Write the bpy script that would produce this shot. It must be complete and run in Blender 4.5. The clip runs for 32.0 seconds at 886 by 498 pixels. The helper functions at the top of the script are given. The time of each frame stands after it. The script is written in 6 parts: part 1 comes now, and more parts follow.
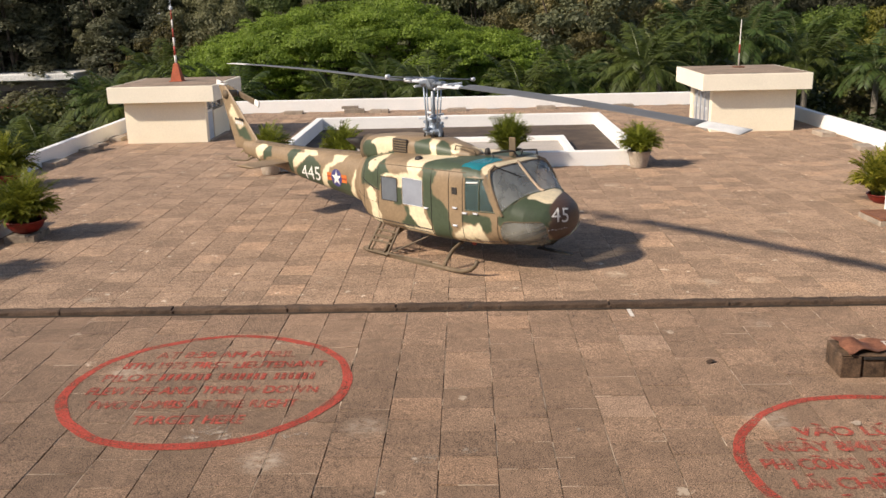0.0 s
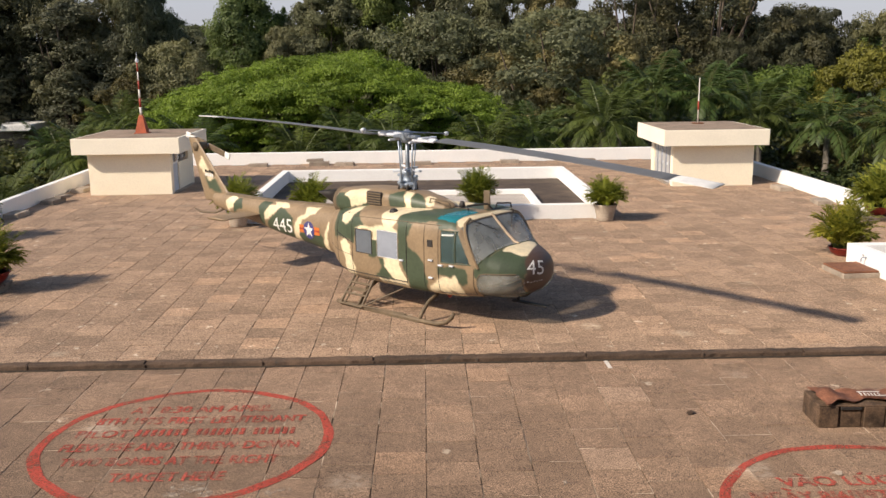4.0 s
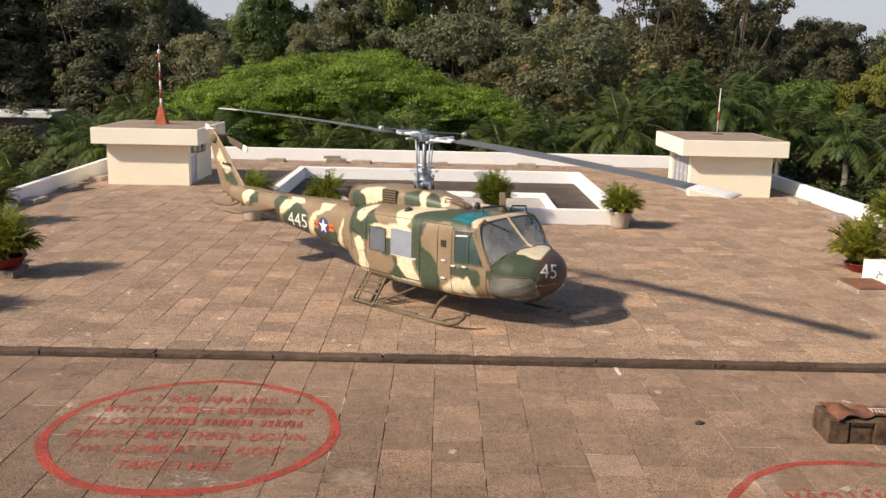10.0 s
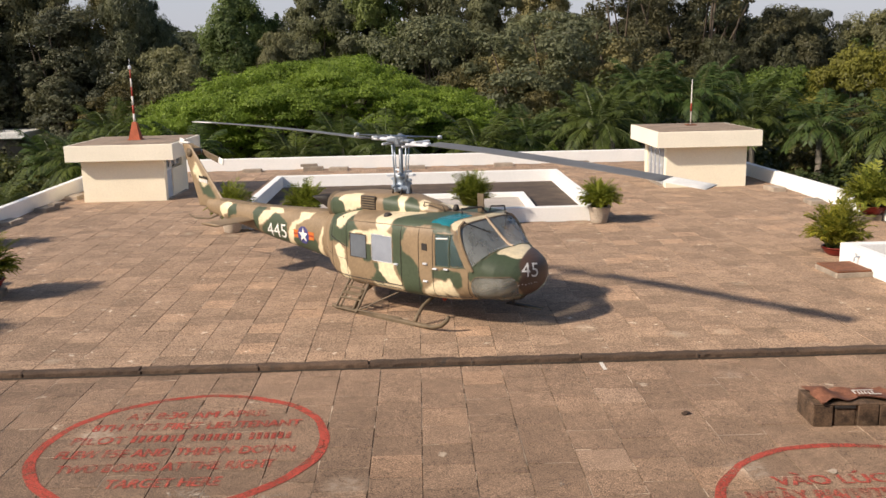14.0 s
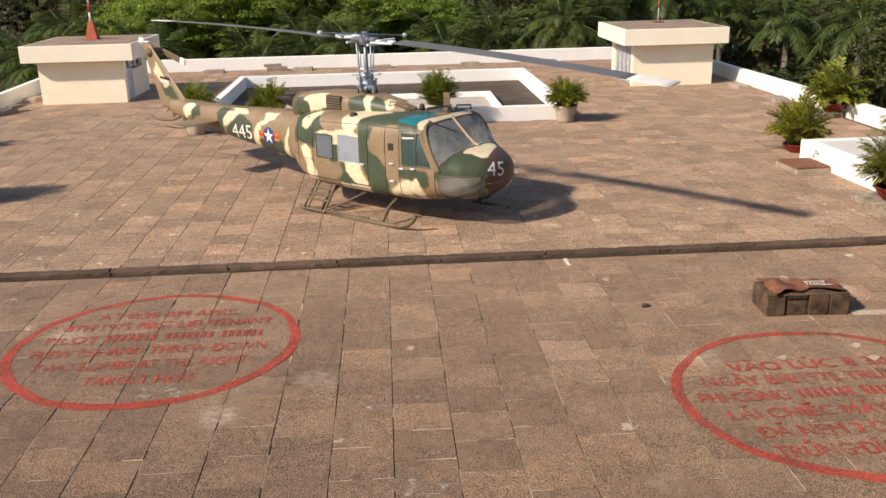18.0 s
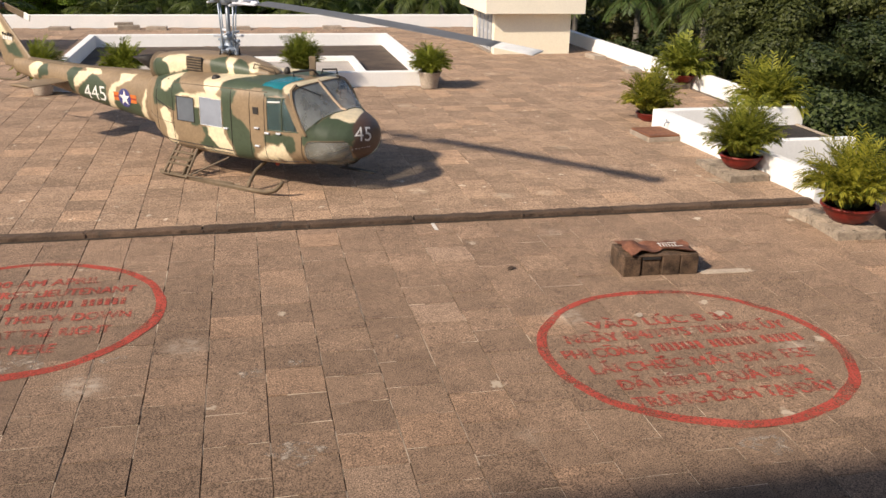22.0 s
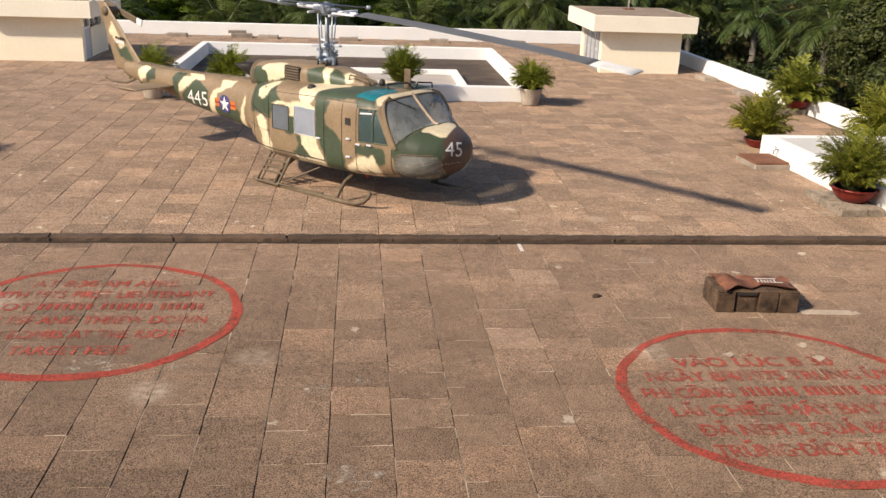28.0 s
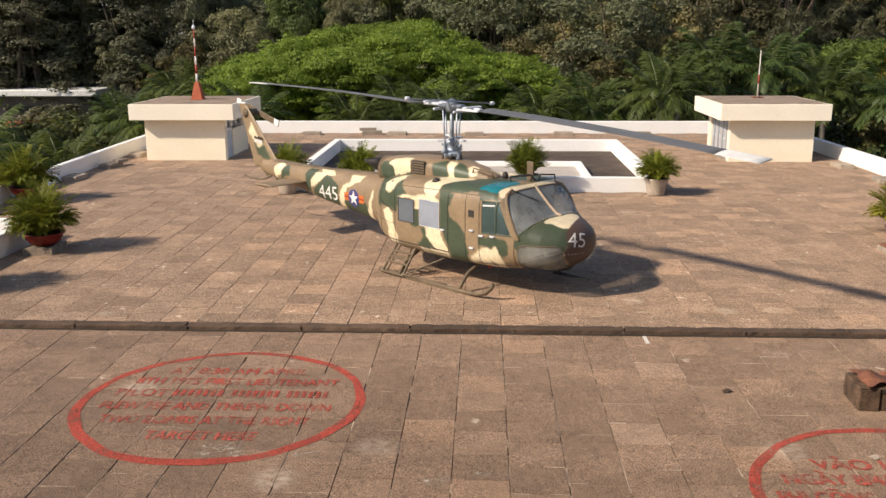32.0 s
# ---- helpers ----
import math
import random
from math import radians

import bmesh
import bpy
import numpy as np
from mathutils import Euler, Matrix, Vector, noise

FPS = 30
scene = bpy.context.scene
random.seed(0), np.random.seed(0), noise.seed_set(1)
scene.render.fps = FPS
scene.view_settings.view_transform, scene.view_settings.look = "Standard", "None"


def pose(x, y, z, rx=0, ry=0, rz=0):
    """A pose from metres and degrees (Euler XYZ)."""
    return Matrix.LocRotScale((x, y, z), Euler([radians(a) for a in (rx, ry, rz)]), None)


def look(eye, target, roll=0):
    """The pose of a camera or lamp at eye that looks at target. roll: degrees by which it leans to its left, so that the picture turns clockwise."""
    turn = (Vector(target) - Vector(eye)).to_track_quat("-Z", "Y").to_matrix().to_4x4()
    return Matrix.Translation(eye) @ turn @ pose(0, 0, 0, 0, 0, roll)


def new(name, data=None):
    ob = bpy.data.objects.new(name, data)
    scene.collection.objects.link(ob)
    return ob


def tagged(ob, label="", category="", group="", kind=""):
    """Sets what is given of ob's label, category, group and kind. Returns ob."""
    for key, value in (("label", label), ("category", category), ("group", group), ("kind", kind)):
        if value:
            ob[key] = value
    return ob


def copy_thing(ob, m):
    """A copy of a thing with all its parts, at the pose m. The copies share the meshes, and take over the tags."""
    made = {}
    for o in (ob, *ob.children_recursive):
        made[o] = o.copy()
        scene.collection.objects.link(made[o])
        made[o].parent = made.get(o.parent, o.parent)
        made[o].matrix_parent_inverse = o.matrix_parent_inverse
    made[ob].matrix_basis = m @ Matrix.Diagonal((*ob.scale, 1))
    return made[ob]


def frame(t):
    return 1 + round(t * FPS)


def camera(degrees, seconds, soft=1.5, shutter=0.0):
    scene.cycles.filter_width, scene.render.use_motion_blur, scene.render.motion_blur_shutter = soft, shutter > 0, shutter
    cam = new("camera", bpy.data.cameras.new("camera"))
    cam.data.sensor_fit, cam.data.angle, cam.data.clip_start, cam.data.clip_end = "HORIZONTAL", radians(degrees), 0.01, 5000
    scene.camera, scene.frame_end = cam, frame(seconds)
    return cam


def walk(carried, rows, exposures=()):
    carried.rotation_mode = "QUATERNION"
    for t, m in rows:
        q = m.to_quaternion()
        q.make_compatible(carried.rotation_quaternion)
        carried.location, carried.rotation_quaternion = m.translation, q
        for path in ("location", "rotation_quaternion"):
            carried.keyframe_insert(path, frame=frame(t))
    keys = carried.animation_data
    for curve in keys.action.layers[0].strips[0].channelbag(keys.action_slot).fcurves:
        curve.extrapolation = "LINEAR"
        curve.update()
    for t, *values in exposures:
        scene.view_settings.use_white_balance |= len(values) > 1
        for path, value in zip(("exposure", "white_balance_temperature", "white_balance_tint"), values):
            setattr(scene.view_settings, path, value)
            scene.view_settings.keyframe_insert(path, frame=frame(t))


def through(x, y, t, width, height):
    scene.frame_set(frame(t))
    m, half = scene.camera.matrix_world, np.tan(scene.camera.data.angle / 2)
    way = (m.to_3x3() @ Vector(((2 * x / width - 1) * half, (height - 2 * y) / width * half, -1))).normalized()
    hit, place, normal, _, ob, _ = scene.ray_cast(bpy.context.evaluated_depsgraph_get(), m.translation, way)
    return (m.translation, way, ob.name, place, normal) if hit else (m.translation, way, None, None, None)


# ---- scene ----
cam = camera(52.2, 32.0)
# the eye stands on an upper terrace; rows of seconds, eye, target, roll
PATH = [
    (0, (0.446, -16.040, 5.568), (0.3873, -14.1119, 5.0391), -1.40),
    (0.5, (0.441, -16.065, 5.571), (0.4308, -14.1341, 5.0506), -1.63),
    (1, (0.344, -16.094, 5.576), (0.4733, -14.1737, 5.0332), -2.78),
    (1.5, (0.230, -16.113, 5.594), (0.4448, -14.1998, 5.0511), -3.68),
    (2, (0.061, -16.088, 5.657), (0.2666, -14.1602, 5.1673), -1.43),
    (2.5, (0.008, -16.091, 5.651), (0.0832, -14.1225, 5.3044), 0.11),
    (3, (0.058, -16.102, 5.607), (0.0822, -14.1315, 5.2670), -0.16),
    (3.5, (0.064, -16.084, 5.589), (0.0976, -14.1251, 5.1889), -0.46),
    (5.5, (0.082, -16.063, 5.537), (0.1143, -14.1127, 5.0975), -1.35),
    (6, (0.081, -16.068, 5.553), (0.1477, -14.1249, 5.0846), -0.83),
    (6.5, (0.073, -16.050, 5.556), (0.1351, -14.1060, 5.0896), -0.47),
    (7, (0.073, -16.077, 5.571), (0.1267, -14.1239, 5.1438), -0.26),
    (7.5, (0.083, -16.080, 5.565), (0.1393, -14.1222, 5.1628), -0.42),
    (8, (0.082, -16.073, 5.564), (0.1379, -14.1156, 5.1579), -0.39),
    (8.5, (0.080, -16.069, 5.551), (0.1404, -14.1133, 5.1349), -0.49),
    (9, (0.093, -16.084, 5.566), (0.1363, -14.1271, 5.1573), -0.27),
    (9.5, (0.104, -16.097, 5.558), (0.1434, -14.1389, 5.1539), -0.46),
    (10, (0.068, -16.067, 5.538), (0.0750, -14.1105, 5.1248), 1.23),
    (10.5, (0.080, -16.064, 5.564), (0.0674, -14.1117, 5.1320), 1.31),
    (11, (0.099, -16.073, 5.565), (0.1042, -14.1197, 5.1368), 0.89),
    (11.5, (0.090, -16.060, 5.552), (0.1086, -14.1093, 5.1094), -0.08),
    (12, (0.110, -16.081, 5.556), (0.1711, -14.1316, 5.1116), -0.48),
    (12.5, (0.101, -16.079, 5.557), (0.1814, -14.1332, 5.1024), -0.98),
    (13, (0.089, -16.087, 5.576), (0.1530, -14.1357, 5.1428), -1.35),
    (13.5, (0.081, -16.099, 5.570), (0.1345, -14.1437, 5.1519), -1.36),
    (15.5, (0.096, -16.109, 5.568), (0.1357, -14.1487, 5.1723), -1.09),
    (16, (0.075, -16.116, 5.523), (0.1529, -14.1712, 5.0628), -1.89),
    (16.5, (0.066, -16.063, 5.545), (0.1125, -14.1414, 4.9919), -1.72),
    (17, (0.100, -16.075, 5.535), (0.1701, -14.1750, 4.9135), -2.29),
    (17.5, (0.138, -16.178, 5.549), (0.2299, -14.2700, 4.9575), -2.24),
    (18, (0.105, -16.296, 5.563), (0.2156, -14.3971, 4.9432), -1.33),
    (18.5, (0.121, -16.376, 5.556), (0.2220, -14.4729, 4.9508), -1.71),
    (19, (0.045, -16.381, 5.559), (0.2775, -14.5086, 4.8969), -1.40),
    (19.5, (0.007, -16.405, 5.564), (0.2783, -14.5461, 4.8771), -1.41),
    (20, (-0.038, -16.420, 5.573), (0.2690, -14.5702, 4.8785), -1.44),
    (20.5, (-0.021, -16.442, 5.571), (0.2891, -14.5974, 4.8623), -1.30),
    (21, (-0.043, -16.416, 5.572), (0.3352, -14.5802, 4.8736), -0.28),
    (21.5, (-0.038, -16.426, 5.573), (0.3562, -14.5877, 4.8914), 0.85),
    (22, (-0.050, -16.400, 5.575), (0.3598, -14.5679, 4.8854), 1.27),
    (22.5, (-0.077, -16.386, 5.588), (0.2498, -14.5355, 4.9023), 1.45),
    (23, (-0.027, -16.373, 5.580), (0.1238, -14.4980, 4.8996), 0.87),
    (23.5, (0.035, -16.326, 5.572), (0.0949, -14.4401, 4.9079), 0.98),
    (24, (0.073, -16.327, 5.570), (0.1410, -14.4377, 4.9168), 0.29),
    (24.5, (0.137, -16.305, 5.549), (0.1942, -14.4156, 4.8960), 0.76),
    (26.5, (0.404, -16.013, 5.522), (0.3885, -14.1354, 4.8326), 0.34),
    (27, (0.458, -16.023, 5.530), (0.5747, -14.1378, 4.8720), -0.32),
    (27.5, (0.370, -15.996, 5.513), (0.6224, -14.1276, 4.8461), 0.54),
    (28, (0.330, -16.003, 5.524), (0.5204, -14.1269, 4.8583), 2.06),
    (28.5, (0.342, -15.985, 5.575), (0.3853, -14.0842, 4.9554), 2.00),
    (29, (0.353, -16.012, 5.561), (0.3148, -14.0697, 5.0859), 1.47),
    (29.5, (0.378, -16.057, 5.546), (0.2780, -14.1034, 5.1287), 0.54),
    (30, (0.396, -16.047, 5.523), (0.2964, -14.0985, 5.0829), 0.16),
    (30.5, (0.396, -16.022, 5.529), (0.2734, -14.0782, 5.0730), -0.05),
    (31, (0.411, -16.037, 5.543), (0.2698, -14.0948, 5.0884), -0.13),
    (31.5, (0.411, -16.047, 5.528), (0.3026, -14.1029, 5.0695), -0.14),
    (32, (0.397, -16.034, 5.529), (0.3088, -14.0933, 5.0517), -0.22),
]
walk(cam, [(t, look(eye, target, roll)) for t, eye, target, roll in PATH])

# ---- light ----
SUN_FROM = Vector((-1.19, -0.66, 1.0)).normalized()
world = bpy.data.worlds.new("sky")
scene.world = world
world.use_nodes = True
nt = world.node_tree
sky = nt.nodes.new("ShaderNodeTexSky")
sky.sky_type = "NISHITA"
sky.sun_disc = False
sky.sun_elevation = math.asin(SUN_FROM.z)
sky.sun_rotation = math.atan2(SUN_FROM.x, SUN_FROM.y)
sky.air_density, sky.dust_density, sky.ozone_density = 1.0, 1.5, 1.5
# pale haze low over the horizon
coord = nt.nodes.new("ShaderNodeTexCoord")
parts = nt.nodes.new("ShaderNodeSeparateXYZ")
nt.links.new(coord.outputs["Generated"], parts.inputs[0])
band = nt.nodes.new("ShaderNodeMapRange")
band.inputs["From Min"].default_value, band.inputs["From Max"].default_value = 0.0, 0.45
band.inputs["To Min"].default_value, band.inputs["To Max"].default_value = 0.85, 0.0
nt.links.new(parts.outputs["Z"], band.inputs["Value"])
haze = nt.nodes.new("ShaderNodeMix")
haze.data_type = "RGBA"
nt.links.new(band.outputs[0], haze.inputs[0])
nt.links.new(sky.outputs[0], haze.inputs[6])
haze.inputs[7].default_value = (4.9, 4.9, 5.6, 1)
nt.links.new(haze.outputs[2], nt.nodes["Background"].inputs[0])
nt.nodes["Background"].inputs[1].default_value = 0.11
sun = new("sun", bpy.data.lights.new("sun", "SUN"))
sun.data.energy, sun.data.angle, sun.data.color = 5.0, radians(2.5), (1.0, 0.86, 0.70)
sun.matrix_world = look(SUN_FROM * 80, (0, 0, 0))
scene.view_settings.exposure = 0.13

# ---- materials ----
def nodes_of(name):
    m = bpy.data.materials.new(name)
    m.use_nodes = True
    t = m.node_tree
    return m, t, t.nodes["Principled BSDF"]


def add(t, kind, **values):
    n = t.nodes.new("ShaderNode" + kind)
    for key, v in values.items():
        n.inputs[key.replace("_", " ")].default_value = v
    return n


def noise_of(t, where, scale, detail=3.0, rough=0.55):
    n = add(t, "TexNoise", Scale=scale, Detail=detail, Roughness=rough)
    t.links.new(where, n.inputs["Vector"])
    return n.outputs["Fac"]


def ramp(t, fac, stops):
    r = t.nodes.new("ShaderNodeValToRGB")
    el = r.color_ramp.elements
    while len(el) < len(stops):
        el.new(0.5)
    for e, (p, c) in zip(el, stops):
        e.position, e.color = p, (*c, 1) if len(c) == 3 else c
    t.links.new(fac, r.inputs[0])
    return r.outputs[0]


def mix(t, fac, a, b, kind="MIX"):
    n = t.nodes.new("ShaderNodeMix")
    n.data_type, n.blend_type = "RGBA", kind
    for sock, v in ((n.inputs[0], fac), (n.inputs[6], a), (n.inputs[7], b)):
        if isinstance(v, bpy.types.NodeSocket):
            t.links.new(v, sock)
        elif isinstance(v, tuple):
            sock.default_value = (*v, 1)
        else:
            sock.default_value = v
    return n.outputs[2]


def grey(v):
    return (v, v, v)


def surface(name, base, dark=0.75, light=1.2, big=0.8, fine=25.0, rough=0.8, metal=0.0, bump=0.15, depth=0.01,
            stain=None, stain_at=0.62, random_by="", spread=0.25, spots=None, spec=0.4, grit=0.28, edge=0.18, mid=0.0, worn=None):
    """A worn surface: large mottling, fine grain, stains with a shape of their own, relief, and a tint that varies from piece to piece."""
    m, t, b = nodes_of(name)
    at = t.nodes.new("ShaderNodeNewGeometry").outputs["Position"]
    col = mix(t, 1.0, base, ramp(t, noise_of(t, at, big, 5), [(0.3, grey(dark)), (0.7, grey(light))]), "MULTIPLY")
    grain = noise_of(t, at, fine, 4, 0.7)
    col = mix(t, 1.0, col, ramp(t, grain, [(0.5 - edge, grey(1 - grit)), (0.5 + edge, grey(1 + grit * 0.9))]), "MULTIPLY")
    if mid:
        col = mix(t, 1.0, col, ramp(t, noise_of(t, at, 6.5, 4, 0.65), [(0.34, grey(1 - mid)), (0.66, grey(1 + mid * 0.8))]), "MULTIPLY")
    if stain:
        col = mix(t, ramp(t, noise_of(t, at, big * 2.3, 6, 0.65), [(stain_at, grey(0)), (stain_at + 0.08, grey(0.85))]), col, stain)
    if spots:
        v = add(t, "TexVoronoi", Scale=spots[0])
        bent = add(t, "VectorMath")
        wob = add(t, "TexNoise", Scale=9.0, Detail=2.0)
        t.links.new(at, wob.inputs["Vector"])
        half = add(t, "VectorMath")
        half.operation = "MULTIPLY"
        t.links.new(wob.outputs["Color"], half.inputs[0])
        half.inputs[1].default_value = (0.3, 0.3, 0.3)
        t.links.new(at, bent.inputs[0])
        t.links.new(half.outputs[0], bent.inputs[1])
        t.links.new(bent.outputs[0], v.inputs["Vector"])
        col = mix(t, ramp(t, v.outputs["Distance"], [(spots[1], grey(0.8)), (spots[1] + 0.04, grey(0))]), col, spots[2])
    if worn:
        # fuzzy pale patches, and a tone that runs ragged along one deck axis
        v = add(t, "TexVoronoi", Scale=worn[0])
        t.links.new(at, v.inputs["Vector"])
        fog = mix(t, 1.0, ramp(t, v.outputs["Distance"], [(worn[1] * 0.3, grey(1)), (worn[1], grey(0))]), ramp(t, noise_of(t, at, 7, 4, 0.7), [(0.38, grey(0.0)), (0.62, grey(0.9))]), "MULTIPLY")
        col = mix(t, fog, col, worn[2])
        axis = t.nodes.new("ShaderNodeSeparateXYZ")
        t.links.new(at, axis.inputs[0])
        run = add(t, "Math")
        run.operation = "MULTIPLY_ADD"
        t.links.new(noise_of(t, at, 0.5, 5, 0.65), run.inputs[0])
        run.inputs[1].default_value = 7.0
        t.links.new(axis.outputs[worn[5][0]], run.inputs[2])
        band = add(t, "MapRange")
        band.inputs["From Min"].default_value, band.inputs["From Max"].default_value = worn[5][1:]
        t.links.new(run.outputs[0], band.inputs["Value"])
        col = mix(t, 1.0, col, ramp(t, band.outputs[0], [(0.0, grey(worn[3])), (1.0, grey(worn[4]))]), "MULTIPLY")
    if random_by:
        r = t.nodes.new("ShaderNodeObjectInfo").outputs["Random"] if random_by == "object" else t.nodes.new("ShaderNodeNewGeometry").outputs["Random Per Island"]
        col = mix(t, 1.0, col, ramp(t, r, [(0.0, grey(1 - spread)), (0.55, grey(1.0)), (0.9, grey(1 + spread * 0.7)), (1.0, (1 + spread * 1.5, 1 + spread * 1.25, 1 + spread))]), "MULTIPLY")
    t.links.new(col, b.inputs["Base Color"])
    b.inputs["Roughness"].default_value, b.inputs["Metallic"].default_value = rough, metal
    b.inputs["Specular IOR Level"].default_value = spec
    b.inputs["Diffuse Roughness"].default_value = 0.4 if mid else 0.0
    n = add(t, "Bump", Strength=bump, Distance=depth)
    t.links.new(grain, n.inputs["Height"])
    t.links.new(n.outputs[0], b.inputs["Normal"])
    return m


def leafy(name, dark, light, through=0.35, back=0.5):
    """Leaves: a tint that varies leaf by leaf and limb by limb, with some light passing through."""
    m, t, b = nodes_of(name)
    g = t.nodes.new("ShaderNodeNewGeometry")
    col = ramp(t, g.outputs["Random Per Island"], [(0.0, dark), (0.5, light), (1.0, tuple(min(1, c * 1.12) for c in light))])
    col = mix(t, 1.0, col, ramp(t, noise_of(t, g.outputs["Position"], 0.22, 3), [(0.3, grey(0.65)), (0.7, (1.2, 1.15, 1.0))]), "MULTIPLY")
    r = t.nodes.new("ShaderNodeObjectInfo").outputs["Random"]
    col = mix(t, 1.0, col, ramp(t, r, [(0.0, (0.8, 0.9, 0.95)), (1.0, (1.2, 1.05, 0.85))]), "MULTIPLY")
    t.links.new(col, b.inputs["Base Color"])
    b.inputs["Roughness"].default_value = back
    b.inputs["Specular IOR Level"].default_value = 0.3
    tr = add(t, "BsdfTranslucent")
    t.links.new(col, tr.inputs[0])
    mx = add(t, "MixShader", Fac=through)
    t.links.new(b.outputs[0], mx.inputs[1])
    t.links.new(tr.outputs[0], mx.inputs[2])
    t.links.new(mx.outputs[0], t.nodes["Material Output"].inputs[0])
    return m


STAIN_D, STAIN_L = (0.09, 0.07, 0.055), (0.42, 0.36, 0.29)
# worn ends with two tone multipliers and the axis range they run along
FRONT = dict(dark=0.84, light=1.13, big=1.7, fine=62, rough=0.92, bump=0.8, depth=0.006, stain=(0.40, 0.33, 0.255), stain_at=0.70, spots=(0.8, 0.045, (0.52, 0.43, 0.33)), grit=0.78, edge=0.11, mid=0.15, worn=(0.42, 0.17, (0.46, 0.38, 0.30), 0.74, 1.13, ("Y", -7.5, 1.5)))
REAR = dict(dark=0.82, light=1.15, big=1.5, fine=26, rough=0.92, bump=0.6, depth=0.005, stain=(0.50, 0.38, 0.26), stain_at=0.68, spots=(1.7, 0.075, (0.62, 0.52, 0.40)), grit=0.46, edge=0.13, mid=0.20, worn=(0.55, 0.16, (0.52, 0.42, 0.31), 1.10, 0.94, ("X", -6.0, 12.0)))
tile_front = surface("washed concrete paver", (0.242, 0.161, 0.108), random_by="object", spread=0.17, **FRONT)
tile_near = surface("washed concrete paver joined", (0.242, 0.161, 0.108), random_by="island", spread=0.17, **FRONT)
tile_pale = surface("newer pale concrete paver", (0.300, 0.205, 0.142), random_by="object", spread=0.10, **FRONT)
tile_far = surface("weathered concrete paver", (0.318, 0.216, 0.145), random_by="island", spread=0.19, **REAR)
joint = surface("dark joint bed", (0.085, 0.060, 0.042), 0.6, 1.4, 1.3, 40, grit=0.3)
joint_fill = surface("sandy joint filling", (0.42, 0.335, 0.25), 0.35, 1.75, 1.6, 40, 0.95, grit=0.35)
kerb_mat = surface("dark weathered concrete", (0.104, 0.068, 0.046), 0.6, 1.2, 1.5, 30, 0.9, bump=0.5, stain=(0.05, 0.042, 0.035), stain_at=0.6, random_by="object", spread=0.2)
block_mat = surface("grey concrete block", (0.37, 0.305, 0.240), 0.7, 1.15, 2.0, 40, 0.92, bump=0.4, stain=STAIN_D, stain_at=0.64, random_by="object", spread=0.2)
white_wall = surface("white lime paint", (0.875, 0.86, 0.838), 0.95, 1.02, 0.7, 18, 0.75, bump=0.06, stain=(0.62, 0.57, 0.49), stain_at=0.72, grit=0.05)
cream_wall = surface("cream wall paint", (0.90, 0.815, 0.64), 0.95, 1.03, 0.6, 20, 0.75, bump=0.06, stain=(0.62, 0.55, 0.43), stain_at=0.73, grit=0.05)
fascia_paint = surface("pale cream fascia paint", (0.885, 0.81, 0.665), 0.95, 1.03, 0.6, 20, 0.75, bump=0.06, stain=(0.66, 0.60, 0.50), stain_at=0.74, grit=0.05)
roof_grit = surface("gritty roof screed", (0.30, 0.225, 0.165), 0.7, 1.2, 1.2, 30, 0.92, bump=0.3, stain=(0.16, 0.12, 0.09), stain_at=0.6)
# near-black and dark brown tones for the sunken roofs
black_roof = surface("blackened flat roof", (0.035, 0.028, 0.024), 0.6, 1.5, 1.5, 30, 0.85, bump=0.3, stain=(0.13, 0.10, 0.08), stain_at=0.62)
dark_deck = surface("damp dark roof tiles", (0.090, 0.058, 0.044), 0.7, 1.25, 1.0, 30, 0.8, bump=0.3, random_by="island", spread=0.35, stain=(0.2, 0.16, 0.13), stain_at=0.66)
grey_deck = surface("pale grey roof screed", (0.46, 0.41, 0.36), 0.85, 1.1, 1.0, 30, 0.85, bump=0.2, stain=(0.30, 0.25, 0.2), stain_at=0.62)


def worn_paint(name, colour, at, scale, keep):
    """Old ground paint, scuffed through to the pavers in places."""
    m = surface(name, colour, 0.75, 1.15, 1.4, 45, 0.85, bump=0.4, depth=0.004, spec=0.2, grit=0.34)
    t = m.node_tree
    where = t.nodes.new("ShaderNodeNewGeometry").outputs["Position"]
    fac = mix(t, 1.0, ramp(t, noise_of(t, where, scale, 6, 0.7), [(at, grey(1 - keep)), (at + 0.16, grey(1.0))]), ramp(t, noise_of(t, where, 38, 3, 0.7), [(0.36, grey(0.35)), (0.52, grey(1))]), "MULTIPLY")
    gone = add(t, "BsdfTransparent")
    mx = t.nodes.new("ShaderNodeMixShader")
    t.links.new(fac, mx.inputs[0])
    t.links.new(gone.outputs[0], mx.inputs[1])
    t.links.new(t.nodes["Principled BSDF"].outputs[0], mx.inputs[2])
    t.links.new(mx.outputs[0], t.nodes["Material Output"].inputs[0])
    return m


ring_paint = worn_paint("scuffed red ring paint", (0.44, 0.080, 0.056), 0.36, 1.6, 0.62)
word_paint = worn_paint("flaked red word paint", (0.46, 0.095, 0.068), 0.42, 2.6, 0.70)
splash_paint = worn_paint("faded pale splash", (0.43, 0.35, 0.275), 0.47, 6.5, 1.0)
white_line = surface("worn white line paint", (0.66, 0.62, 0.56), 0.8, 1.1, 2.0, 50, 0.8, bump=0.2)
terracotta = surface("glazed red clay", (0.215, 0.024, 0.016), 0.75, 1.15, 3.0, 30, 0.45, bump=0.1, stain=(0.28, 0.10, 0.07), stain_at=0.70, grit=0.12)
pale_pot = surface("pale stoneware", (0.48, 0.40, 0.32), 0.75, 1.1, 3.0, 30, 0.8, bump=0.2, stain=(0.25, 0.2, 0.15), stain_at=0.62)
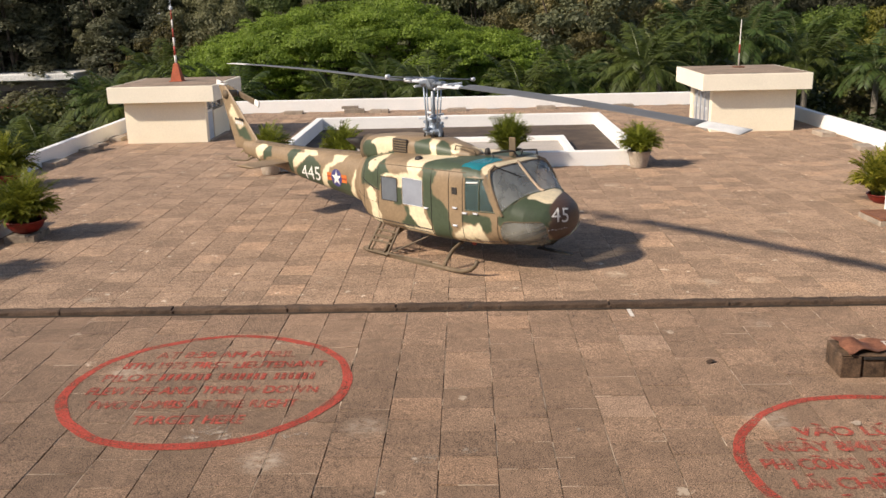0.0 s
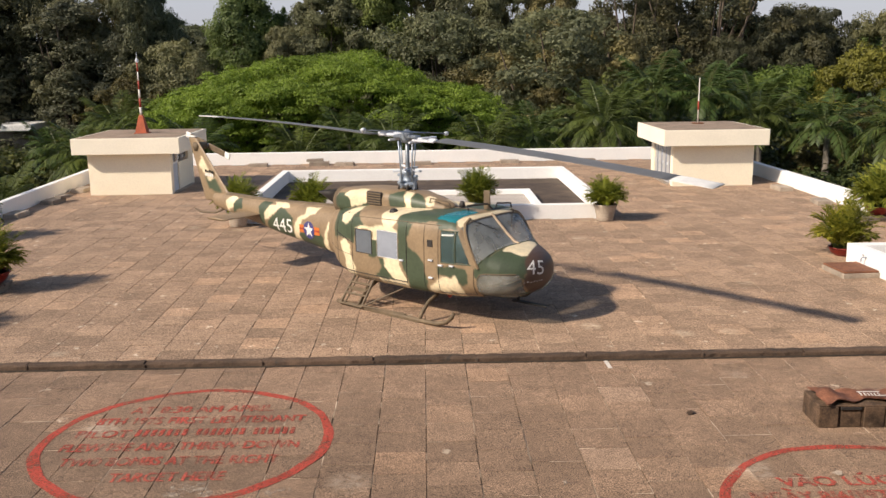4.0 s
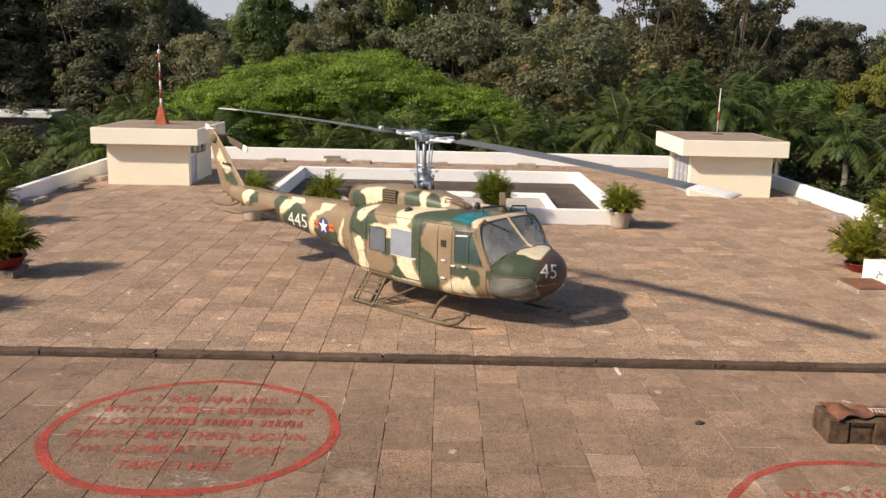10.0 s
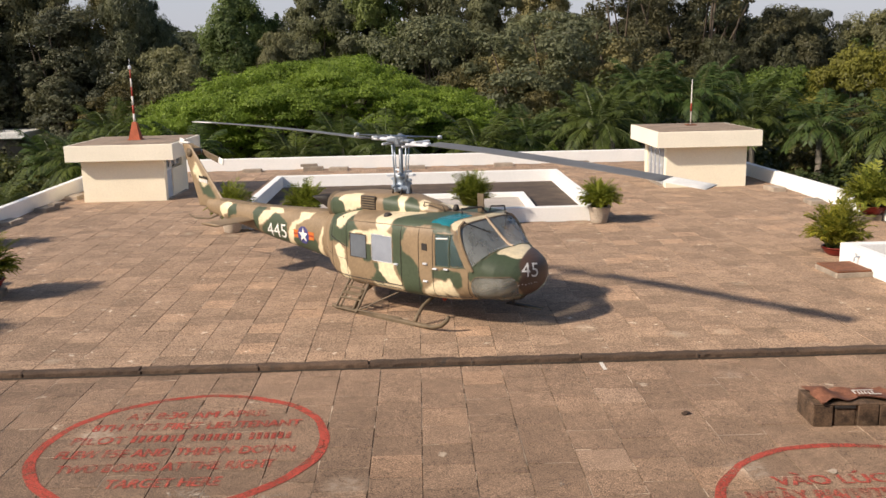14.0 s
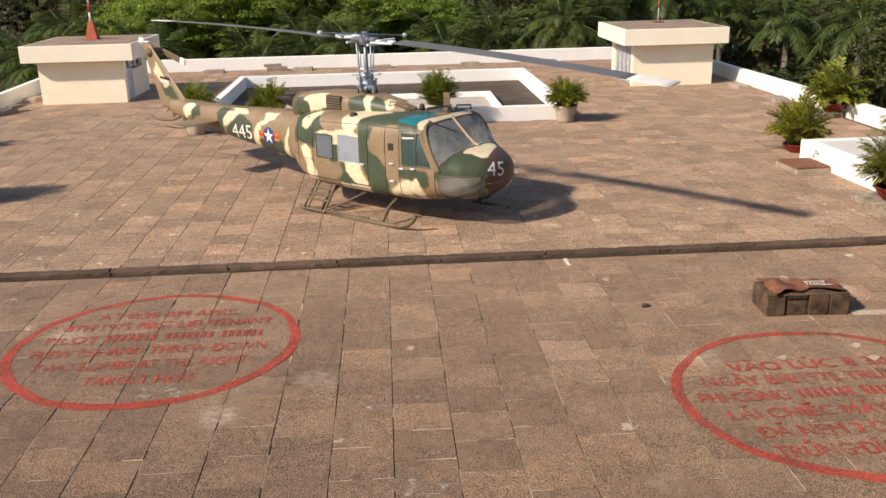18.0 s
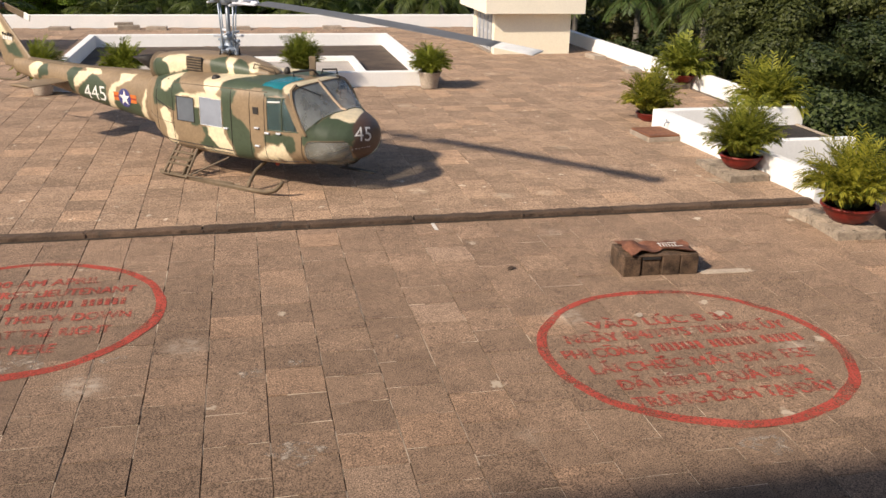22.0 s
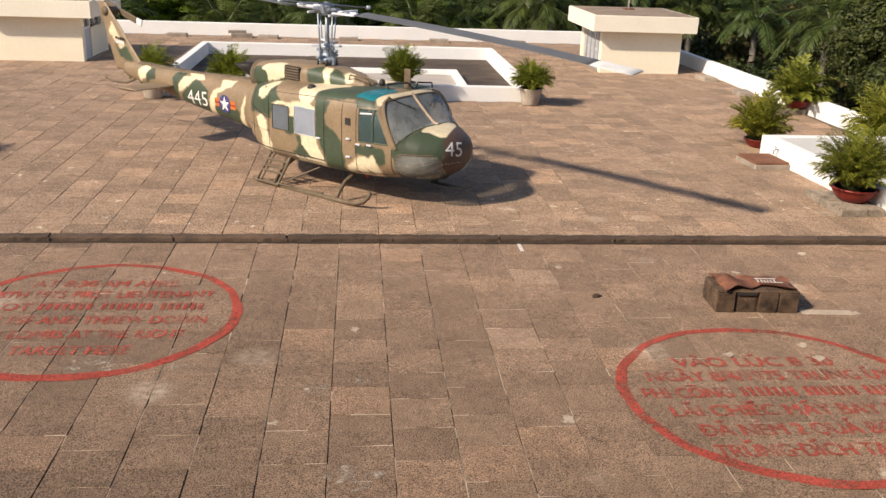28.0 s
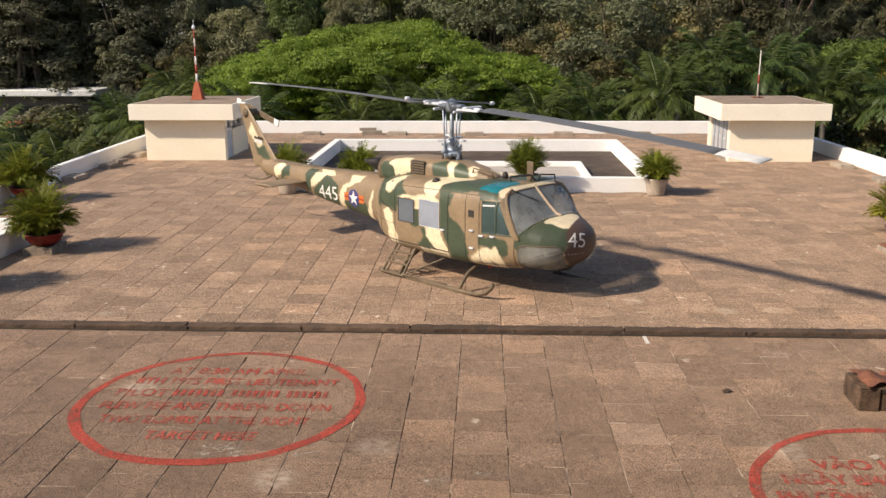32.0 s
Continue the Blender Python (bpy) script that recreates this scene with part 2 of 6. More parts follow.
soil = surface("dark potting soil", (0.045, 0.032, 0.022), fine=60, bump=0.6)
bark = surface("grey brown bark", (0.11, 0.085, 0.062), 0.6, 1.3, 1.5, 20, 0.9, bump=0.7, depth=0.02)
palm_bark = surface("ringed palm bark", (0.20, 0.175, 0.145), 0.7, 1.2, 1.5, 20, 0.9, bump=0.4)
stem_green = surface("green palm stem", (0.10, 0.125, 0.035), fine=20, rough=0.5)
rust = surface("rusty plate", (0.20, 0.085, 0.045), 0.6, 1.3, 3.0, 40, 0.85, bump=0.3, stain=(0.1, 0.055, 0.04), stain_at=0.6)
crate_wood = surface("dark weathered timber", (0.100, 0.062, 0.038), 0.35, 1.6, 5.0, 40, 0.85, bump=0.5, stain=(0.17, 0.125, 0.088), stain_at=0.60, random_by="object", spread=0.2)
rag = surface("rust brown sheet", (0.200, 0.082, 0.046), 0.65, 1.3, 5.0, 30, 0.8, bump=0.3)
steel = surface("bare grey steel", (0.36, 0.42, 0.50), 0.7, 1.15, 3.0, 30, 0.45, 0.35, bump=0.08, grit=0.12)
dark_steel = surface("oily grey steel", (0.26, 0.29, 0.33), 0.6, 1.25, 4.0, 30, 0.42, 0.5, bump=0.1, grit=0.2)
pale_metal = surface("pale grey painted metal", (0.68, 0.71, 0.76), 0.8, 1.1, 3.0, 30, 0.5, 0.1, bump=0.05, grit=0.12)
dark_metal = surface("dark sooty metal", (0.05, 0.045, 0.042), 0.7, 1.3, 3.0, 30, 0.6, 0.4, bump=0.1)
olive_tube = surface("olive drab tube paint", (0.150, 0.110, 0.068), 0.7, 1.2, 4.0, 40, 0.65, bump=0.15, stain=(0.09, 0.06, 0.04), stain_at=0.63, grit=0.12)
blade_paint = surface("matt grey blade paint", (0.125, 0.122, 0.118), 0.85, 1.15, 1.0, 30, 0.45, bump=0.05, spec=0.5, grit=0.12)
mortar = surface("pale tan mortar", (0.46, 0.37, 0.28), 0.8, 1.15, 3.0, 40, 0.9, bump=0.4)
white_paint = surface("white marking paint", (0.78, 0.76, 0.72), 0.85, 1.05, 4.0, 40, 0.6, bump=0.05, grit=0.05)
blue_paint = surface("dark blue marking paint", (0.06, 0.06, 0.19), 0.85, 1.1, 4.0, 40, 0.6, bump=0.05, grit=0.12)
orange_paint = surface("orange marking paint", (0.60, 0.165, 0.035), 0.85, 1.1, 4.0, 40, 0.6, bump=0.05, grit=0.12)
mast_red = surface("faded red mast paint", (0.36, 0.05, 0.03), 0.75, 1.2, 2.0, 30, 0.55, bump=0.08)
mast_white = surface("faded white mast paint", (0.72, 0.68, 0.62), 0.85, 1.1, 2.0, 30, 0.55, bump=0.08)
cone_orange = surface("weathered orange red paint", (0.40, 0.095, 0.04), 0.7, 1.2, 2.5, 30, 0.65, bump=0.1)
pale_leaf = surface("pale grey door leaf paint", (0.44, 0.44, 0.44), 0.85, 1.1, 2.0, 30, 0.55, bump=0.05, grit=0.10)
grey_door = surface("pale blue grey door paint", (0.52, 0.57, 0.64), 0.85, 1.1, 2.0, 30, 0.6, bump=0.05, grit=0.12)
grass_mat = surface("shaded lawn", (0.035, 0.055, 0.016), 0.6, 1.4, 0.08, 1.2, 0.95, bump=0.5, depth=0.1, stain=(0.12, 0.095, 0.065), stain_at=0.62)
house_white = surface("pale plaster", (0.62, 0.60, 0.56), 0.85, 1.08, 0.3, 6, 0.85, bump=0.05, grit=0.05)
# base colour holds the shade under the roof edge; the orange stain is separate
shaded_veranda_wall = surface("stained plaster darkened for veranda shade", (0.20, 0.17, 0.15), 0.6, 1.25, 0.5, 6, 0.85, bump=0.05, stain=(0.30, 0.13, 0.07), stain_at=0.62)
house_roof = surface("pale sheet roof", (0.70, 0.69, 0.66), 0.8, 1.1, 0.3, 6, 0.6, bump=0.05)
awning_red = surface("orange red awning", (0.42, 0.11, 0.05), 0.8, 1.1, 0.3, 6, 0.8)
net_green = surface("green shade net", (0.004, 0.022, 0.017), 0.8, 1.2, 1.0, 10, 0.9)
dead_leaf = surface("dry brown leaf", (0.06, 0.036, 0.022), fine=40)
seat_mat = surface("worn dark seat cloth", (0.05, 0.052, 0.045), fine=30)

# green darkened in the colour itself, for the shade among the nearer trees
leaf_shade = leafy("shade-darkened green leaves", (0.034, 0.050, 0.018), (0.090, 0.110, 0.036), 0.35)
leaf_brown = leafy("browning leaves", (0.058, 0.056, 0.022), (0.130, 0.112, 0.042), 0.35)
leaf_rain = leafy("bright feathery leaves", (0.110, 0.190, 0.030), (0.215, 0.330, 0.058), 0.45)
# leaf_dark, leaf_olive and leaf_pine are lightened and greyed to carry distance haze
leaf_dark = leafy("haze-greyed dark leaves", (0.128, 0.140, 0.086), (0.196, 0.202, 0.124), 0.45)
leaf_olive = leafy("haze-greyed olive leaves", (0.158, 0.166, 0.094), (0.240, 0.240, 0.138), 0.45)
leaf_mid = leafy("fresh green leaves", (0.105, 0.160, 0.058), (0.175, 0.240, 0.088), 0.45)
leaf_yellow = leafy("yellowing leaves", (0.165, 0.162, 0.030), (0.262, 0.246, 0.052), 0.45)
leaf_pine = leafy("haze-greyed needle sprays", (0.122, 0.130, 0.090), (0.192, 0.198, 0.140), 0.45)
leaf_fresh = leafy("bright fresh leaves", (0.085, 0.145, 0.034), (0.160, 0.235, 0.062), 0.45)
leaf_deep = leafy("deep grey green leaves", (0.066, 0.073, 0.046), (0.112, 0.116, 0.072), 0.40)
leaf_palm = leafy("palm leaflets", (0.030, 0.056, 0.018), (0.100, 0.142, 0.040), 0.35)
leaf_pot_green = leafy("deep green potted leaflets", (0.060, 0.105, 0.016), (0.215, 0.260, 0.042), 0.42)
leaf_pot = leafy("potted palm leaflets", (0.10, 0.138, 0.017), (0.40, 0.385, 0.058), 0.45)


def glass_of(name, tint, rough=0.08, alpha=0.35):
    """Thin dusty glazing: glossy, partly clear."""
    m, t, b = nodes_of(name)
    at = t.nodes.new("ShaderNodeNewGeometry").outputs["Position"]
    dust = ramp(t, noise_of(t, at, 2.5, 5), [(0.35, grey(max(0.0, alpha - 0.12))), (0.75, grey(min(1.0, alpha + 0.2)))])
    b.inputs["Base Color"].default_value = (*tint, 1)
    b.inputs["Roughness"].default_value = rough
    clear = add(t, "BsdfTransparent")
    clear.inputs[0].default_value = (0.8, 0.84, 0.85, 1)
    mx = t.nodes.new("ShaderNodeMixShader")
    t.links.new(dust, mx.inputs[0])
    t.links.new(clear.outputs[0], mx.inputs[1])
    t.links.new(b.outputs[0], mx.inputs[2])
    t.links.new(mx.outputs[0], t.nodes["Material Output"].inputs[0])
    return m


dusty_glass = glass_of("dusty cockpit glass", (0.42, 0.44, 0.43), 0.07, 0.46)
cloudy_pane = glass_of("cloudy cabin pane", (0.33, 0.36, 0.42), 0.25, 0.88)
door_glass = glass_of("teal door glass", (0.13, 0.20, 0.20), 0.07, 0.45)
chin_glass = glass_of("scratched chin bubble", (0.42, 0.41, 0.36), 0.06, 0.34)
grey_pane = glass_of("dark cabin pane", (0.17, 0.19, 0.22), 0.18, 0.85)
blue_glass = glass_of("blue roof pane", (0.02, 0.20, 0.24), 0.25, 0.9)

skin_tan = surface("tan camouflage paint", (0.262, 0.186, 0.110), 0.84, 1.12, 1.6, 14, 0.55, bump=0.1, grit=0.12)
# a paler tone of the tan skin, for the centre post alone
post_tan = surface("paler tan post paint", (0.40, 0.30, 0.21), 0.84, 1.12, 1.6, 14, 0.55, bump=0.1, grit=0.12)
skin_green = surface("green camouflage paint", (0.056, 0.076, 0.043), 0.84, 1.12, 1.6, 14, 0.55, bump=0.1, grit=0.12)

paint_mat, pt, pb = nodes_of("camouflage paint")
pa = pt.nodes.new("ShaderNodeVertexColor")
pa.layer_name = "paint"
pp = pt.nodes.new("ShaderNodeNewGeometry").outputs["Position"]
pg = noise_of(pt, pp, 14, 5, 0.65)
pc = mix(pt, 1.0, pa.outputs[0], ramp(pt, noise_of(pt, pp, 1.6, 5), [(0.3, grey(0.84)), (0.7, grey(1.12))]), "MULTIPLY")
pc = mix(pt, 1.0, pc, ramp(pt, pg, [(0.3, grey(0.85)), (0.7, grey(1.12))]), "MULTIPLY")
pt.links.new(pc, pb.inputs["Base Color"])
pb.inputs["Roughness"].default_value = 0.5
pbump = add(pt, "Bump", Strength=0.12, Distance=0.006)
pt.links.new(pg, pbump.inputs["Height"])
pt.links.new(pbump.outputs[0], pb.inputs["Normal"])


# ---- mesh tools ----
class Shape:
    """Vertices and faces gathered for one mesh."""

    def __init__(self):
        self.v, self.f = [], []

    def put(self, verts, faces, m=None):
        n = len(self.v)
        self.v += [tuple(m @ Vector(p)) for p in verts] if m is not None else [tuple(p) for p in verts]
        self.f += [tuple(i + n for i in f) for f in faces]
        return self

    def box(self, x0, x1, y0, y1, z0, z1, c=0.0, m=None):
        """A box; with c, its edges are chamfered."""
        if c <= 0:
            vs = [(x, y, z) for x in (x0, x1) for y in (y0, y1) for z in (z0, z1)]
            return self.put(vs, [(0, 1, 3, 2), (4, 6, 7, 5), (0, 4, 5, 1), (2, 3, 7, 6), (0, 2, 6, 4), (1, 5, 7, 3)], m)
        lo, hi, vs, at = (x0, y0, z0), (x1, y1, z1), [], {}
        for s in [(a, b, d) for a in (0, 1) for b in (0, 1) for d in (0, 1)]:
            for k in range(3):
                p = [(hi[i] if s[i] else lo[i]) if i == k else (hi[i] - c if s[i] else lo[i] + c) for i in range(3)]
                at[s, k] = len(vs)
                vs.append(p)
        fs = []
        for k in range(3):
            i, j = (k + 1) % 3, (k + 2) % 3
            for side in (0, 1):
                ring = []
                for a, b in ((0, 0), (1, 0), (1, 1), (0, 1)):
                    s = [0, 0, 0]
                    s[k], s[i], s[j] = side, a, b
                    ring.append(at[tuple(s), k])
                fs.append(ring if side else ring[::-1])
            for a in (0, 1):
                for b in (0, 1):
                    s0, s1 = [0, 0, 0], [0, 0, 0]
                    s0[i] = s1[i] = a
                    s0[j] = s1[j] = b
                    s1[k] = 1
                    q = [at[tuple(s0), i], at[tuple(s1), i], at[tuple(s1), j], at[tuple(s0), j]]
                    fs.append(q if a == b else q[::-1])
        for s in [(a, b, d) for a in (0, 1) for b in (0, 1) for d in (0, 1)]:
            q = [at[s, 0], at[s, 1], at[s, 2]]
            fs.append(q if sum(s) % 2 else q[::-1])
        return self.put(vs, fs, m)

    def tube(self, pts, r, n=8, m=None, caps=True):
        """A round bar along points; r is one radius or one for each point."""
        pts = [Vector(p) for p in pts]
        rs = r if isinstance(r, (list, tuple)) else [r] * len(pts)
        vs, fs = [], []
        side = None
        for i, p in enumerate(pts):
            d = (pts[min(i + 1, len(pts) - 1)] - pts[max(i - 1, 0)]).normalized()
            if side is None:
                side = d.cross(Vector((0, 0, 1)) if abs(d.z) < 0.9 else Vector((1, 0, 0))).normalized()
            side = (side - d * side.dot(d)).normalized()
            up = d.cross(side)
            vs += [p + (side * math.cos(a) + up * math.sin(a)) * rs[i] for a in (2 * math.pi * k / n for k in range(n))]
        for i in range(len(pts) - 1):
            fs += [(i * n + k, i * n + (k + 1) % n, (i + 1) * n + (k + 1) % n, (i + 1) * n + k) for k in range(n)]
        if caps:
            fs += [tuple(range(n))[::-1], tuple(range((len(pts) - 1) * n, len(pts) * n))]
        return self.put(vs, fs, m)

    def loft(self, rings, m=None, caps=True, closed=True):
        n, vs, fs = len(rings[0]), [p for r in rings for p in r], []
        for i in range(len(rings) - 1):
            fs += [(i * n + k, i * n + (k + 1) % n, (i + 1) * n + (k + 1) % n, (i + 1) * n + k) for k in range(n if closed else n - 1)]
        if caps and closed:
            fs += [tuple(range(n))[::-1], tuple(range((len(rings) - 1) * n, len(rings) * n))]
        return self.put(vs, fs, m)

    def turned(self, profile, n=20, m=None):
        """A profile of (radius, height) turned about the z axis."""
        return self.loft([[(r * math.cos(2 * math.pi * k / n), r * math.sin(2 * math.pi * k / n), z) for k in range(n)] for r, z in profile], m)

    def disc(self, x, y, z, r, n=16, m=None):
        return self.put([(x + r * math.cos(2 * math.pi * k / n), y + r * math.sin(2 * math.pi * k / n), z) for k in range(n)], [tuple(range(n))], m)

    def mesh(self, name, material, smooth=False):
        me = bpy.data.meshes.new(name)
        me.from_pydata(self.v, [], self.f)
        me.materials.append(material)
        if smooth:
            me.polygons.foreach_set("use_smooth", [True] * len(me.polygons))
        me.update()
        return me


def part(name, shape, material, parent=None, label="", smooth=False, m=None):
    """One mesh object under a thing or a part."""
    data = shape.mesh(name, material, smooth) if isinstance(shape, Shape) else shape
    ob = new(name, data)
    if parent is not None:
        ob.parent = parent
    if m is not None:
        ob.matrix_basis = m
    if label:
        ob["label"] = label
    return ob


def thing(name, label, category, m=None, group="", kind=""):
    """An empty at the base of a thing that carries its parts."""
    ob = new(name)
    ob.empty_display_size = 0.2
    if m is not None:
        ob.matrix_basis = m
    return tagged(ob, label, category, group, kind)


def solid(name, shape, material, label, category="", kind="", group="", smooth=False, m=None):
    """A thing, or a piece of the setting, in one mesh."""
    return tagged(part(name, shape, material, None, "", smooth, m), label, category, group, kind)


def lettering(text, height, width=0.0, fine=0):
    """A flat mesh of words in the built-in font, its lower left corner at the origin, stretched to width if given."""
    c = bpy.data.curves.new("lettering", "FONT")
    c.body, c.size = text, 1.0
    c.resolution_u = 3
    ob = bpy.data.objects.new("lettering", c)
    scene.collection.objects.link(ob)
    me = bpy.data.meshes.new_from_object(ob.evaluated_get(bpy.context.evaluated_depsgraph_get()))
    bpy.data.objects.remove(ob)
    bm = bmesh.new()
    bm.from_mesh(me)
    bmesh.ops.remove_doubles(bm, verts=bm.verts, dist=0.0004)
    bmesh.ops.triangulate(bm, faces=bm.faces)
    xs = [v.co.x for v in bm.verts]
    k = height / 0.73
    kx = width / (max(xs) - min(xs)) if width else k
    x0 = min(xs)
    for v in bm.verts:
        v.co = ((v.co.x - x0) * kx, v.co.y * k, 0)
    for _ in range(fine):
        long = [e for e in bm.edges if e.calc_length() > 0.09]
        bmesh.ops.subdivide_edges(bm, edges=long, cuts=1)
        bmesh.ops.triangulate(bm, faces=bm.faces)
    # each stroke group a hair higher than the last, so that overlapping strokes never share a plane
    seen, level = set(), 0
    for v in bm.verts:
        if v in seen:
            continue
        todo = [v]
        seen.add(v)
        while todo:
            a = todo.pop()
            a.co.z = 0.0006 * (level % 4)
            for e in a.link_edges:
                b = e.other_vert(a)
                if b not in seen:
                    seen.add(b)
                    todo.append(b)
        level += 1
    s = Shape()
    bm.verts.index_update()
    s.v, s.f = [tuple(v.co) for v in bm.verts], [tuple(v.index for v in f.verts) for f in bm.faces]
    bm.free()
    return s


# ---- the roof deck and its walls ----
RND = random.Random(7)
COL, ROW, GAP = 0.735, 0.70, 0.0075
DECK = (-15.6, 15.95, -15.3, 32.5)

ground = Shape()
for i in range(-12, 12):
    for j in range(-12, 12):
        a, b = 300 * i, 300 * j
        ground.put([(a, b, -18), (a + 300, b, -18), (a + 300, b + 300, -18), (a, b + 300, -18)], [(0, 1, 2, 3)])
solid("ground", ground, grass_mat, "shaded lawn and bare earth of the park below", "ground", "structure")

slab = Shape()
slab.box(-15.3, 15.7, 7.35, DECK[3], -0.8, -0.018).box(-11.7, 11.7, -15.4, 7.35, -0.8, -0.018)
slab.box(-15.7, 15.7, 32.5, 32.9, -0.8, -0.04)
floor = solid("floor", slab, joint, "flat roof deck under square concrete pavers", "floor", "structure")
body = Shape()
body.box(-15.4, 15.4, 7.5, 32.6, -18, -0.8).box(-11.6, 11.6, -15.2, 7.5, -18, -0.8).box(-14.6, -11.6, -14, 3.2, -18, -1.4).box(11.6, 14.6, -14, 3.2, -18, -1.4)
solid("building_wall", body, house_white, "pale plastered block that carries the roof deck", "building", "structure")


def deck_at(x, y):
    if abs(x) < 6.75 and 14.75 < y < 25.75:
        return False
    if y > 7.35:
        return abs(x - (21 - y) * 0.028) < 15.5 and y < 32.4
    return abs(x) < 11.55 and y > -15.45


def paver_mesh(seed):
    r, s = random.Random(seed), Shape()
    w, d, c = COL / 2 - GAP / 2, ROW / 2 - GAP / 2, 0.003
    z = [r.uniform(-0.001, 0.004) for _ in range(4)]
    wide, deep = r.choice((0, 0, 0, 0.002, 0.004)), r.choice((0, 0, 0.002, 0.005))
    lo = [(-w, -d, -0.03), (w - wide * r.random(), -d, -0.03), (w - wide, d - deep, -0.03), (-w, d - deep * r.random(), -0.03)]
    mid = [(x, y, -0.011) for x, y, _ in lo]
    hi = [(x - math.copysign(c + r.uniform(0, 0.003), x), y - math.copysign(c + r.uniform(0, 0.003), y), q) for (x, y, _), q in zip(lo, z)]
    return s.loft([lo, mid, hi], caps=False).put(hi, [(0, 1, 2, 3)])


PAVERS = [paver_mesh(k) for k in range(14)]
near_meshes = [p.mesh("paver", tile_front) for p in PAVERS]
pale_meshes = [p.mesh("paver", tile_pale) for p in PAVERS]
PALE_AT = [Vector(q) for q in ((1.16, -8.41), (2.62, -4.35), (3.0, -1.7), (-5.4, -7.2))]
near_rest, far_rest, fills = Shape(), Shape(), Shape()
SINGLES = []
for i in range(-22, 24):
    shift = (0.5 if i % 2 else 0.0) + RND.uniform(-0.06, 0.06)
    for j in range(-23, 48):
        x, y = 0.02 + COL * (i + 0.5) + RND.uniform(-0.003, 0.003), -0.10 + ROW * (j + shift) + ROW / 2
        if not deck_at(x, y):
            continue
        k, lift, lean = RND.randrange(14), RND.uniform(0.0, 0.005), RND.uniform(-0.007, 0.007)
        m = Matrix.Translation((x, y, lift)) @ Euler((lean, RND.uniform(-0.008, 0.008), RND.choice((0, math.pi)))).to_matrix().to_4x4()
        # patches of sand in the joints
        top = RND.uniform(-0.003, 0.001)
        for q in range(3):
            if RND.random() < (0.62 if y < 0 else 0.40):
                a, b = x - COL / 2 + COL * q / 3, x - COL / 2 + COL * (q + 1) / 3 - (0.009 if q == 2 else 0.0)
                fills.box(a, b, y + ROW / 2 - 0.010, y + ROW / 2 + 0.005, -0.02, top + RND.uniform(-0.003, 0.003))
        for q in range(3):
            if RND.random() < (0.50 if y < 0 else 0.55):
                a, b = y - ROW / 2 + 0.006 + (ROW - 0.02) * q / 3, y - ROW / 2 + 0.006 + (ROW - 0.02) * (q + 1) / 3
                fills.box(x + COL / 2 - 0.011, x + COL / 2 + 0.005, a, b, -0.02, top - 0.001 + RND.uniform(-0.003, 0.001))
        if -6.8 < x < 8.2 and -9.6 < y < -0.1:
            SINGLES.append((k, m))
        else:
            (near_rest if y < 0 else far_rest).put(PAVERS[k].v, PAVERS[k].f, m)
pavement = solid("pavement", near_rest, tile_near, "square washed concrete pavers, stained and uneven", "pavement", "structure")
part("joint_filling", fills, joint_fill, pavement, "sandy filling of the joints")["kind"] = "stuff"
part("paver_field", far_rest, tile_far, pavement, "tan weathered concrete pavers")["kind"] = "stuff"

# the raised joint across the deck, laid in lengths
ridge = thing("kerb", "dark weathered concrete ridge laid in lengths across the roof deck", "kerb", kind="structure")
EDGES = [-11.66, -9.45, -7.33, -5.17, -3.01, -0.95, 0.98, 3.02, 5.2, 7.1, 9.3, 11.66]
for a, b in zip(EDGES, EDGES[1:]):
    s = Shape()
    g = 0.02
    s.loft([[(q, y + RND.uniform(-0.014, 0.014), z + RND.uniform(-0.010, 0.008)) for y, z in ((-0.10, -0.03), (-0.09, 0.075), (-0.05, 0.105), (0.11, 0.10), (0.16, 0.06), (0.17, -0.03))] for q in [a + g + (b - a - 2 * g) * k / 16 for k in range(17)]])
    part("kerb_stone", s, kerb_mat, ridge)
for e in EDGES[1:-1]:
    part("joint_filler", Shape().box(e - 0.03, e + 0.03, -0.11, 0.14, -0.02, 0.05 + RND.uniform(0, 0.05), 0.015), kerb_mat, ridge)

# raised dark strip draws the shadow line along the kerb's open joint
joint_shade_strip = Shape().box(-11.5, 11.5, -0.17, -0.085, 0.002, 0.014)
part("open_joint", joint_shade_strip, soil, ridge, "dark strip for the shadow line of the open joint")

# parapets
for side, word in ((-1, "west"), (1, "east")):
    a, b = sorted((side * 15.42, side * 15.68))
    s = Shape().box(a, b, 7.3, 32.72, -0.8, 0.58, 0.02)
    s.v = [(x + (21 - y) * 0.028, y, z) for x, y, z in s.v]
    solid("parapet_" + word, s, white_wall, "low white painted parapet along the roof edge", "parapet", "structure")
solid("parapet_north", Shape().box(-15.42, 15.42, 32.46, 32.72, -0.8, 0.63, 0.02), white_wall, "low white painted parapet at the far roof edge", "parapet", "structure")


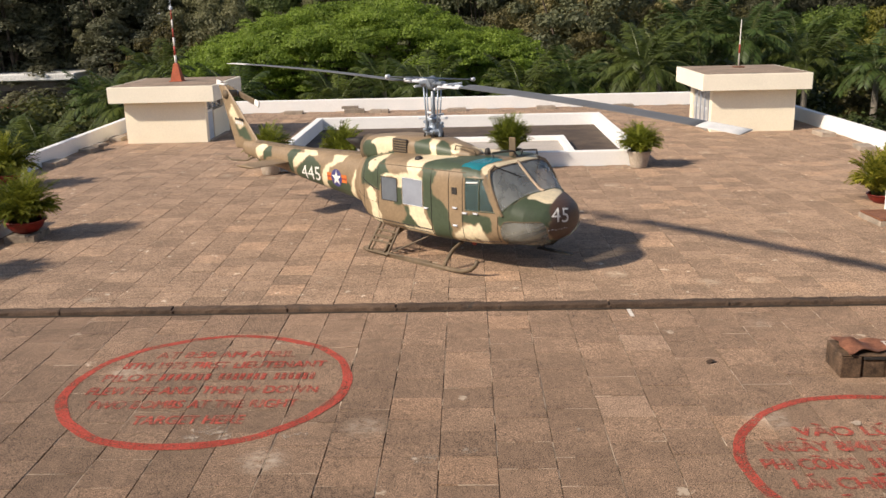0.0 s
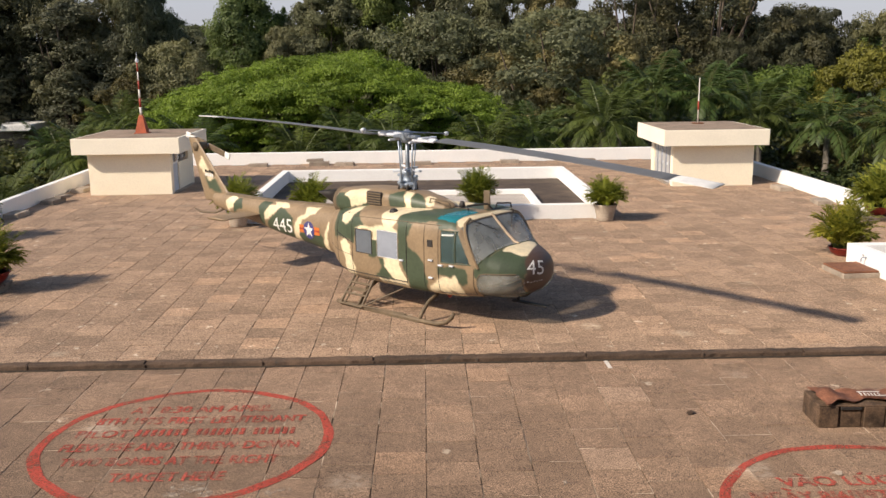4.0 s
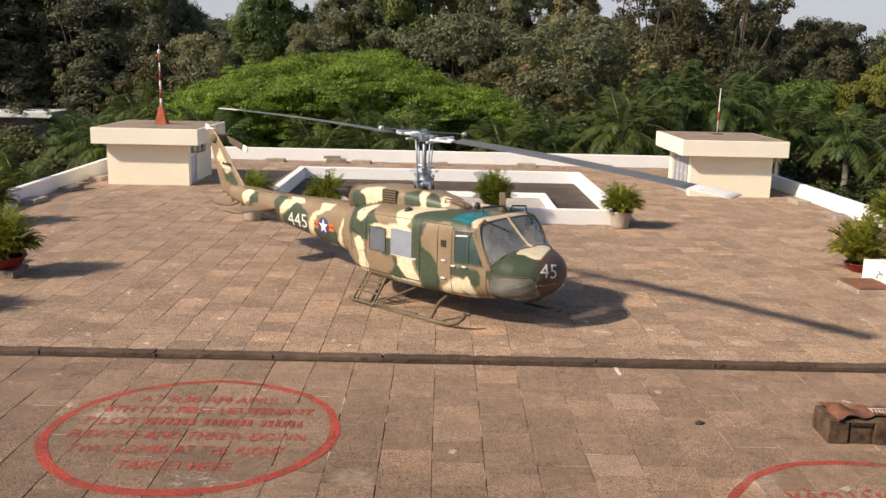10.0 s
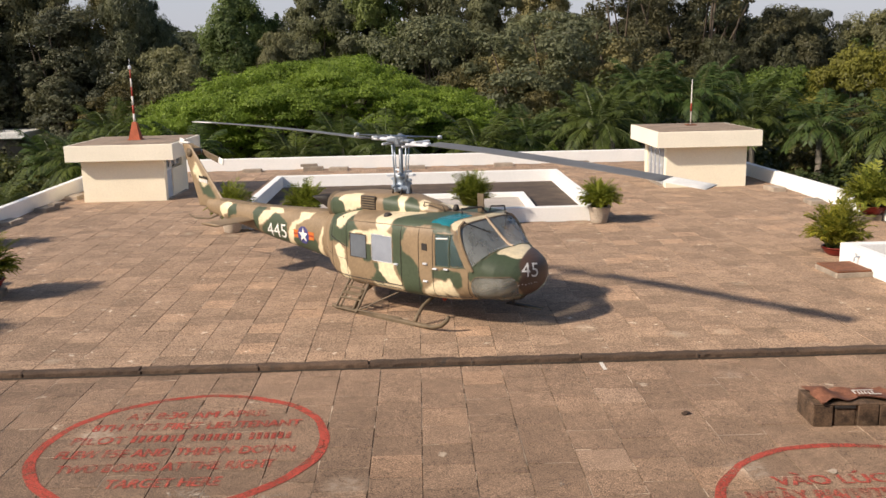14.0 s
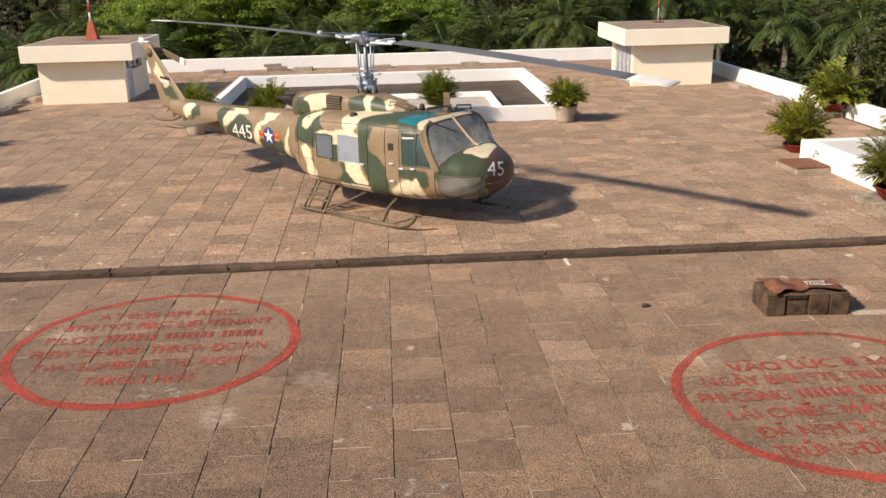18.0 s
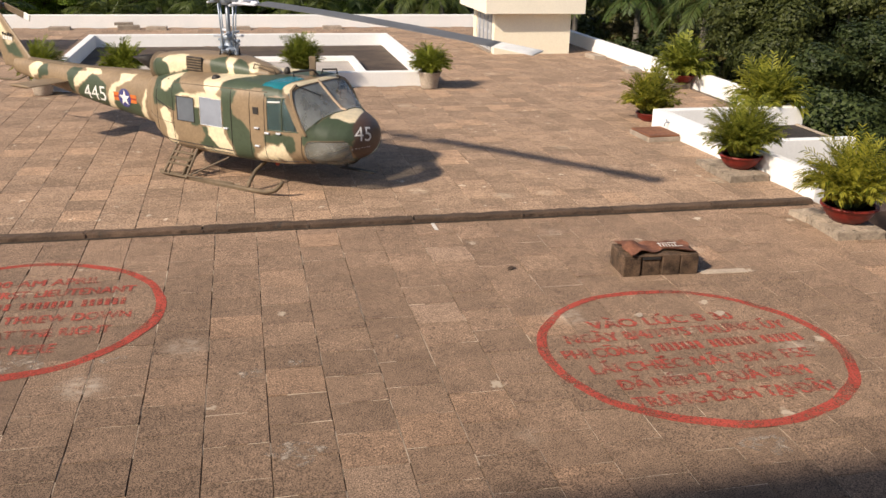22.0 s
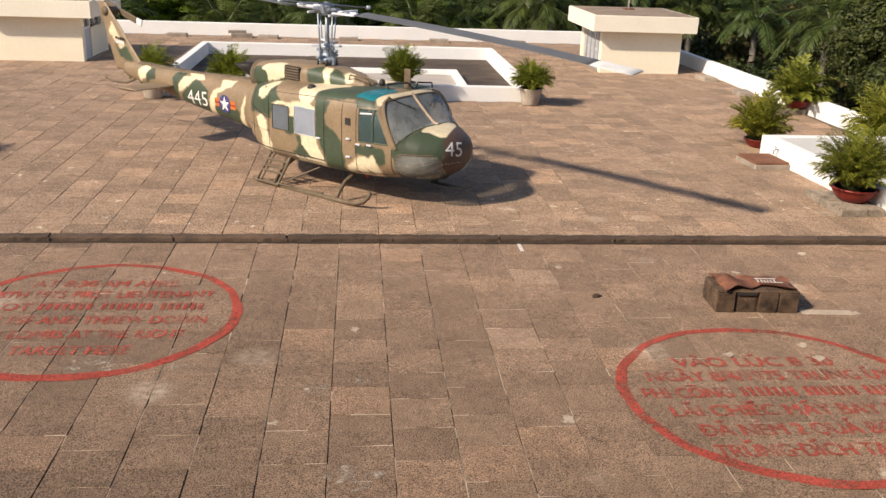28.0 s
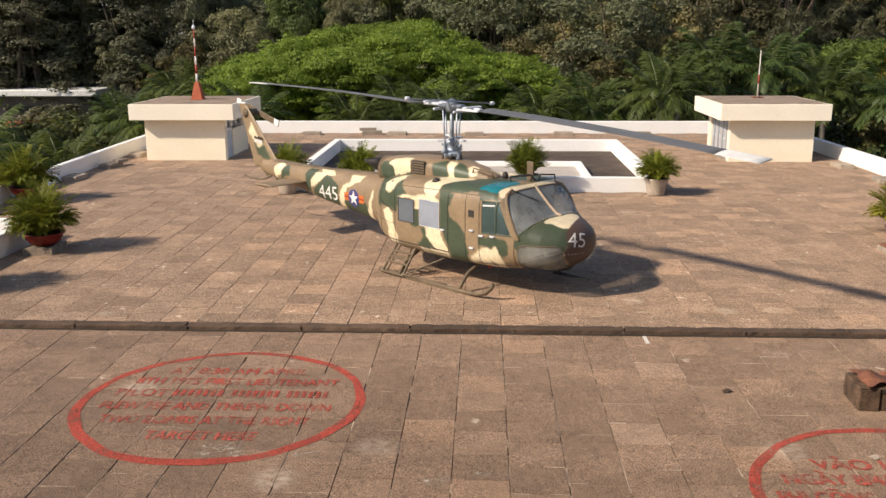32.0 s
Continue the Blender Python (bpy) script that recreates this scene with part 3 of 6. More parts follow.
def light_well(side):
    """The white walled recess at the roof's side: a long wall, two cross walls and a sunken dark roof."""
    word = "west" if side < 0 else "east"
    f = lambda a, b: sorted((side * a, side * b))
    w = thing("low_wall_" + word, "white painted low walls round a sunken roof recess", "low wall", kind="structure")

    def skew(shape):
        """The recess runs slightly askew to the deck's joints."""
        shape.v = [(x + side * (3.7 - y) * (0.075 if side > 0 else 0.03) * max(0.0, 1 - (abs(x) - 11.5) / 5), y, z) for x, y, z in shape.v]
        return shape

    far = 15.75 if side > 0 else 15.3
    part("long_wall", skew(Shape().box(*f(11.56, 11.84), 0.18, 7.05, -1.2, 0.57, 0.02)), white_wall, w)
    part("cross_wall", skew(Shape().box(*f(11.56, 16.0), 7.05, 7.32, -1.2, 0.57, 0.02)), white_wall, w)
    part("return_wall", skew(Shape().box(*f(15.75, 16.0), 7.32, 8.6, -1.2, 0.57, 0.02)), white_wall, w)
    part("lower_wall", skew(Shape().box(*f(11.84, far), 4.25, 4.5, -1.2, 0.30, 0.02)), white_wall, w)
    part("end_wall", skew(Shape().box(*f(far, far + 0.1), 4.25, 7.05, -1.2, 0.085, 0.02)), block_mat, w)
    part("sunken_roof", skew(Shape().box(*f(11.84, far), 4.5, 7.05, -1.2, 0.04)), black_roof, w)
    s = Shape()
    for k in range(3):
        s.box(*f(12.4 + 0.9 * k, 12.46 + 0.9 * k), 4.5, 7.05, 0.04, 0.09, 0.01)
    part("rib", skew(s), block_mat, w)
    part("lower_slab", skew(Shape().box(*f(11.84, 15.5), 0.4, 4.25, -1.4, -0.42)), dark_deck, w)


light_well(1)
light_well(-1)

# ---- the sunken skylight roof in the middle ----
well = thing("skylight_well", "white walled sunken roof with dark tiles and pale roof light", "roof light")
for name, q in (("front_wall", (-6.5, 6.5, 14.78, 15.06)), ("back_wall", (-6.5, 6.5, 25.42, 25.7)), ("side_wall", (-6.5, -6.2, 15.06, 25.42)), ("side_wall", (6.2, 6.5, 15.06, 25.42))):
    part(name, Shape().box(*q, -0.5, 0.5, 0.015), white_wall, well)
tiles = Shape()
for i in range(-16, 16):
    for j in range(27):
        x, y = 0.385 * i * 1.006, 15.08 + 0.383 * j
        if not (abs(x + 0.19) < 4.25 and y < 20.0):
            tiles.box(x + 0.008, x + 0.38, y + 0.008, y + 0.378, -0.25, -0.2 + RND.uniform(-0.004, 0.004), 0.008)
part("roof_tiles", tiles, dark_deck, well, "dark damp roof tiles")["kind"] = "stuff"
part("roof_bed", Shape().box(-6.2, 6.2, 15.06, 25.42, -0.6, -0.22), joint, well)
for name, q in (("inner_rim", (-4.3, 4.3, 20.0, 20.22)), ("inner_rim", (-4.3, -4.05, 15.06, 20.0)), ("inner_rim", (4.05, 4.3, 15.06, 20.0))):
    part(name, Shape().box(*q, -0.22, 0.28, 0.01), white_wall, well)
part("inner_roof", Shape().box(-4.05, 4.05, 15.06, 20.0, -0.22, 0.1), grey_deck, well, "pale grey screeded roof")

# ---- stair huts ----
def stair_hut(side):
    """A small cream access house with a flat overhanging roof."""
    h = thing("stair_hut", "small cream plastered stair hut with a thick flat overhanging roof", "roof hut", group="stair huts")
    f = lambda a, b: sorted((side * a, side * b))
    x0, x1 = f(10.62, 14.06)
    s = Shape()
    s.box(x0, x1, 22.08, 22.3, 0, 1.76).box(x0, x1, 25.6, 25.82, 0, 1.76).box(*f(13.84, 14.06), 22.3, 25.6, 0, 1.76)
    if side > 0:
        s.box(*f(10.62, 10.84), 22.3, 22.5, 0, 1.76).box(*f(10.62, 10.84), 25.3, 25.6, 0, 1.76).box(*f(10.62, 10.84), 22.5, 25.3, 1.70, 1.76)
    else:
        s.box(*f(10.62, 10.84), 22.3, 22.45, 0, 1.76).box(*f(10.62, 10.84), 23.35, 25.6, 0, 1.22).box(*f(10.62, 10.84), 25.0, 25.6, 1.22, 1.76).box(*f(10.62, 10.84), 22.45, 25.0, 1.66, 1.76)
    part("wall", s, cream_wall, h)
    r0, r1 = f(10.06, 14.5)
    part("roof", Shape().box(r0, r1, 21.53, 26.35, 1.76, 2.42, 0.012), fascia_paint, h, "thick cream fascia round a flat roof")
    part("roof_surface", Shape().box(r0 + 0.12, r1 - 0.12, 21.65, 26.23, 2.40, 2.435, 0.01), roof_grit, h, "gritty brown roof screed")
    if side > 0:
        for k in range(4):
            a = 22.5 + 0.7 * k
            d = part("door", Shape().box(*f(10.68, 10.73), a + 0.01, a + 0.69, 0.03, 1.69, 0.01), pale_leaf, h, "pale grey door leaf")
            for j in range(2):
                part("panel", Shape().box(*f(10.665, 10.68), a + 0.09 + 0.28 * j, a + 0.32 + 0.28 * j, 0.12, 1.58, 0.006), cloudy_pane if j == 0 else pale_leaf, d)
            part("door_handle", Shape().box(*f(10.63, 10.68), a + 0.61, a + 0.63, 0.80, 0.92, 0.006), pale_metal, d)
    else:
        part("door", Shape().box(*f(10.66, 10.72), 22.5, 23.3, 0.04, 1.22, 0.01), grey_door, h, "pale blue door")
        part("lintel", Shape().box(*f(10.64, 10.74), 22.45, 23.35, 1.22, 1.30), white_wall, h)
        for k in range(3):
            a = 22.48 + 0.84 * k
            w = part("window", Shape().box(*f(10.74, 10.77), a + 0.03, a + 0.81, 1.30, 1.65), grey_pane, h, "dark high window")
            part("window_frame", Shape().box(*f(10.66, 10.75), a, a + 0.04, 1.26, 1.66, 0.006), white_wall, w)
    part("sill", Shape().box(*f(10.5, 10.85), 22.45, 25.3, -0.01, 0.05, 0.01), block_mat, h)


stair_hut(-1)
stair_hut(1)

# masts on the huts
mast = thing("signal_mast", "red and white banded pole on an orange pyramid base", "mast", Matrix.Translation((-12.3, 24.1, 2.435)))
part("base", Shape().loft([[(x * w, y * w, z) for x, y in ((-1, -1), (1, -1), (1, 1), (-1, 1))] for w, z in ((0.25, 0), (0.235, 0.06), (0.10, 0.72), (0.075, 0.78))]), cone_orange, mast)
part("base_plate", Shape().box(-0.30, 0.30, -0.30, 0.30, 0, 0.035, 0.01), cone_orange, mast)
for k in range(6):
    part("band", Shape().tube([(0, 0, 0.74 + 0.38 * k), (0, 0, 1.12 + 0.38 * k)], 0.052 - 0.005 * k, 10), mast_white if k % 2 == 0 else mast_red, mast, smooth=True)
part("lamp", Shape().turned([(0.03, 3.02), (0.075, 3.06), (0.075, 3.16), (0.03, 3.2), (0.012, 3.22), (0.01, 3.45)], 12), pale_metal, mast)
mast = thing("lightning_rod", "thin pale rod with one red band on the hut roof", "mast", Matrix.Translation((12.45, 24.9, 2.435)))
part("foot", Shape().box(-0.22, 0.22, -0.22, 0.22, 0, 0.05, 0.01), rust, mast)
part("rod", Shape().tube([(0, 0, 0.03), (0, 0, 0.9), (0.01, 0, 2.05)], [0.035, 0.03, 0.018], 8), mast_white, mast, smooth=True)
part("band", Shape().tube([(0, 0, 0.62), (0, 0, 1.0)], 0.038, 8), mast_red, mast, smooth=True)


# loose blocks
slab_mat = surface("grimy concrete slab", (0.34, 0.275, 0.21), 0.6, 1.2, 2.6, 40, 0.92, bump=0.5, stain=STAIN_D, stain_at=0.56, random_by="object", spread=0.2, mid=0.2)


def rough_slab(w, d, h, seed):
    """A slab with broken edges: an uneven outline drawn out to its height."""
    r, n = random.Random(seed), 36
    rings = []
    for z, pull in ((0.0, 0.0), (h * 0.45, 0.004), (h - 0.02, 0.008), (h, 0.03)):
        ring_ = []
        for k in range(n):
            a = 2 * math.pi * (k + 0.5) / n
            q = 1 / max(abs(math.cos(a)), abs(math.sin(a)))
            e = 1 - pull - 0.02 * r.random() * (1 if z else 0.5)
            ring_.append((w / 2 * q * math.cos(a) * e, d / 2 * q * math.sin(a) * e, z + (r.uniform(-0.006, 0.004) if z else 0)))
        rings.append(ring_)
    return Shape().loft(rings)


def block(x, y, z, w, d, h, turn, label="rough grey concrete block lying on the pavers"):
    pots = "pot" in label
    return solid("concrete_block", rough_slab(w, d, h, round(100 * (x + y))), slab_mat if pots else block_mat, label, "concrete block", group="concrete blocks", m=pose(x, y, z, 0, 0, turn))


for x, y, w, h in ((-8.7, 31.6, 1.0, 0.16), (-5.5, 31.7, 1.05, 0.2), (-4.15, 31.5, 1.0, 0.17), (-0.1, 31.4, 1.0, 0.17), (4.55, 31.6, 1.0, 0.17), (8.6, 31.7, 1.0, 0.16)):
    block(x, y, 0, w, 0.5, h, RND.uniform(-4, 4))
block(-5.75, 31.95, 0.2, 0.9, 0.4, 0.12, 5)
for x, y, t in ((-14.85, 20.1, 80), (-14.95, 17.0, 86), (14.75, 20.6, 95), (14.85, 17.0, 84), (-14.9, 23.3, 88)):
    block(x, y, 0, 0.95, 0.55, 0.17, t)
block(-14.6, 20.45, 0.17, 0.5, 0.4, 0.1, 60)
for x, y, z, w, d, t in ((11.14, 2.22, 0, 1.0, 1.15, 2), (11.22, -1.8, 0, 1.0, 1.1, -3), (-10.78, 5.95, 0, 0.75, 1.0, 3), (-11.2, 2.35, 0, 0.7, 0.9, 4), (15.05, 13.6, 0, 0.8, 0.8, 10), (-14.6, 12.6, 0, 0.75, 0.8, 4)):
    block(x, y, z, w, d, 0.17, t, "weathered concrete slab carrying a flower pot")

block(10.98, 3.1, 0, 0.6, 0.6, 0.12, -4, "weathered concrete slab lying beside a flower pot")
block(11.0, -0.95, 0, 0.6, 0.55, 0.12, 5, "weathered concrete slab lying beside a flower pot")

# hatch and tap
hatch = thing("roof_hatch", "rusty flat hatch lid in a low concrete frame", "hatch", pose(10.92, 6.2, 0, 0, 0, 4))
for q in ((-0.5, 0.45, -0.55, -0.45), (-0.5, 0.45, 0.45, 0.55), (-0.5, -0.4, -0.45, 0.45), (0.35, 0.45, -0.45, 0.45)):
    part("frame", Shape().box(*q, 0, 0.13, 0.01), block_mat, hatch)
part("lid", Shape().box(-0.48, 0.43, -0.53, 0.53, 0.13, 0.185, 0.012), rust, hatch, "rusty steel lid")
tap = thing("water_tap", "small metal water tap on the white wall", "tap", pose(11.36, 6.35, 0.0))
part("pipe", Shape().tube([(0.0, 0, 0.38), (-0.09, 0, 0.38), (-0.13, 0, 0.36), (-0.14, 0, 0.27)], 0.018, 8), steel, tap, smooth=True)
part("handle", Shape().tube([(-0.09, 0, 0.38), (-0.09, 0, 0.45)], 0.01, 6).tube([(-0.09, -0.05, 0.45), (-0.09, 0.05, 0.45)], 0.012, 6), steel, tap)
rope = solid("fallen_branch", Shape().tube([(-15.2, 9.3, 0.03), (-14.6, 9.7, 0.06), (-14.1, 10.6, 0.04), (-13.9, 11.4, 0.07), (-13.3, 11.9, 0.03)], [0.04, 0.035, 0.03, 0.025, 0.015], 6), bark, "bare brown branch lying by the parapet", "branch")

# ---- red painted circles with their words ----
def ring(x, y, rx, ry, w, label):
    """A hand painted ring, a little wider than deep, its band of uneven width."""
    s, n = Shape(), 120
    rows = []
    for k in range(n):
        a = 2 * math.pi * k / n
        wide = w * (1 - 0.17 * math.sin(a) + 0.08 * math.sin(5 * a + x) + 0.05 * math.sin(13 * a))
        wob = 0.012 * math.sin(7 * a + y) + 0.006 * math.sin(17 * a)
        rows.append([(x + (rx + wob - q) * math.cos(a), y + (ry + wob - q) * math.sin(a), 0.0105) for q in (wide, 0.0)])
    s.loft([[r[0] for r in rows], [r[1] for r in rows]], caps=False)
    t = thing("painted_circle", label, "floor marking", Matrix.Translation((0, 0, 0)), "painted circles")
    part("ring", s, ring_paint, t)
    return t


# letters with marks: the plain letter and its marks
MARKS = {"\u00c0": "A\\", "\u00da": "U/", "\u00d4": "O^", "\u00c1": "A/", "\u1ebe": "E^/", "\u0110": "D-", "\u00c3": "A~", "\u00c9": "E/", "\u1ea2": "A?", "\u00cd": "I/", "\u1ea0": "A.", "\u00c2": "A^"}


def words(t, rows, height):
    for text, x0, x1, y in rows:
        if text.startswith("#"):
            x = x0
            for w in text[1:].split():
                wide = (x1 - x0) * float(w)
                step = (wide - 0.1) / round((wide - 0.1) / 0.11)
                for k in range(round((wide - 0.1) / 0.11)):
                    part("bar", Shape().box(x + step * k, x + step * k + 0.07, y + 0.02, y + height - 0.02, 0.011, 0.0135), word_paint, t)
                x += wide
            continue
        plain = "".join(MARKS.get(c, c)[0] for c in text)
        line = lettering(plain, height, x1 - x0)
        full = max(p[0] for p in lettering(plain, height).v)
        for k, c in enumerate(text):
            if c not in MARKS:
                continue
            a = max(p[0] for p in lettering(plain[:k], height).v) if k else 0.0
            b = max(p[0] for p in lettering(plain[:k + 1], height).v)
            m, w = (a + b) / 2 / full * (x1 - x0), 0.05
            for mark in MARKS[c][1:]:
                turn, dx, dy = {"\\": (-35, 0, 1.16), "/": (35, 0.02, 1.16), "^": (0, 0, 1.14), "-": (0, -0.07, 0.5), "~": (12, 0, 1.16), "?": (60, 0, 1.16), ".": (0, 0, -0.16)}[mark]
                line.box(-w, w, -0.014, 0.014, 0.0026, 0.003, 0, pose(m + dx, height * dy, 0, 0, 0, turn))
        # the strokes gathered letter by letter
        ends = [max(p[0] for p in lettering(plain[:k + 1], height).v) / full * (x1 - x0) for k in range(len(plain))]
        root = list(range(len(line.v)))

        def top_of(i):
            while root[i] != i:
                root[i] = root[root[i]]
                i = root[i]
            return i

        for f in line.f:
            for i in f[1:]:
                root[top_of(i)] = top_of(f[0])
        span = {}
        for i, v in enumerate(line.v):
            q = span.setdefault(top_of(i), [v[0], v[0]])
            q[0], q[1] = min(q[0], v[0]), max(q[1], v[0])
        letters = {}
        for f in line.f:
            q = span[top_of(f[0])]
            c = (q[0] + q[1]) / 2
            letters.setdefault(next((k for k, e in enumerate(ends) if c < e), len(ends) - 1), []).append(f)
        for k, faces in letters.items():
            # broad brush strokes: the same letter laid twice
            used = sorted({i for f in faces for i in f})
            at = {i: n for n, i in enumerate(used)}
            vs, fs = [line.v[i] for i in used], [tuple(at[i] for i in f) for f in faces]
            part("letter", Shape().put(vs, fs).put([(px + 0.024, py - 0.012, pz + 0.0032) for px, py, pz in vs], fs), word_paint, t, m=pose(x0, y, 0.0125))


c1 = ring(-3.565, -3.37, 2.19, 2.105, 0.15, "red painted circle on the pavers with lines of English words")
words(c1, (("AT 8:30 AM APRIL", -4.75, -2.46, -2.29), ("8TH 1975 FIRST LIEUTENANT", -5.15, -1.9, -2.74), ("PILOT", -5.3, -4.5, -3.22), ("#0.36 0.34 0.30", -4.4, -1.85, -3.22), ("FLEW F5E AND THREW DOWN", -5.35, -1.87, -3.71), ("TWO BOMBS AT THE RIGHT", -5.18, -2.09, -4.20), ("TARGET HERE", -4.32, -2.75, -4.71)), 0.28)
c2 = ring(5.86, -6.07, 2.175, 2.075, 0.145, "red painted circle on the pavers with lines of Vietnamese words")
words(c2, (("V\u00c0O L\u00daC 8 30", 4.66, 6.94, -5.25), ("NG\u00c0Y 8/4/1975 TRUNG \u00daY", 4.17, 7.58, -5.66), ("PHI C\u00d4NG", 3.98, 5.15, -6.11), ("#0.36 0.34 0.30", 5.3, 7.72, -6.11), ("L\u00c1I CHI\u1ebeC M\u00c1Y BAY F5E", 4.2, 7.42, -6.57), ("\u0110\u00c3 N\u00c9M 2 QU\u1ea2 BOM", 4.42, 7.08, -7.03), ("TR\u00daNG \u0110\u00cdCH T\u1ea0I \u0110\u00c2Y", 4.42, 7.2, -7.49)), 0.28)
for x, y, r in ((5.56, -4.91, 0.07), (6.81, -5.05, 0.085)):
    solid("paint_spot", Shape().put([(x, y, 0.021)] + [(x + r * (1 + 0.3 * math.sin(3 * a + x)) * math.cos(a), y + r * (1 + 0.3 * math.sin(2 * a)) * math.sin(a), 0.0205) for a in (2 * math.pi * k / 14 for k in range(14))], [(0, k + 1, (k + 1) % 14 + 1) for k in range(14)]), mortar, "small splash of pale paint over the red words", "paint spot", group="paint spots")
for x, y, r in ((0.28, -7.74, 0.24), (-3.14, -5.0, 0.27), (5.56, -8.5, 0.22), (1.93, -5.0, 0.09), (-0.18, -5.76, 0.15), (0.39, -5.56, 0.10), (-1.9, -5.1, 0.14)):
    ring_ = [(x + 1.25 * r * (1 + 0.25 * math.sin(3 * a + x) + 0.12 * math.sin(7 * a)) * math.cos(a), y + r * (1 + 0.2 * math.sin(2 * a + y) + 0.1 * math.sin(5 * a)) * math.sin(a), 0.0128) for a in (2 * math.pi * k / 24 for k in range(24))]
    solid("pale_stain", Shape().put([(x, y, 0.0130)] + ring_, [(0, k + 1, (k + 1) % 24 + 1) for k in range(24)]), splash_paint, "faded pale splash dried on the concrete pavers", "stain", group="pale stains")
solid("chalk_mark", Shape().box(3.32, 3.39, -0.62, -0.22, 0.0085, 0.0125, m=pose(0, 0, 0, 0, 0, 0.8)), white_line, "short worn white paint stroke on the pavers", "floor marking")
solid("mortar_patch", Shape().box(-0.42, 0.42, -0.09, 0.09, 0.004, 0.013, 0.003, m=pose(7.75, -3.42, 0, 0, 0, -3)), mortar, "pale mortar patch along a joint of the pavers", "mortar patch")
solid("dry_leaf", Shape().loft([[(-0.12, -0.05, 0.01), (-0.1, 0.06, 0.03)], [(0, -0.07, 0.05), (0.02, 0.05, 0.07)], [(0.13, -0.03, 0.02), (0.12, 0.02, 0.03)]], m=pose(4.2, -2.75, 0.004, 0, 0, 20) @ Matrix.Scale(0.7, 4), closed=False), dead_leaf, "curled dry brown leaf on the pavers", "leaf")

# ---- the crate with its sheet ----
crate = thing("timber_crate", "low dark weathered timber crate standing on the pavers", "crate", pose(6.61, -3.1, 0.005, 0, 0, -2.5))
part("core", Shape().box(-0.62, 0.62, -0.28, 0.28, 0, 0.31), crate_wood, crate)
for k, (a, b) in enumerate(((-0.66, -0.36), (-0.33, -0.02), (0.02, 0.33), (0.345, 0.66))):
    y = -0.325 if k != 1 else -0.292
    part("plank", Shape().box(a, b, y, -0.28, 0.0, 0.33 if k != 1 else 0.27, 0.012), crate_wood, crate)
    part("plank", Shape().box(a, b, 0.28, 0.325, 0.0, 0.33, 0.012), crate_wood, crate)
part("end_board", Shape().box(-0.66, -0.62, -0.28, 0.28, 0, 0.33, 0.01), crate_wood, crate)
part("end_board", Shape().box(0.62, 0.66, -0.28, 0.28, 0, 0.33, 0.01), crate_wood, crate)
part("lid", Shape().box(-0.66, 0.66, -0.32, 0.32, 0.33, 0.36, 0.01), crate_wood, crate)
part("clasp", Shape().box(-0.33, -0.02, -0.325, -0.285, 0.285, 0.33, 0.006), dark_metal, crate)
sheet = Shape()
SW = [[(-0.60 + 0.05 * i, -0.26 + 0.05 * j) for i in range(25)] for j in range(11)]
rows_ = []
for j, r in enumerate(SW):
    row = []
    for x, y in r:
        fold = 0.055 * abs(math.sin(4.6 * x + 2.2 * y + 0.6)) + 0.03 * abs(math.sin(9 * x - 6 * y))
        edge = (0.09 * math.sin(5 * x + 1) + 0.05 * math.sin(13 * x)) * (1 if j < 5 else -0.5) * abs(j - 5) / 5
        flap = 0.10 * math.exp(-((x + 0.42) / 0.14) ** 2 - ((y + 0.02) / 0.16) ** 2) - 0.03 * math.exp(-((x - 0.1) / 0.12) ** 2 - ((y + 0.26) / 0.1) ** 2)
        row.append((x + 0.03 * math.sin(21 * y), y + edge, 0.372 + fold * 0.8 + max(0, flap)))
    rows_.append(row)
sheet.loft(rows_, closed=False)
under = [[(x, y, z - 0.012) for x, y, z in r] for r in rows_]
sheet.loft(under[::-1], closed=False)
cap = thing("torn_sheet", "torn rust brown metal sheet with white strokes lying on the crate", "metal sheet", pose(6.61, -3.1, 0.005, 0, 0, -2.5))
part("sheet", sheet, rag, cap, smooth=True)
strokes = Shape()
for k, (x, h) in enumerate(((0.02, 0.15), (0.08, 0.11), (0.13, 0.1), (0.18, 0.11), (0.23, 0.1), (0.29, 0.13))):
    strokes.box(x, x + 0.018, -0.2, -0.2 + h, 0.470, 0.476, m=pose(0, 0, 0, 0, 0, -4))
strokes.box(0.0, 0.34, -0.055, -0.035, 0.470, 0.476).box(0.24, 0.4, -0.215, -0.195, 0.470, 0.476)
part("strokes", strokes, white_line, cap, "white unreadable strokes")

# ---- the helicopter ----
from mathutils.bvhtree import BVHTree

TAN, GREEN, CREAM, BROWN = (0.262, 0.186, 0.110), (0.056, 0.076, 0.043), (0.76, 0.64, 0.43), (0.085, 0.050, 0.036)
HUES = {"g": GREEN, "c": CREAM, "b": BROWN, "t": TAN}
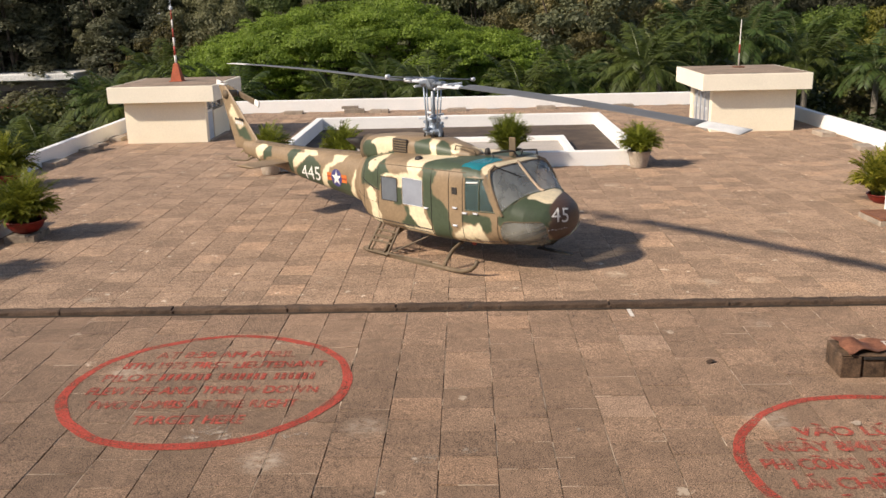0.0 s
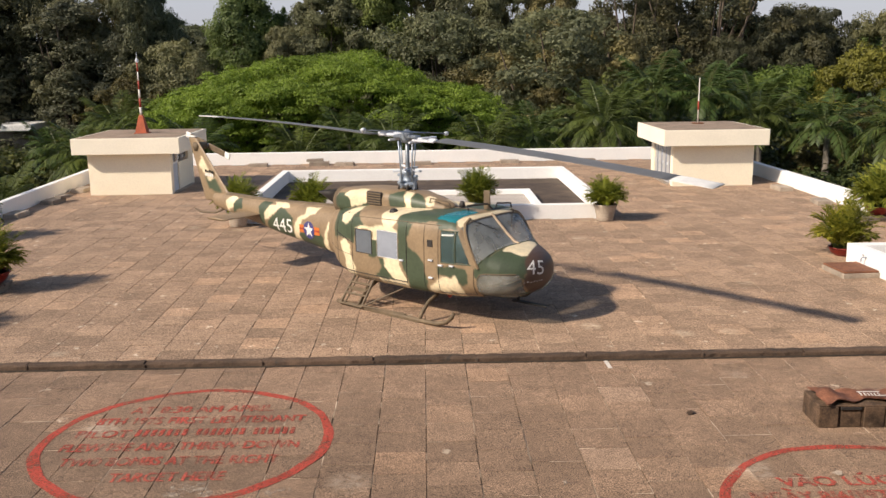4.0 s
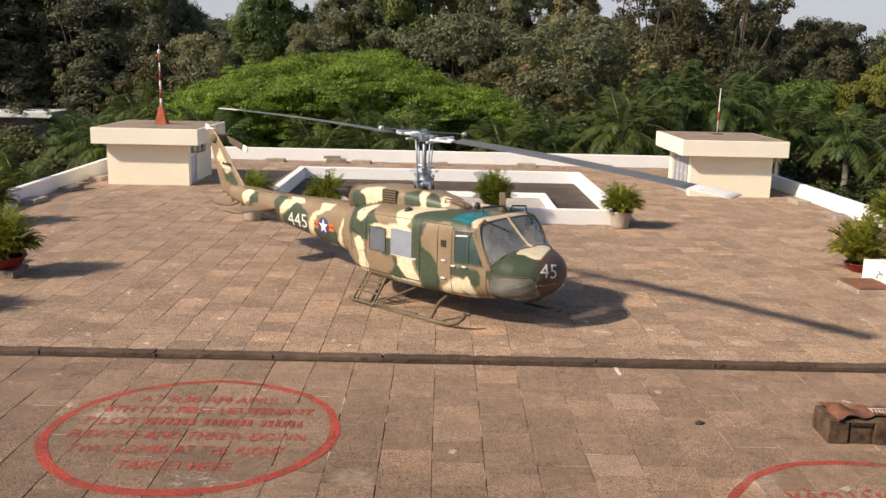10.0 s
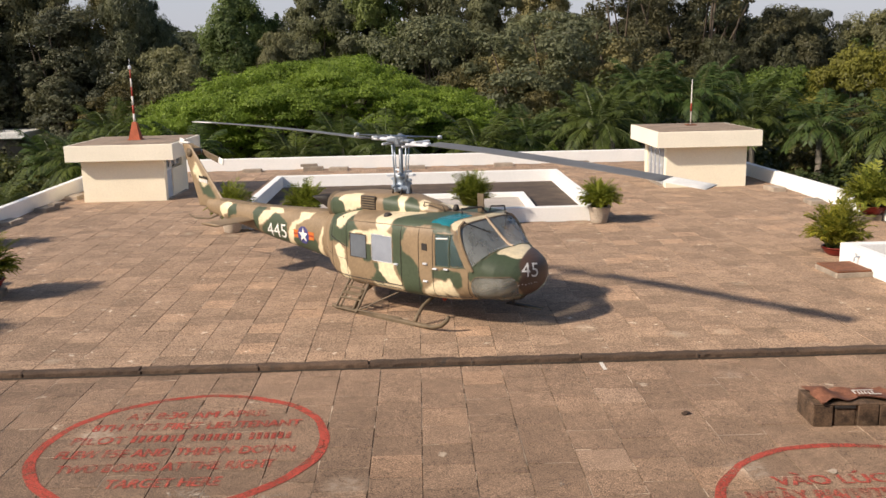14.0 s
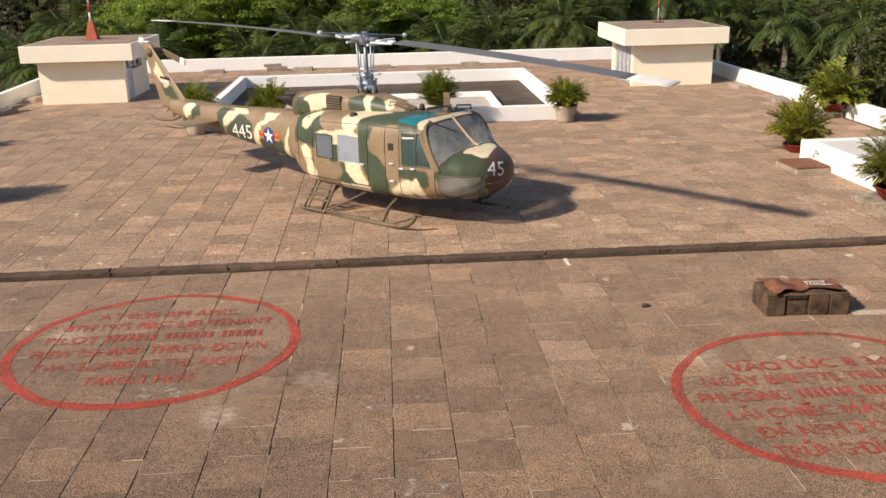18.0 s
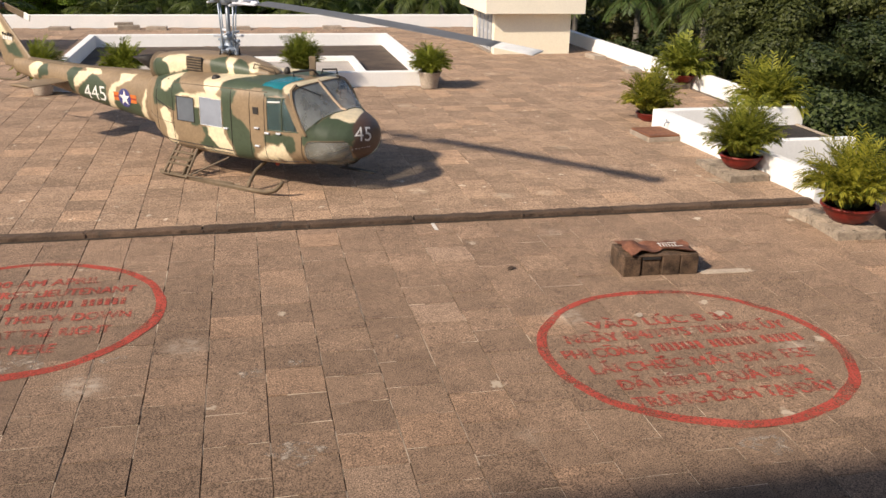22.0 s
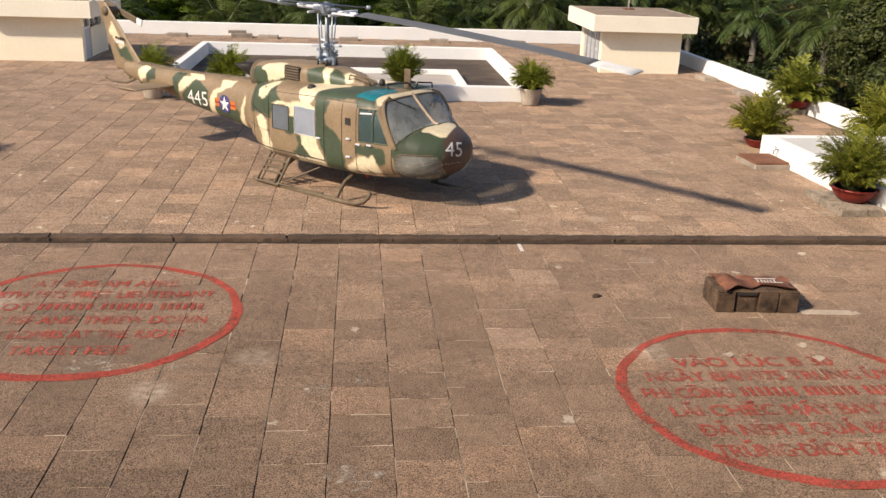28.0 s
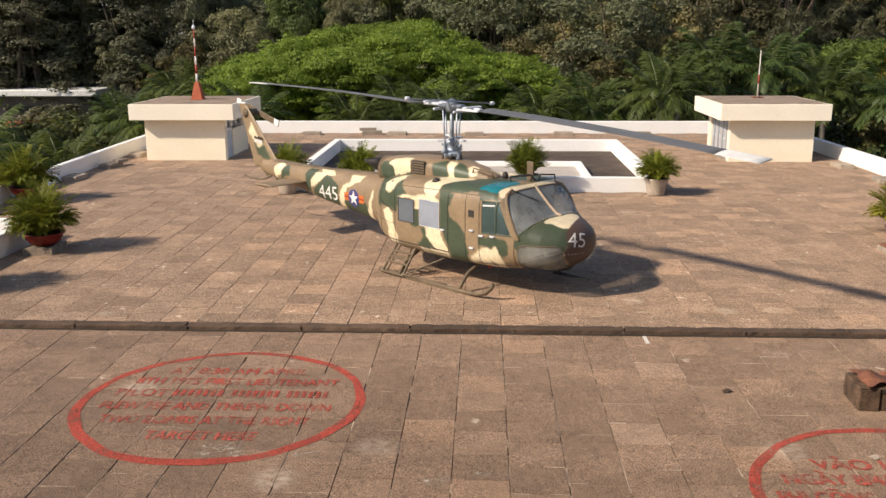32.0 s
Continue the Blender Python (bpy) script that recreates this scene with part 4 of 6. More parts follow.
# paint patches: hue and outline in (station, girth), the girth counted up the side and over the roof
CABIN_PAINT = (
    ("g", (-1.50, 1.75), (-1.56, 2.3), (-2.02, 2.93), (-1.29, 2.74), (-0.67, 2.77), (-0.41, 2.14), (-0.29, 1.96), (-0.19, 1.87), (-0.51, 1.75), (-0.55, 1.47), (-0.71, 1.51)),
    ("c", (-1.05, 1.99), (-1.18, 2.28), (-1.1, 2.45), (-0.8, 2.85), (-0.52, 2.46), (-0.66, 2.17), (-0.66, 1.99), (-0.82, 1.91)),
    ("c", (-0.52, 1.8), (-0.36, 1.88), (0.09, 1.9), (0.32, 1.99), (0.42, 1.95), (0.66, 1.94), (0.86, 1.91), (0.86, 1.82), (0.19, 1.80), (0.18, 1.64), (0.12, 1.54), (0.05, 1.58), (0.06, 1.79), (-0.15, 1.82)),
    ("g", (-0.05, 1.54), (0.19, 1.64), (0.17, 1.23), (0.07, 1.19), (-0.08, 1.21)),
    ("g", (0.76, 2.08), (0.8, 2.37), (0.94, 2.66), (1.09, 3.09), (1.18, 3.48), (2.07, 3.51), (2.28, 2.87), (2.29, 2.49), (2.04, 2.3), (1.8, 2.32), (1.54, 2.22), (1.07, 2.13)),
    ("c", (0.34, 2.04), (0.26, 2.3), (0.24, 2.5), (0.23, 2.85), (0.39, 3.12), (0.85, 3.28), (0.89, 3.43), (1.13, 3.04), (0.94, 2.66), (0.77, 2.36), (0.73, 2.07), (0.65, 1.89), (0.42, 1.92)),
    ("g", (0.82, 2.09), (1.07, 2.13), (1.26, 2.13), (1.2, 2.0), (1.1, 1.76), (1.13, 1.57), (1.41, 1.42), (1.56, 1.26), (1.59, 1.08), (1.66, 0.91), (1.58, 0.70), (1.12, 0.70), (1.09, 0.94), (0.96, 1.11), (0.93, 1.23), (0.8, 1.27), (0.84, 1.44)),
    ("c", (0.36, 1.24), (0.84, 1.26), (0.87, 1.15), (0.93, 1.01), (1.06, 0.85), (1.10, 0.70), (0.90, 0.70), (0.66, 0.82), (0.56, 0.91), (0.4, 1.05)),
    ("g", (0.2, 1.2), (0.38, 1.2), (0.4, 1.05), (0.56, 0.91), (0.66, 0.82), (0.69, 0.79), (0.2, 0.79), (0.12, 0.81), (0.22, 0.91), (0.33, 1.02)),
    ("c", (0.22, 0.79), (0.76, 0.79), (1.08, 0.78), (1.08, 0.6), (0.22, 0.6)),
    ("c", (-1.14, 1.5), (-0.94, 1.59), (-0.72, 1.39), (-0.66, 1.09), (-0.53, 0.9), (-0.58, 0.68), (-0.80, 0.70), (-0.94, 0.89), (-0.9, 1.09), (-1.07, 1.31)),
    ("g", (1.85, 2.28), (2.31, 2.46), (2.39, 2.22), (2.01, 2.1)),
    ("g", (1.92, 1.26), (2.23, 1.35), (2.64, 1.40), (2.66, 1.09), (2.53, 1.02), (2.44, 1.09), (2.39, 1.19), (2.23, 1.12), (2.12, 1.12), (1.92, 1.1)),
    ("c", (1.68, 0.83), (1.84, 0.9), (1.97, 1.03), (2.14, 1.1), (2.28, 1.1), (2.39, 1.19), (2.44, 1.11), (2.48, 1.0), (2.57, 0.92), (2.2, 0.86), (1.72, 0.78)),
    ("g", (2.80, 1.42), (2.86, 1.58), (2.92, 1.65), (3.03, 1.93), (3.10, 2.30), (3.16, 2.62), (3.34, 2.38), (3.53, 2.39), (3.61, 2.56), (3.7, 2.47), (3.71, 2.21), (3.70, 1.80), (3.36, 1.48), (2.95, 1.26), (2.82, 1.26)),
    ("c", (3.16, 2.32), (3.12, 2.67), (3.10, 3.2), (3.36, 3.2), (3.62, 2.74), (3.61, 2.56), (3.53, 2.39), (3.34, 2.38)),
    ("c", (2.31, 2.46), (2.31, 2.64), (2.35, 3.2), (2.36, 3.6), (2.53, 3.6), (2.49, 2.48), (2.47, 2.36), (2.42, 2.31)),
)
BOOM_PAINT = (
    ("g", (-5.28, 2.69), (-5.14, 2.98), (-4.75, 2.95), (-4.79, 2.79), (-4.96, 2.51), (-5.01, 2.25), (-5.15, 2.25), (-5.23, 2.5)),
    ("c", (-4.99, 2.49), (-4.84, 2.78), (-4.56, 2.87), (-4.74, 3.1), (-4.13, 3.02), (-3.94, 2.77), (-4.32, 2.76), (-4.58, 2.51), (-4.9, 2.34), (-5.01, 2.37)),
    ("g", (-4.58, 2.48), (-4.31, 2.74), (-4.12, 2.72), (-3.88, 2.53), (-3.73, 2.44), (-3.74, 2.0), (-4.33, 2.05), (-4.9, 2.2), (-4.85, 2.32)),
    ("c", (-3.63, 2.32), (-3.5, 2.46), (-3.23, 2.62), (-3.29, 2.9), (-2.75, 2.93), (-2.86, 2.67), (-3.07, 2.53), (-3.31, 2.41), (-3.38, 2.23), (-3.52, 1.98), (-3.78, 1.98), (-3.67, 2.14)),
    ("g", (-3.46, 2.07), (-3.09, 2.16), (-2.52, 2.05), (-2.47, 1.94), (-2.5, 1.6), (-3.52, 1.7)),
    ("c", (-2.27, 2.42), (-2.2, 2.4), (-2.29, 1.99), (-2.33, 1.70), (-2.52, 1.70), (-2.46, 1.91), (-2.33, 2.2)),
    ("c", (-6.3, 2.93), (-6.5, 3.1), (-6.85, 2.75), (-6.75, 2.52), (-6.5, 2.60), (-6.4, 2.75)),
    ("g", (-6.3, 2.93), (-6.1, 2.98), (-6.02, 2.6), (-6.5, 2.50), (-6.4, 2.72)),
    ("c", (-8.25, 3.80), (-8.05, 4.06), (-7.8, 3.78), (-7.45, 3.48), (-7.75, 3.36), (-7.95, 3.6)),
    ("g", (-7.95, 3.55), (-7.75, 3.33), (-7.45, 3.48), (-7.15, 3.2), (-7.3, 3.02), (-7.85, 3.2)),
)
COWL_PAINT = (
    ("g", (-2.2, 3.2), (-1.75, 3.24), (-1.46, 3.3), (-1.43, 3.05), (-1.4, 2.85), (-1.06, 2.88), (-0.77, 2.98), (-0.77, 2.4), (-2.2, 2.4)),
    ("c", (-1.66, 3.18), (-1.46, 3.35), (-0.88, 3.45), (-0.80, 2.98), (-1.06, 2.88), (-1.4, 2.85), (-1.43, 3.05)),
    ("g", (-0.15, 3.3), (0.16, 3.6), (0.36, 3.05), (-0.03, 2.7)),
    ("c", (0.21, 3.6), (0.42, 3.6), (0.55, 3.08), (0.50, 2.7), (0.34, 2.7), (0.36, 3.05)),
    ("g", (0.45, 3.6), (0.65, 3.53), (0.88, 3.28), (0.88, 3.0), (0.55, 2.7)),
    ("c", (0.77, 3.47), (0.77, 3.68), (1.0, 3.59), (1.05, 3.26), (0.9, 3.2)),
)


def within(px, py, outline):
    """Which of many places lie inside an outline."""
    inside = np.zeros(len(px), bool)
    for (ax, ay), (bx, by) in zip(outline, outline[1:] + outline[:1]):
        if ay != by:
            inside ^= ((ay > py) != (by > py)) & (px < (bx - ax) * (py - ay) / (by - ay) + ax)
    return inside


def painted(shape, patches, smooth=True):
    me = shape.mesh("painted_skin", paint_mat, smooth)
    a = me.color_attributes.new("paint", "FLOAT_COLOR", "POINT")
    p = np.array(shape.v)
    x, y, z = p[:, 0], p[:, 1], p[:, 2]
    girth = z + np.maximum(0, 1.25 - np.abs(y))
    x = np.where((y > 0.05) & (x < 2.3), x - 0.35, x)
    u = x + 0.012 * np.sin(17 * z + 9 * x) + 0.008 * np.sin(41 * z - 23 * x)
    v = girth + 0.012 * np.sin(15 * x + 11 * z) + 0.008 * np.sin(37 * x + 29 * z)
    col = np.zeros((len(p), 4))
    for du, dv in ((0, 0), (0.012, 0.004), (-0.012, -0.004), (0.004, -0.012), (-0.004, 0.012)):
        one = np.ones((len(p), 4))
        one[:, :3] = TAN
        for hue, *outline in patches:
            one[within(u + du, v + dv, outline), :3] = HUES[hue]
        if patches is CABIN_PAINT:
            one[(x + du + 0.42 * y + 0.03 * np.sin(14 * z) > 3.48) & (x > 3.25), :3] = BROWN
        col += one / 5
    a.data.foreach_set("color", col.ravel())
    return me


def along(table, x):
    """Values of a table of (station, value, ...) at a station, on smooth curves."""
    xs = [r[0] for r in table]
    return [float(np.interp(x, xs, [r[k] for r in table])) for k in range(1, len(table[0]))]


# station, half width, bottom, top, squareness
HULL = ((-2.2, 0.5, 0.74, 1.97, 2.3), (-1.95, 0.64, 0.69, 2.0, 2.5), (-1.6, 0.9, 0.62, 2.06, 3.2), (-1.2, 1.1, 0.57, 2.13, 4.4), (-0.8, 1.22, 0.55, 2.19, 5.5), (-0.4, 1.25, 0.53, 2.23, 6.0), (1.2, 1.25, 0.53, 2.28, 6.0), (1.9, 1.22, 0.54, 2.31, 5.6), (2.25, 1.19, 0.55, 2.31, 5.2), (2.45, 1.16, 0.555, 2.25, 4.6), (2.62, 1.12, 0.565, 2.09, 3.9), (2.85, 1.06, 0.58, 1.88, 3.2), (3.05, 0.99, 0.6, 1.72, 2.7), (3.3, 0.89, 0.63, 1.65, 2.45), (3.468, 0.78, 0.675, 1.6, 2.3), (3.594, 0.665, 0.73, 1.56, 2.2), (3.686, 0.54, 0.8, 1.51, 2.1), (3.754, 0.41, 0.88, 1.45, 2.05), (3.796, 0.27, 0.98, 1.38, 2.0), (3.817, 0.09, 1.1, 1.27, 2.0))
BOOM = ((-7.5, 0.13, 1.46, 1.84, 2.1), (-6.9, 0.17, 1.36, 1.87, 2.1), (-5.7, 0.24, 1.20, 1.86, 2.2), (-4.45, 0.32, 1.01, 1.88, 2.3), (-3.1, 0.43, 0.86, 1.93, 2.3), (-2.15, 0.505, 0.73, 1.97, 2.3))
COWL = ((-2.15, 0.30, 1.9, 2.36, 2.6), (-1.9, 0.44, 1.9, 2.48, 3.2), (-1.1, 0.54, 1.9, 2.57, 3.6), (-0.3, 0.54, 1.9, 2.60, 3.6), (0.4, 0.48, 1.95, 2.57, 3.0), (0.9, 0.38, 2.0, 2.49, 2.6), (1.3, 0.24, 2.1, 2.40, 2.2), (1.42, 0.1, 2.2, 2.33, 2.0))


def hoop(x, table, n):
    w, zb, zt, e = along(table, x)
    c, h = (zb + zt) / 2, (zt - zb) / 2
    a = np.linspace(0, 2 * math.pi, 721)
    y = w * np.sign(np.cos(a)) * np.abs(np.cos(a)) ** (2 / e)
    z = c + h * np.sign(np.sin(a)) * np.abs(np.sin(a)) ** (2 / e)
    run = np.r_[0, np.cumsum(np.hypot(np.diff(y), np.diff(z)))]
    at = np.linspace(0, run[-1], n + 1)[:-1]
    return [(x, float(p), float(q)) for p, q in zip(np.interp(at, run, y), np.interp(at, run, z))]


def stations(a, b, step):
    n = max(2, round(abs(b - a) / step))
    return [a + (b - a) * k / n for k in range(n + 1)]


NH = 270
hull_rings = [hoop(x, HULL, NH) for x in stations(-2.2, 1.95, 0.03) + stations(1.97, 3.817, 0.018)]
hull_full = Shape().loft(hull_rings)
hull_tree = BVHTree.FromPolygons([Vector(p) for p in hull_full.v], hull_full.f)


WINDSCREEN = ((2.46, 2.30), (2.47, 2.49), (2.48, 3.6), (3.14, 3.6), (3.12, 2.84), (3.08, 2.42), (3.02, 1.95), (2.92, 1.65), (2.87, 1.58), (2.70, 1.97))
CHIN = ((2.84, 0.66), (2.86, 1.08), (2.92, 1.175), (3.02, 1.20), (3.30, 1.205), (3.60, 1.21), (3.645, 1.15), (3.66, 0.98), (3.60, 0.78), (3.46, 0.60), (3.0, 0.56))


def lies(x, y, outline):
    odd = False
    for (ax, ay), (bx, by) in zip(outline, outline[1:] + outline[:1]):
        if (ay > y) != (by > y) and x < (bx - ax) * (y - ay) / (by - ay) + ax:
            odd = not odd
    return odd


def opening(p):
    """Which pane, if any, fills the hull at a place."""
    x, y, z = p
    side = "near" if y < 0 else "off"
    a = abs(y)
    if x > 2.4 and z > 1.3 and a > 0.045 and lies(x, z + 1.25 - a, WINDSCREEN):
        return "windscreen " + side
    if a > 0.85 and 1.35 < z < 2.01 and 2.03 < x < 2.365:
        return "door " + side
    if a > 0.85 and 1.37 < z < 2.01 and 2.405 < x < 2.42 + (2.02 - z) * 0.46:
        return "door " + side
    if a > 0.85 and 1.26 < z < 1.79 and -0.49 < x < 0.02:
        return "rear " + side
    if a > 0.85 and 1.25 < z < 1.84 and 0.20 < x < 0.81:
        return "pane " + side
    if y < 0 and z > 2.17 and 0.25 < a < 1.05 and 1.80 + (1.05 - a) * 0.1 < x < 2.29:
        return "roof " + side
    if x > 2.8 and a > 0.16 and lies(x, z, CHIN):
        return "chin " + side
    return ""


heli = thing("helicopter", "parked military helicopter in green, tan and cream camouflage", "helicopter", pose(-0.33, 4.65, 0.0, 0, 0, -42))
kinds = {}
for f in hull_full.f:
    if len(f) > 4:
        kinds.setdefault("", []).append(f)
        continue
    c = sum((Vector(hull_full.v[i]) for i in f), Vector()) / len(f)
    kinds.setdefault(opening(c), []).append(f)
for key, faces in kinds.items():
    s = Shape()
    at = {}
    for f in faces:
        for i in f:
            if i not in at:
                at[i] = len(s.v)
                q = hull_full.v[i]
                if key.startswith("chin"):
                    # the chin panes are blown bubbles
                    k = max(0.0, 1 - ((q[0] - 3.28) / 0.42) ** 2) * max(0.0, 1 - ((q[2] - 0.88) / 0.30) ** 2)
                    q = (q[0] + 0.05 * k, q[1] + math.copysign(0.09 * k, q[1]), q[2] - 0.05 * k)
                s.v.append(q)
        s.f.append(tuple(at[i] for i in f))
    if key == "":
        fuselage = part("fuselage", painted(s, CABIN_PAINT), None, heli)
        fuselage.name = "fuselage"
    else:
        kind = key.split()[0]
        name, material, label = {"windscreen": ("windscreen", dusty_glass, "dusty clear windscreen"), "door": ("door_window", door_glass, "dusty door window"), "pane": ("cabin_window", cloudy_pane, "cloudy grey cabin window"),
                                 "rear": ("cabin_window", grey_pane, "dark grey cabin window"), "roof": ("roof_window", blue_glass, "faded blue green roof pane"), "chin": ("chin_window", chin_glass, "scratched chin window")}[kind]
        ob = part(name, s, material, heli, label, True)

part("tail_boom", painted(Shape().loft([hoop(x, BOOM, 110) for x in stations(-7.5, -2.15, 0.028)]), BOOM_PAINT), None, heli)
cowl = part("engine_cowling", painted(Shape().loft([hoop(x, COWL, 120) for x in stations(-2.15, 1.42, 0.025)]), COWL_PAINT), None, heli)
for sgn in (-1, 1):
    y0, y1 = sorted((sgn * 0.51, sgn * 0.555))
    v = part("intake", Shape().box(-0.80, -0.33, y0, y1, 2.22, 2.54, 0.01), dark_metal, cowl, "dark louvred intake")
    y0, y1 = sorted((sgn * 0.545, sgn * 0.575))
    for k in range(5):
        part("louvre", Shape().box(-0.79, -0.34, y0, y1, 2.25 + 0.058 * k, 2.28 + 0.058 * k, 0.006), olive_tube, cowl)
part("exhaust", Shape().loft([[(x + r * math.cos(2 * math.pi * k / 24), r * math.sin(2 * math.pi * k / 24), z + 0.12 * r * math.cos(2 * math.pi * k / 24)) for k in range(24)] for x, z, r in ((-2.22, 1.92, 0.10), (-2.34, 2.05, 0.15), (-2.50, 2.20, 0.24), (-2.62, 2.33, 0.33), (-2.62, 2.34, 0.315), (-2.48, 2.19, 0.22), (-2.34, 2.05, 0.13))], caps=False), dark_metal, heli, "sooty flared exhaust funnel", True)
part("cooling_ring", Shape().loft([[(x, r * math.cos(2 * math.pi * k / 24), 2.13 + r * math.sin(2 * math.pi * k / 24)) for k in range(24)] for x, r in ((-2.0, 0.33), (-2.2, 0.34), (-2.2, 0.30), (-2.0, 0.29))], caps=False), olive_tube, heli, smooth=True)

# fin and stabiliser
fin = Shape()
rows_ = []
for k in range(40):
    u = k / 39
    z = 1.6 + u * 1.78
    front, rear = -6.9 - 1.42 * max(0, (z - 1.9)) / 1.48, -8.02 - 0.66 * u
    front = min(front, -6.6) if z > 1.9 else -6.75
    ring_ = []
    for j in range(24):
        a = 2 * math.pi * j / 24
        cx = (1 + math.cos(a)) / 2
        ring_.append((rear + (front - rear) * cx, 0.075 * (1 - 0.45 * u) * math.sin(a) * (0.35 + 0.65 * cx), z))
    rows_.append(ring_)
part("tail_fin", painted(fin.loft(rows_), BOOM_PAINT), None, heli)
part("fin_tip", Shape().box(-8.72, -8.3, -0.06, 0.06, 3.37, 3.42, 0.02), white_paint, heli)
part("tail_gearbox", Shape().tube([(-8.3, -0.06, 3.12), (-8.3, 0.3, 3.12)], [0.13, 0.1], 12), olive_tube, heli, smooth=True)
rot = part("tail_rotor", Shape().tube([(-8.3, 0.28, 3.12), (-8.3, 0.42, 3.12)], [0.07, 0.05], 10), steel, heli, "small two-bladed tail rotor with white tips")
for sgn in (1, -1):
    m = Matrix.Translation((-8.3, 0.37, 3.12)) @ Euler((0, radians(15 if sgn > 0 else 195), 0)).to_matrix().to_4x4()
    part("blade", Shape().box(0.05, 0.84, -0.025, 0.025, -0.09, 0.09, 0.02, m), olive_tube, rot)
    part("tip", Shape().box(0.84, 1.08, -0.026, 0.026, -0.092, 0.092, 0.02, m), white_paint, rot, "white blade tip")
for sgn in (-1, 1):
    y0, y1 = sorted((sgn * 0.22, sgn * 1.42))
    s = Shape().loft([[(-5.2 - 0.78 * (1 - math.cos(a)) / 2, y, 1.48 + 0.035 * math.sin(a)) for a in (2 * math.pi * k / 20 for k in range(20))] for y in stations(y0, y1, 0.05)])
    part("stabiliser", painted(s, BOOM_PAINT), None, heli)
part("tail_skid", Shape().tube([(-6.9, 0, 1.5), (-7.6, 0, 1.25), (-8.3, 0, 1.2), (-8.6, 0, 1.28)], [0.03, 0.028, 0.025, 0.02], 8), olive_tube, heli, smooth=True)
part("drive_cover", Shape().loft([[(x, 0.10 * math.cos(math.pi * k / 8), 1.85 + d + 0.06 * math.sin(math.pi * k / 8)) for k in range(9)] for x, d in ((-6.9, 0.0), (-5.7, -0.01), (-4.45, 0.0), (-3.1, 0.06), (-2.2, 0.1))], closed=False), olive_tube, heli, smooth=True)

# skids
for sgn in (-1, 1):
    y = sgn * 1.43
    sk = part("skid", Shape().tube([(-0.95, y, 0.07), (-0.85, y, 0.055), (0.5, y, 0.055), (1.75, y, 0.055), (2.1, y, 0.075), (2.35, y, 0.15), (2.5, y, 0.28), (2.55, y, 0.38)], [0.045, 0.05, 0.05, 0.05, 0.05, 0.048, 0.045, 0.04], 12), olive_tube, heli, "olive painted landing skid", True)
    part("shoe", Shape().box(-0.6, 1.6, y - 0.045, y + 0.045, 0.0, 0.03, 0.008), olive_tube, sk)
for x in (-0.25, 1.6):
    part("cross_tube", Shape().tube([(x, -1.43, 0.08), (x, -1.36, 0.2), (x, -1.15, 0.4), (x, -0.8, 0.54), (x, -0.4, 0.58), (x, 0.4, 0.58), (x, 0.8, 0.54), (x, 1.15, 0.4), (x, 1.36, 0.2), (x, 1.43, 0.08)], 0.042, 10), olive_tube, heli, "bowed landing gear tube", True)
lad = part("boarding_frame", Shape().tube([(-0.78, -1.52, 0.05), (-0.66, -1.06, 0.76)], 0.030, 8).tube([(-0.10, -1.52, 0.05), (-0.04, -1.06, 0.76)], 0.030, 8), olive_tube, heli, "open tubular boarding frame by the skid")
for u in (0.03, 0.34, 0.66, 0.98):
    part("rung", Shape().tube([(-0.78 + 0.12 * u, -1.52 + 0.46 * u, 0.05 + 0.71 * u), (-0.10 + 0.06 * u, -1.52 + 0.46 * u, 0.05 + 0.71 * u)], 0.026, 8), olive_tube, lad)
for a in (0.18, 0.80):
    part("bar", Shape().tube([(-0.78 + 0.68 * a, -1.50, 0.06), (-0.66 + 0.62 * a, -1.06, 0.74)], 0.020, 6), olive_tube, lad)
part("step_plate", Shape().box(-0.68, -0.1, -0.05, 0.05, -0.012, 0.012, 0.006, pose(-0.02, -1.30, 0.40, 20, 0, 0)), olive_tube, lad)
part("brace", Shape().tube([(-0.1, -1.5, 0.08), (0.75, -0.95, 0.55)], 0.020, 6).tube([(-0.1, -1.5, 0.10), (1.2, -1.43, 0.12)], 0.020, 6), olive_tube, lad)

# mast, hub and main rotor
mastp = part("rotor_mast", Shape().tube([(0, 0, 2.5), (0, 0, 3.9)], [0.055, 0.045], 14), dark_steel, heli, "bare steel rotor mast", True)
part("swashplate", Shape().turned([(0.05, 2.62), (0.17, 2.64), (0.22, 2.69), (0.20, 2.74), (0.11, 2.77), (0.09, 2.92), (0.15, 2.95), (0.15, 3.01), (0.07, 3.04)], 18), steel, heli, smooth=True)
part("scissors", Shape().box(-0.3, 0.3, -0.05, 0.05, 2.86, 2.93, 0.02).box(-0.05, 0.05, -0.32, 0.32, 2.74, 2.80, 0.02).box(0.16, 0.24, -0.05, 0.05, 2.58, 2.9, 0.02).box(-0.24, -0.16, -0.05, 0.05, 2.58, 2.9, 0.02), steel, heli)
for y, x in ((-0.34, 0.05), (0.34, -0.05), (-0.12, 0.28), (0.1, -0.30)):
    part("push_rod", Shape().tube([(x * 0.7, y * 0.7, 2.78), (x, y, 3.72)], 0.018, 8), steel, heli, smooth=True)
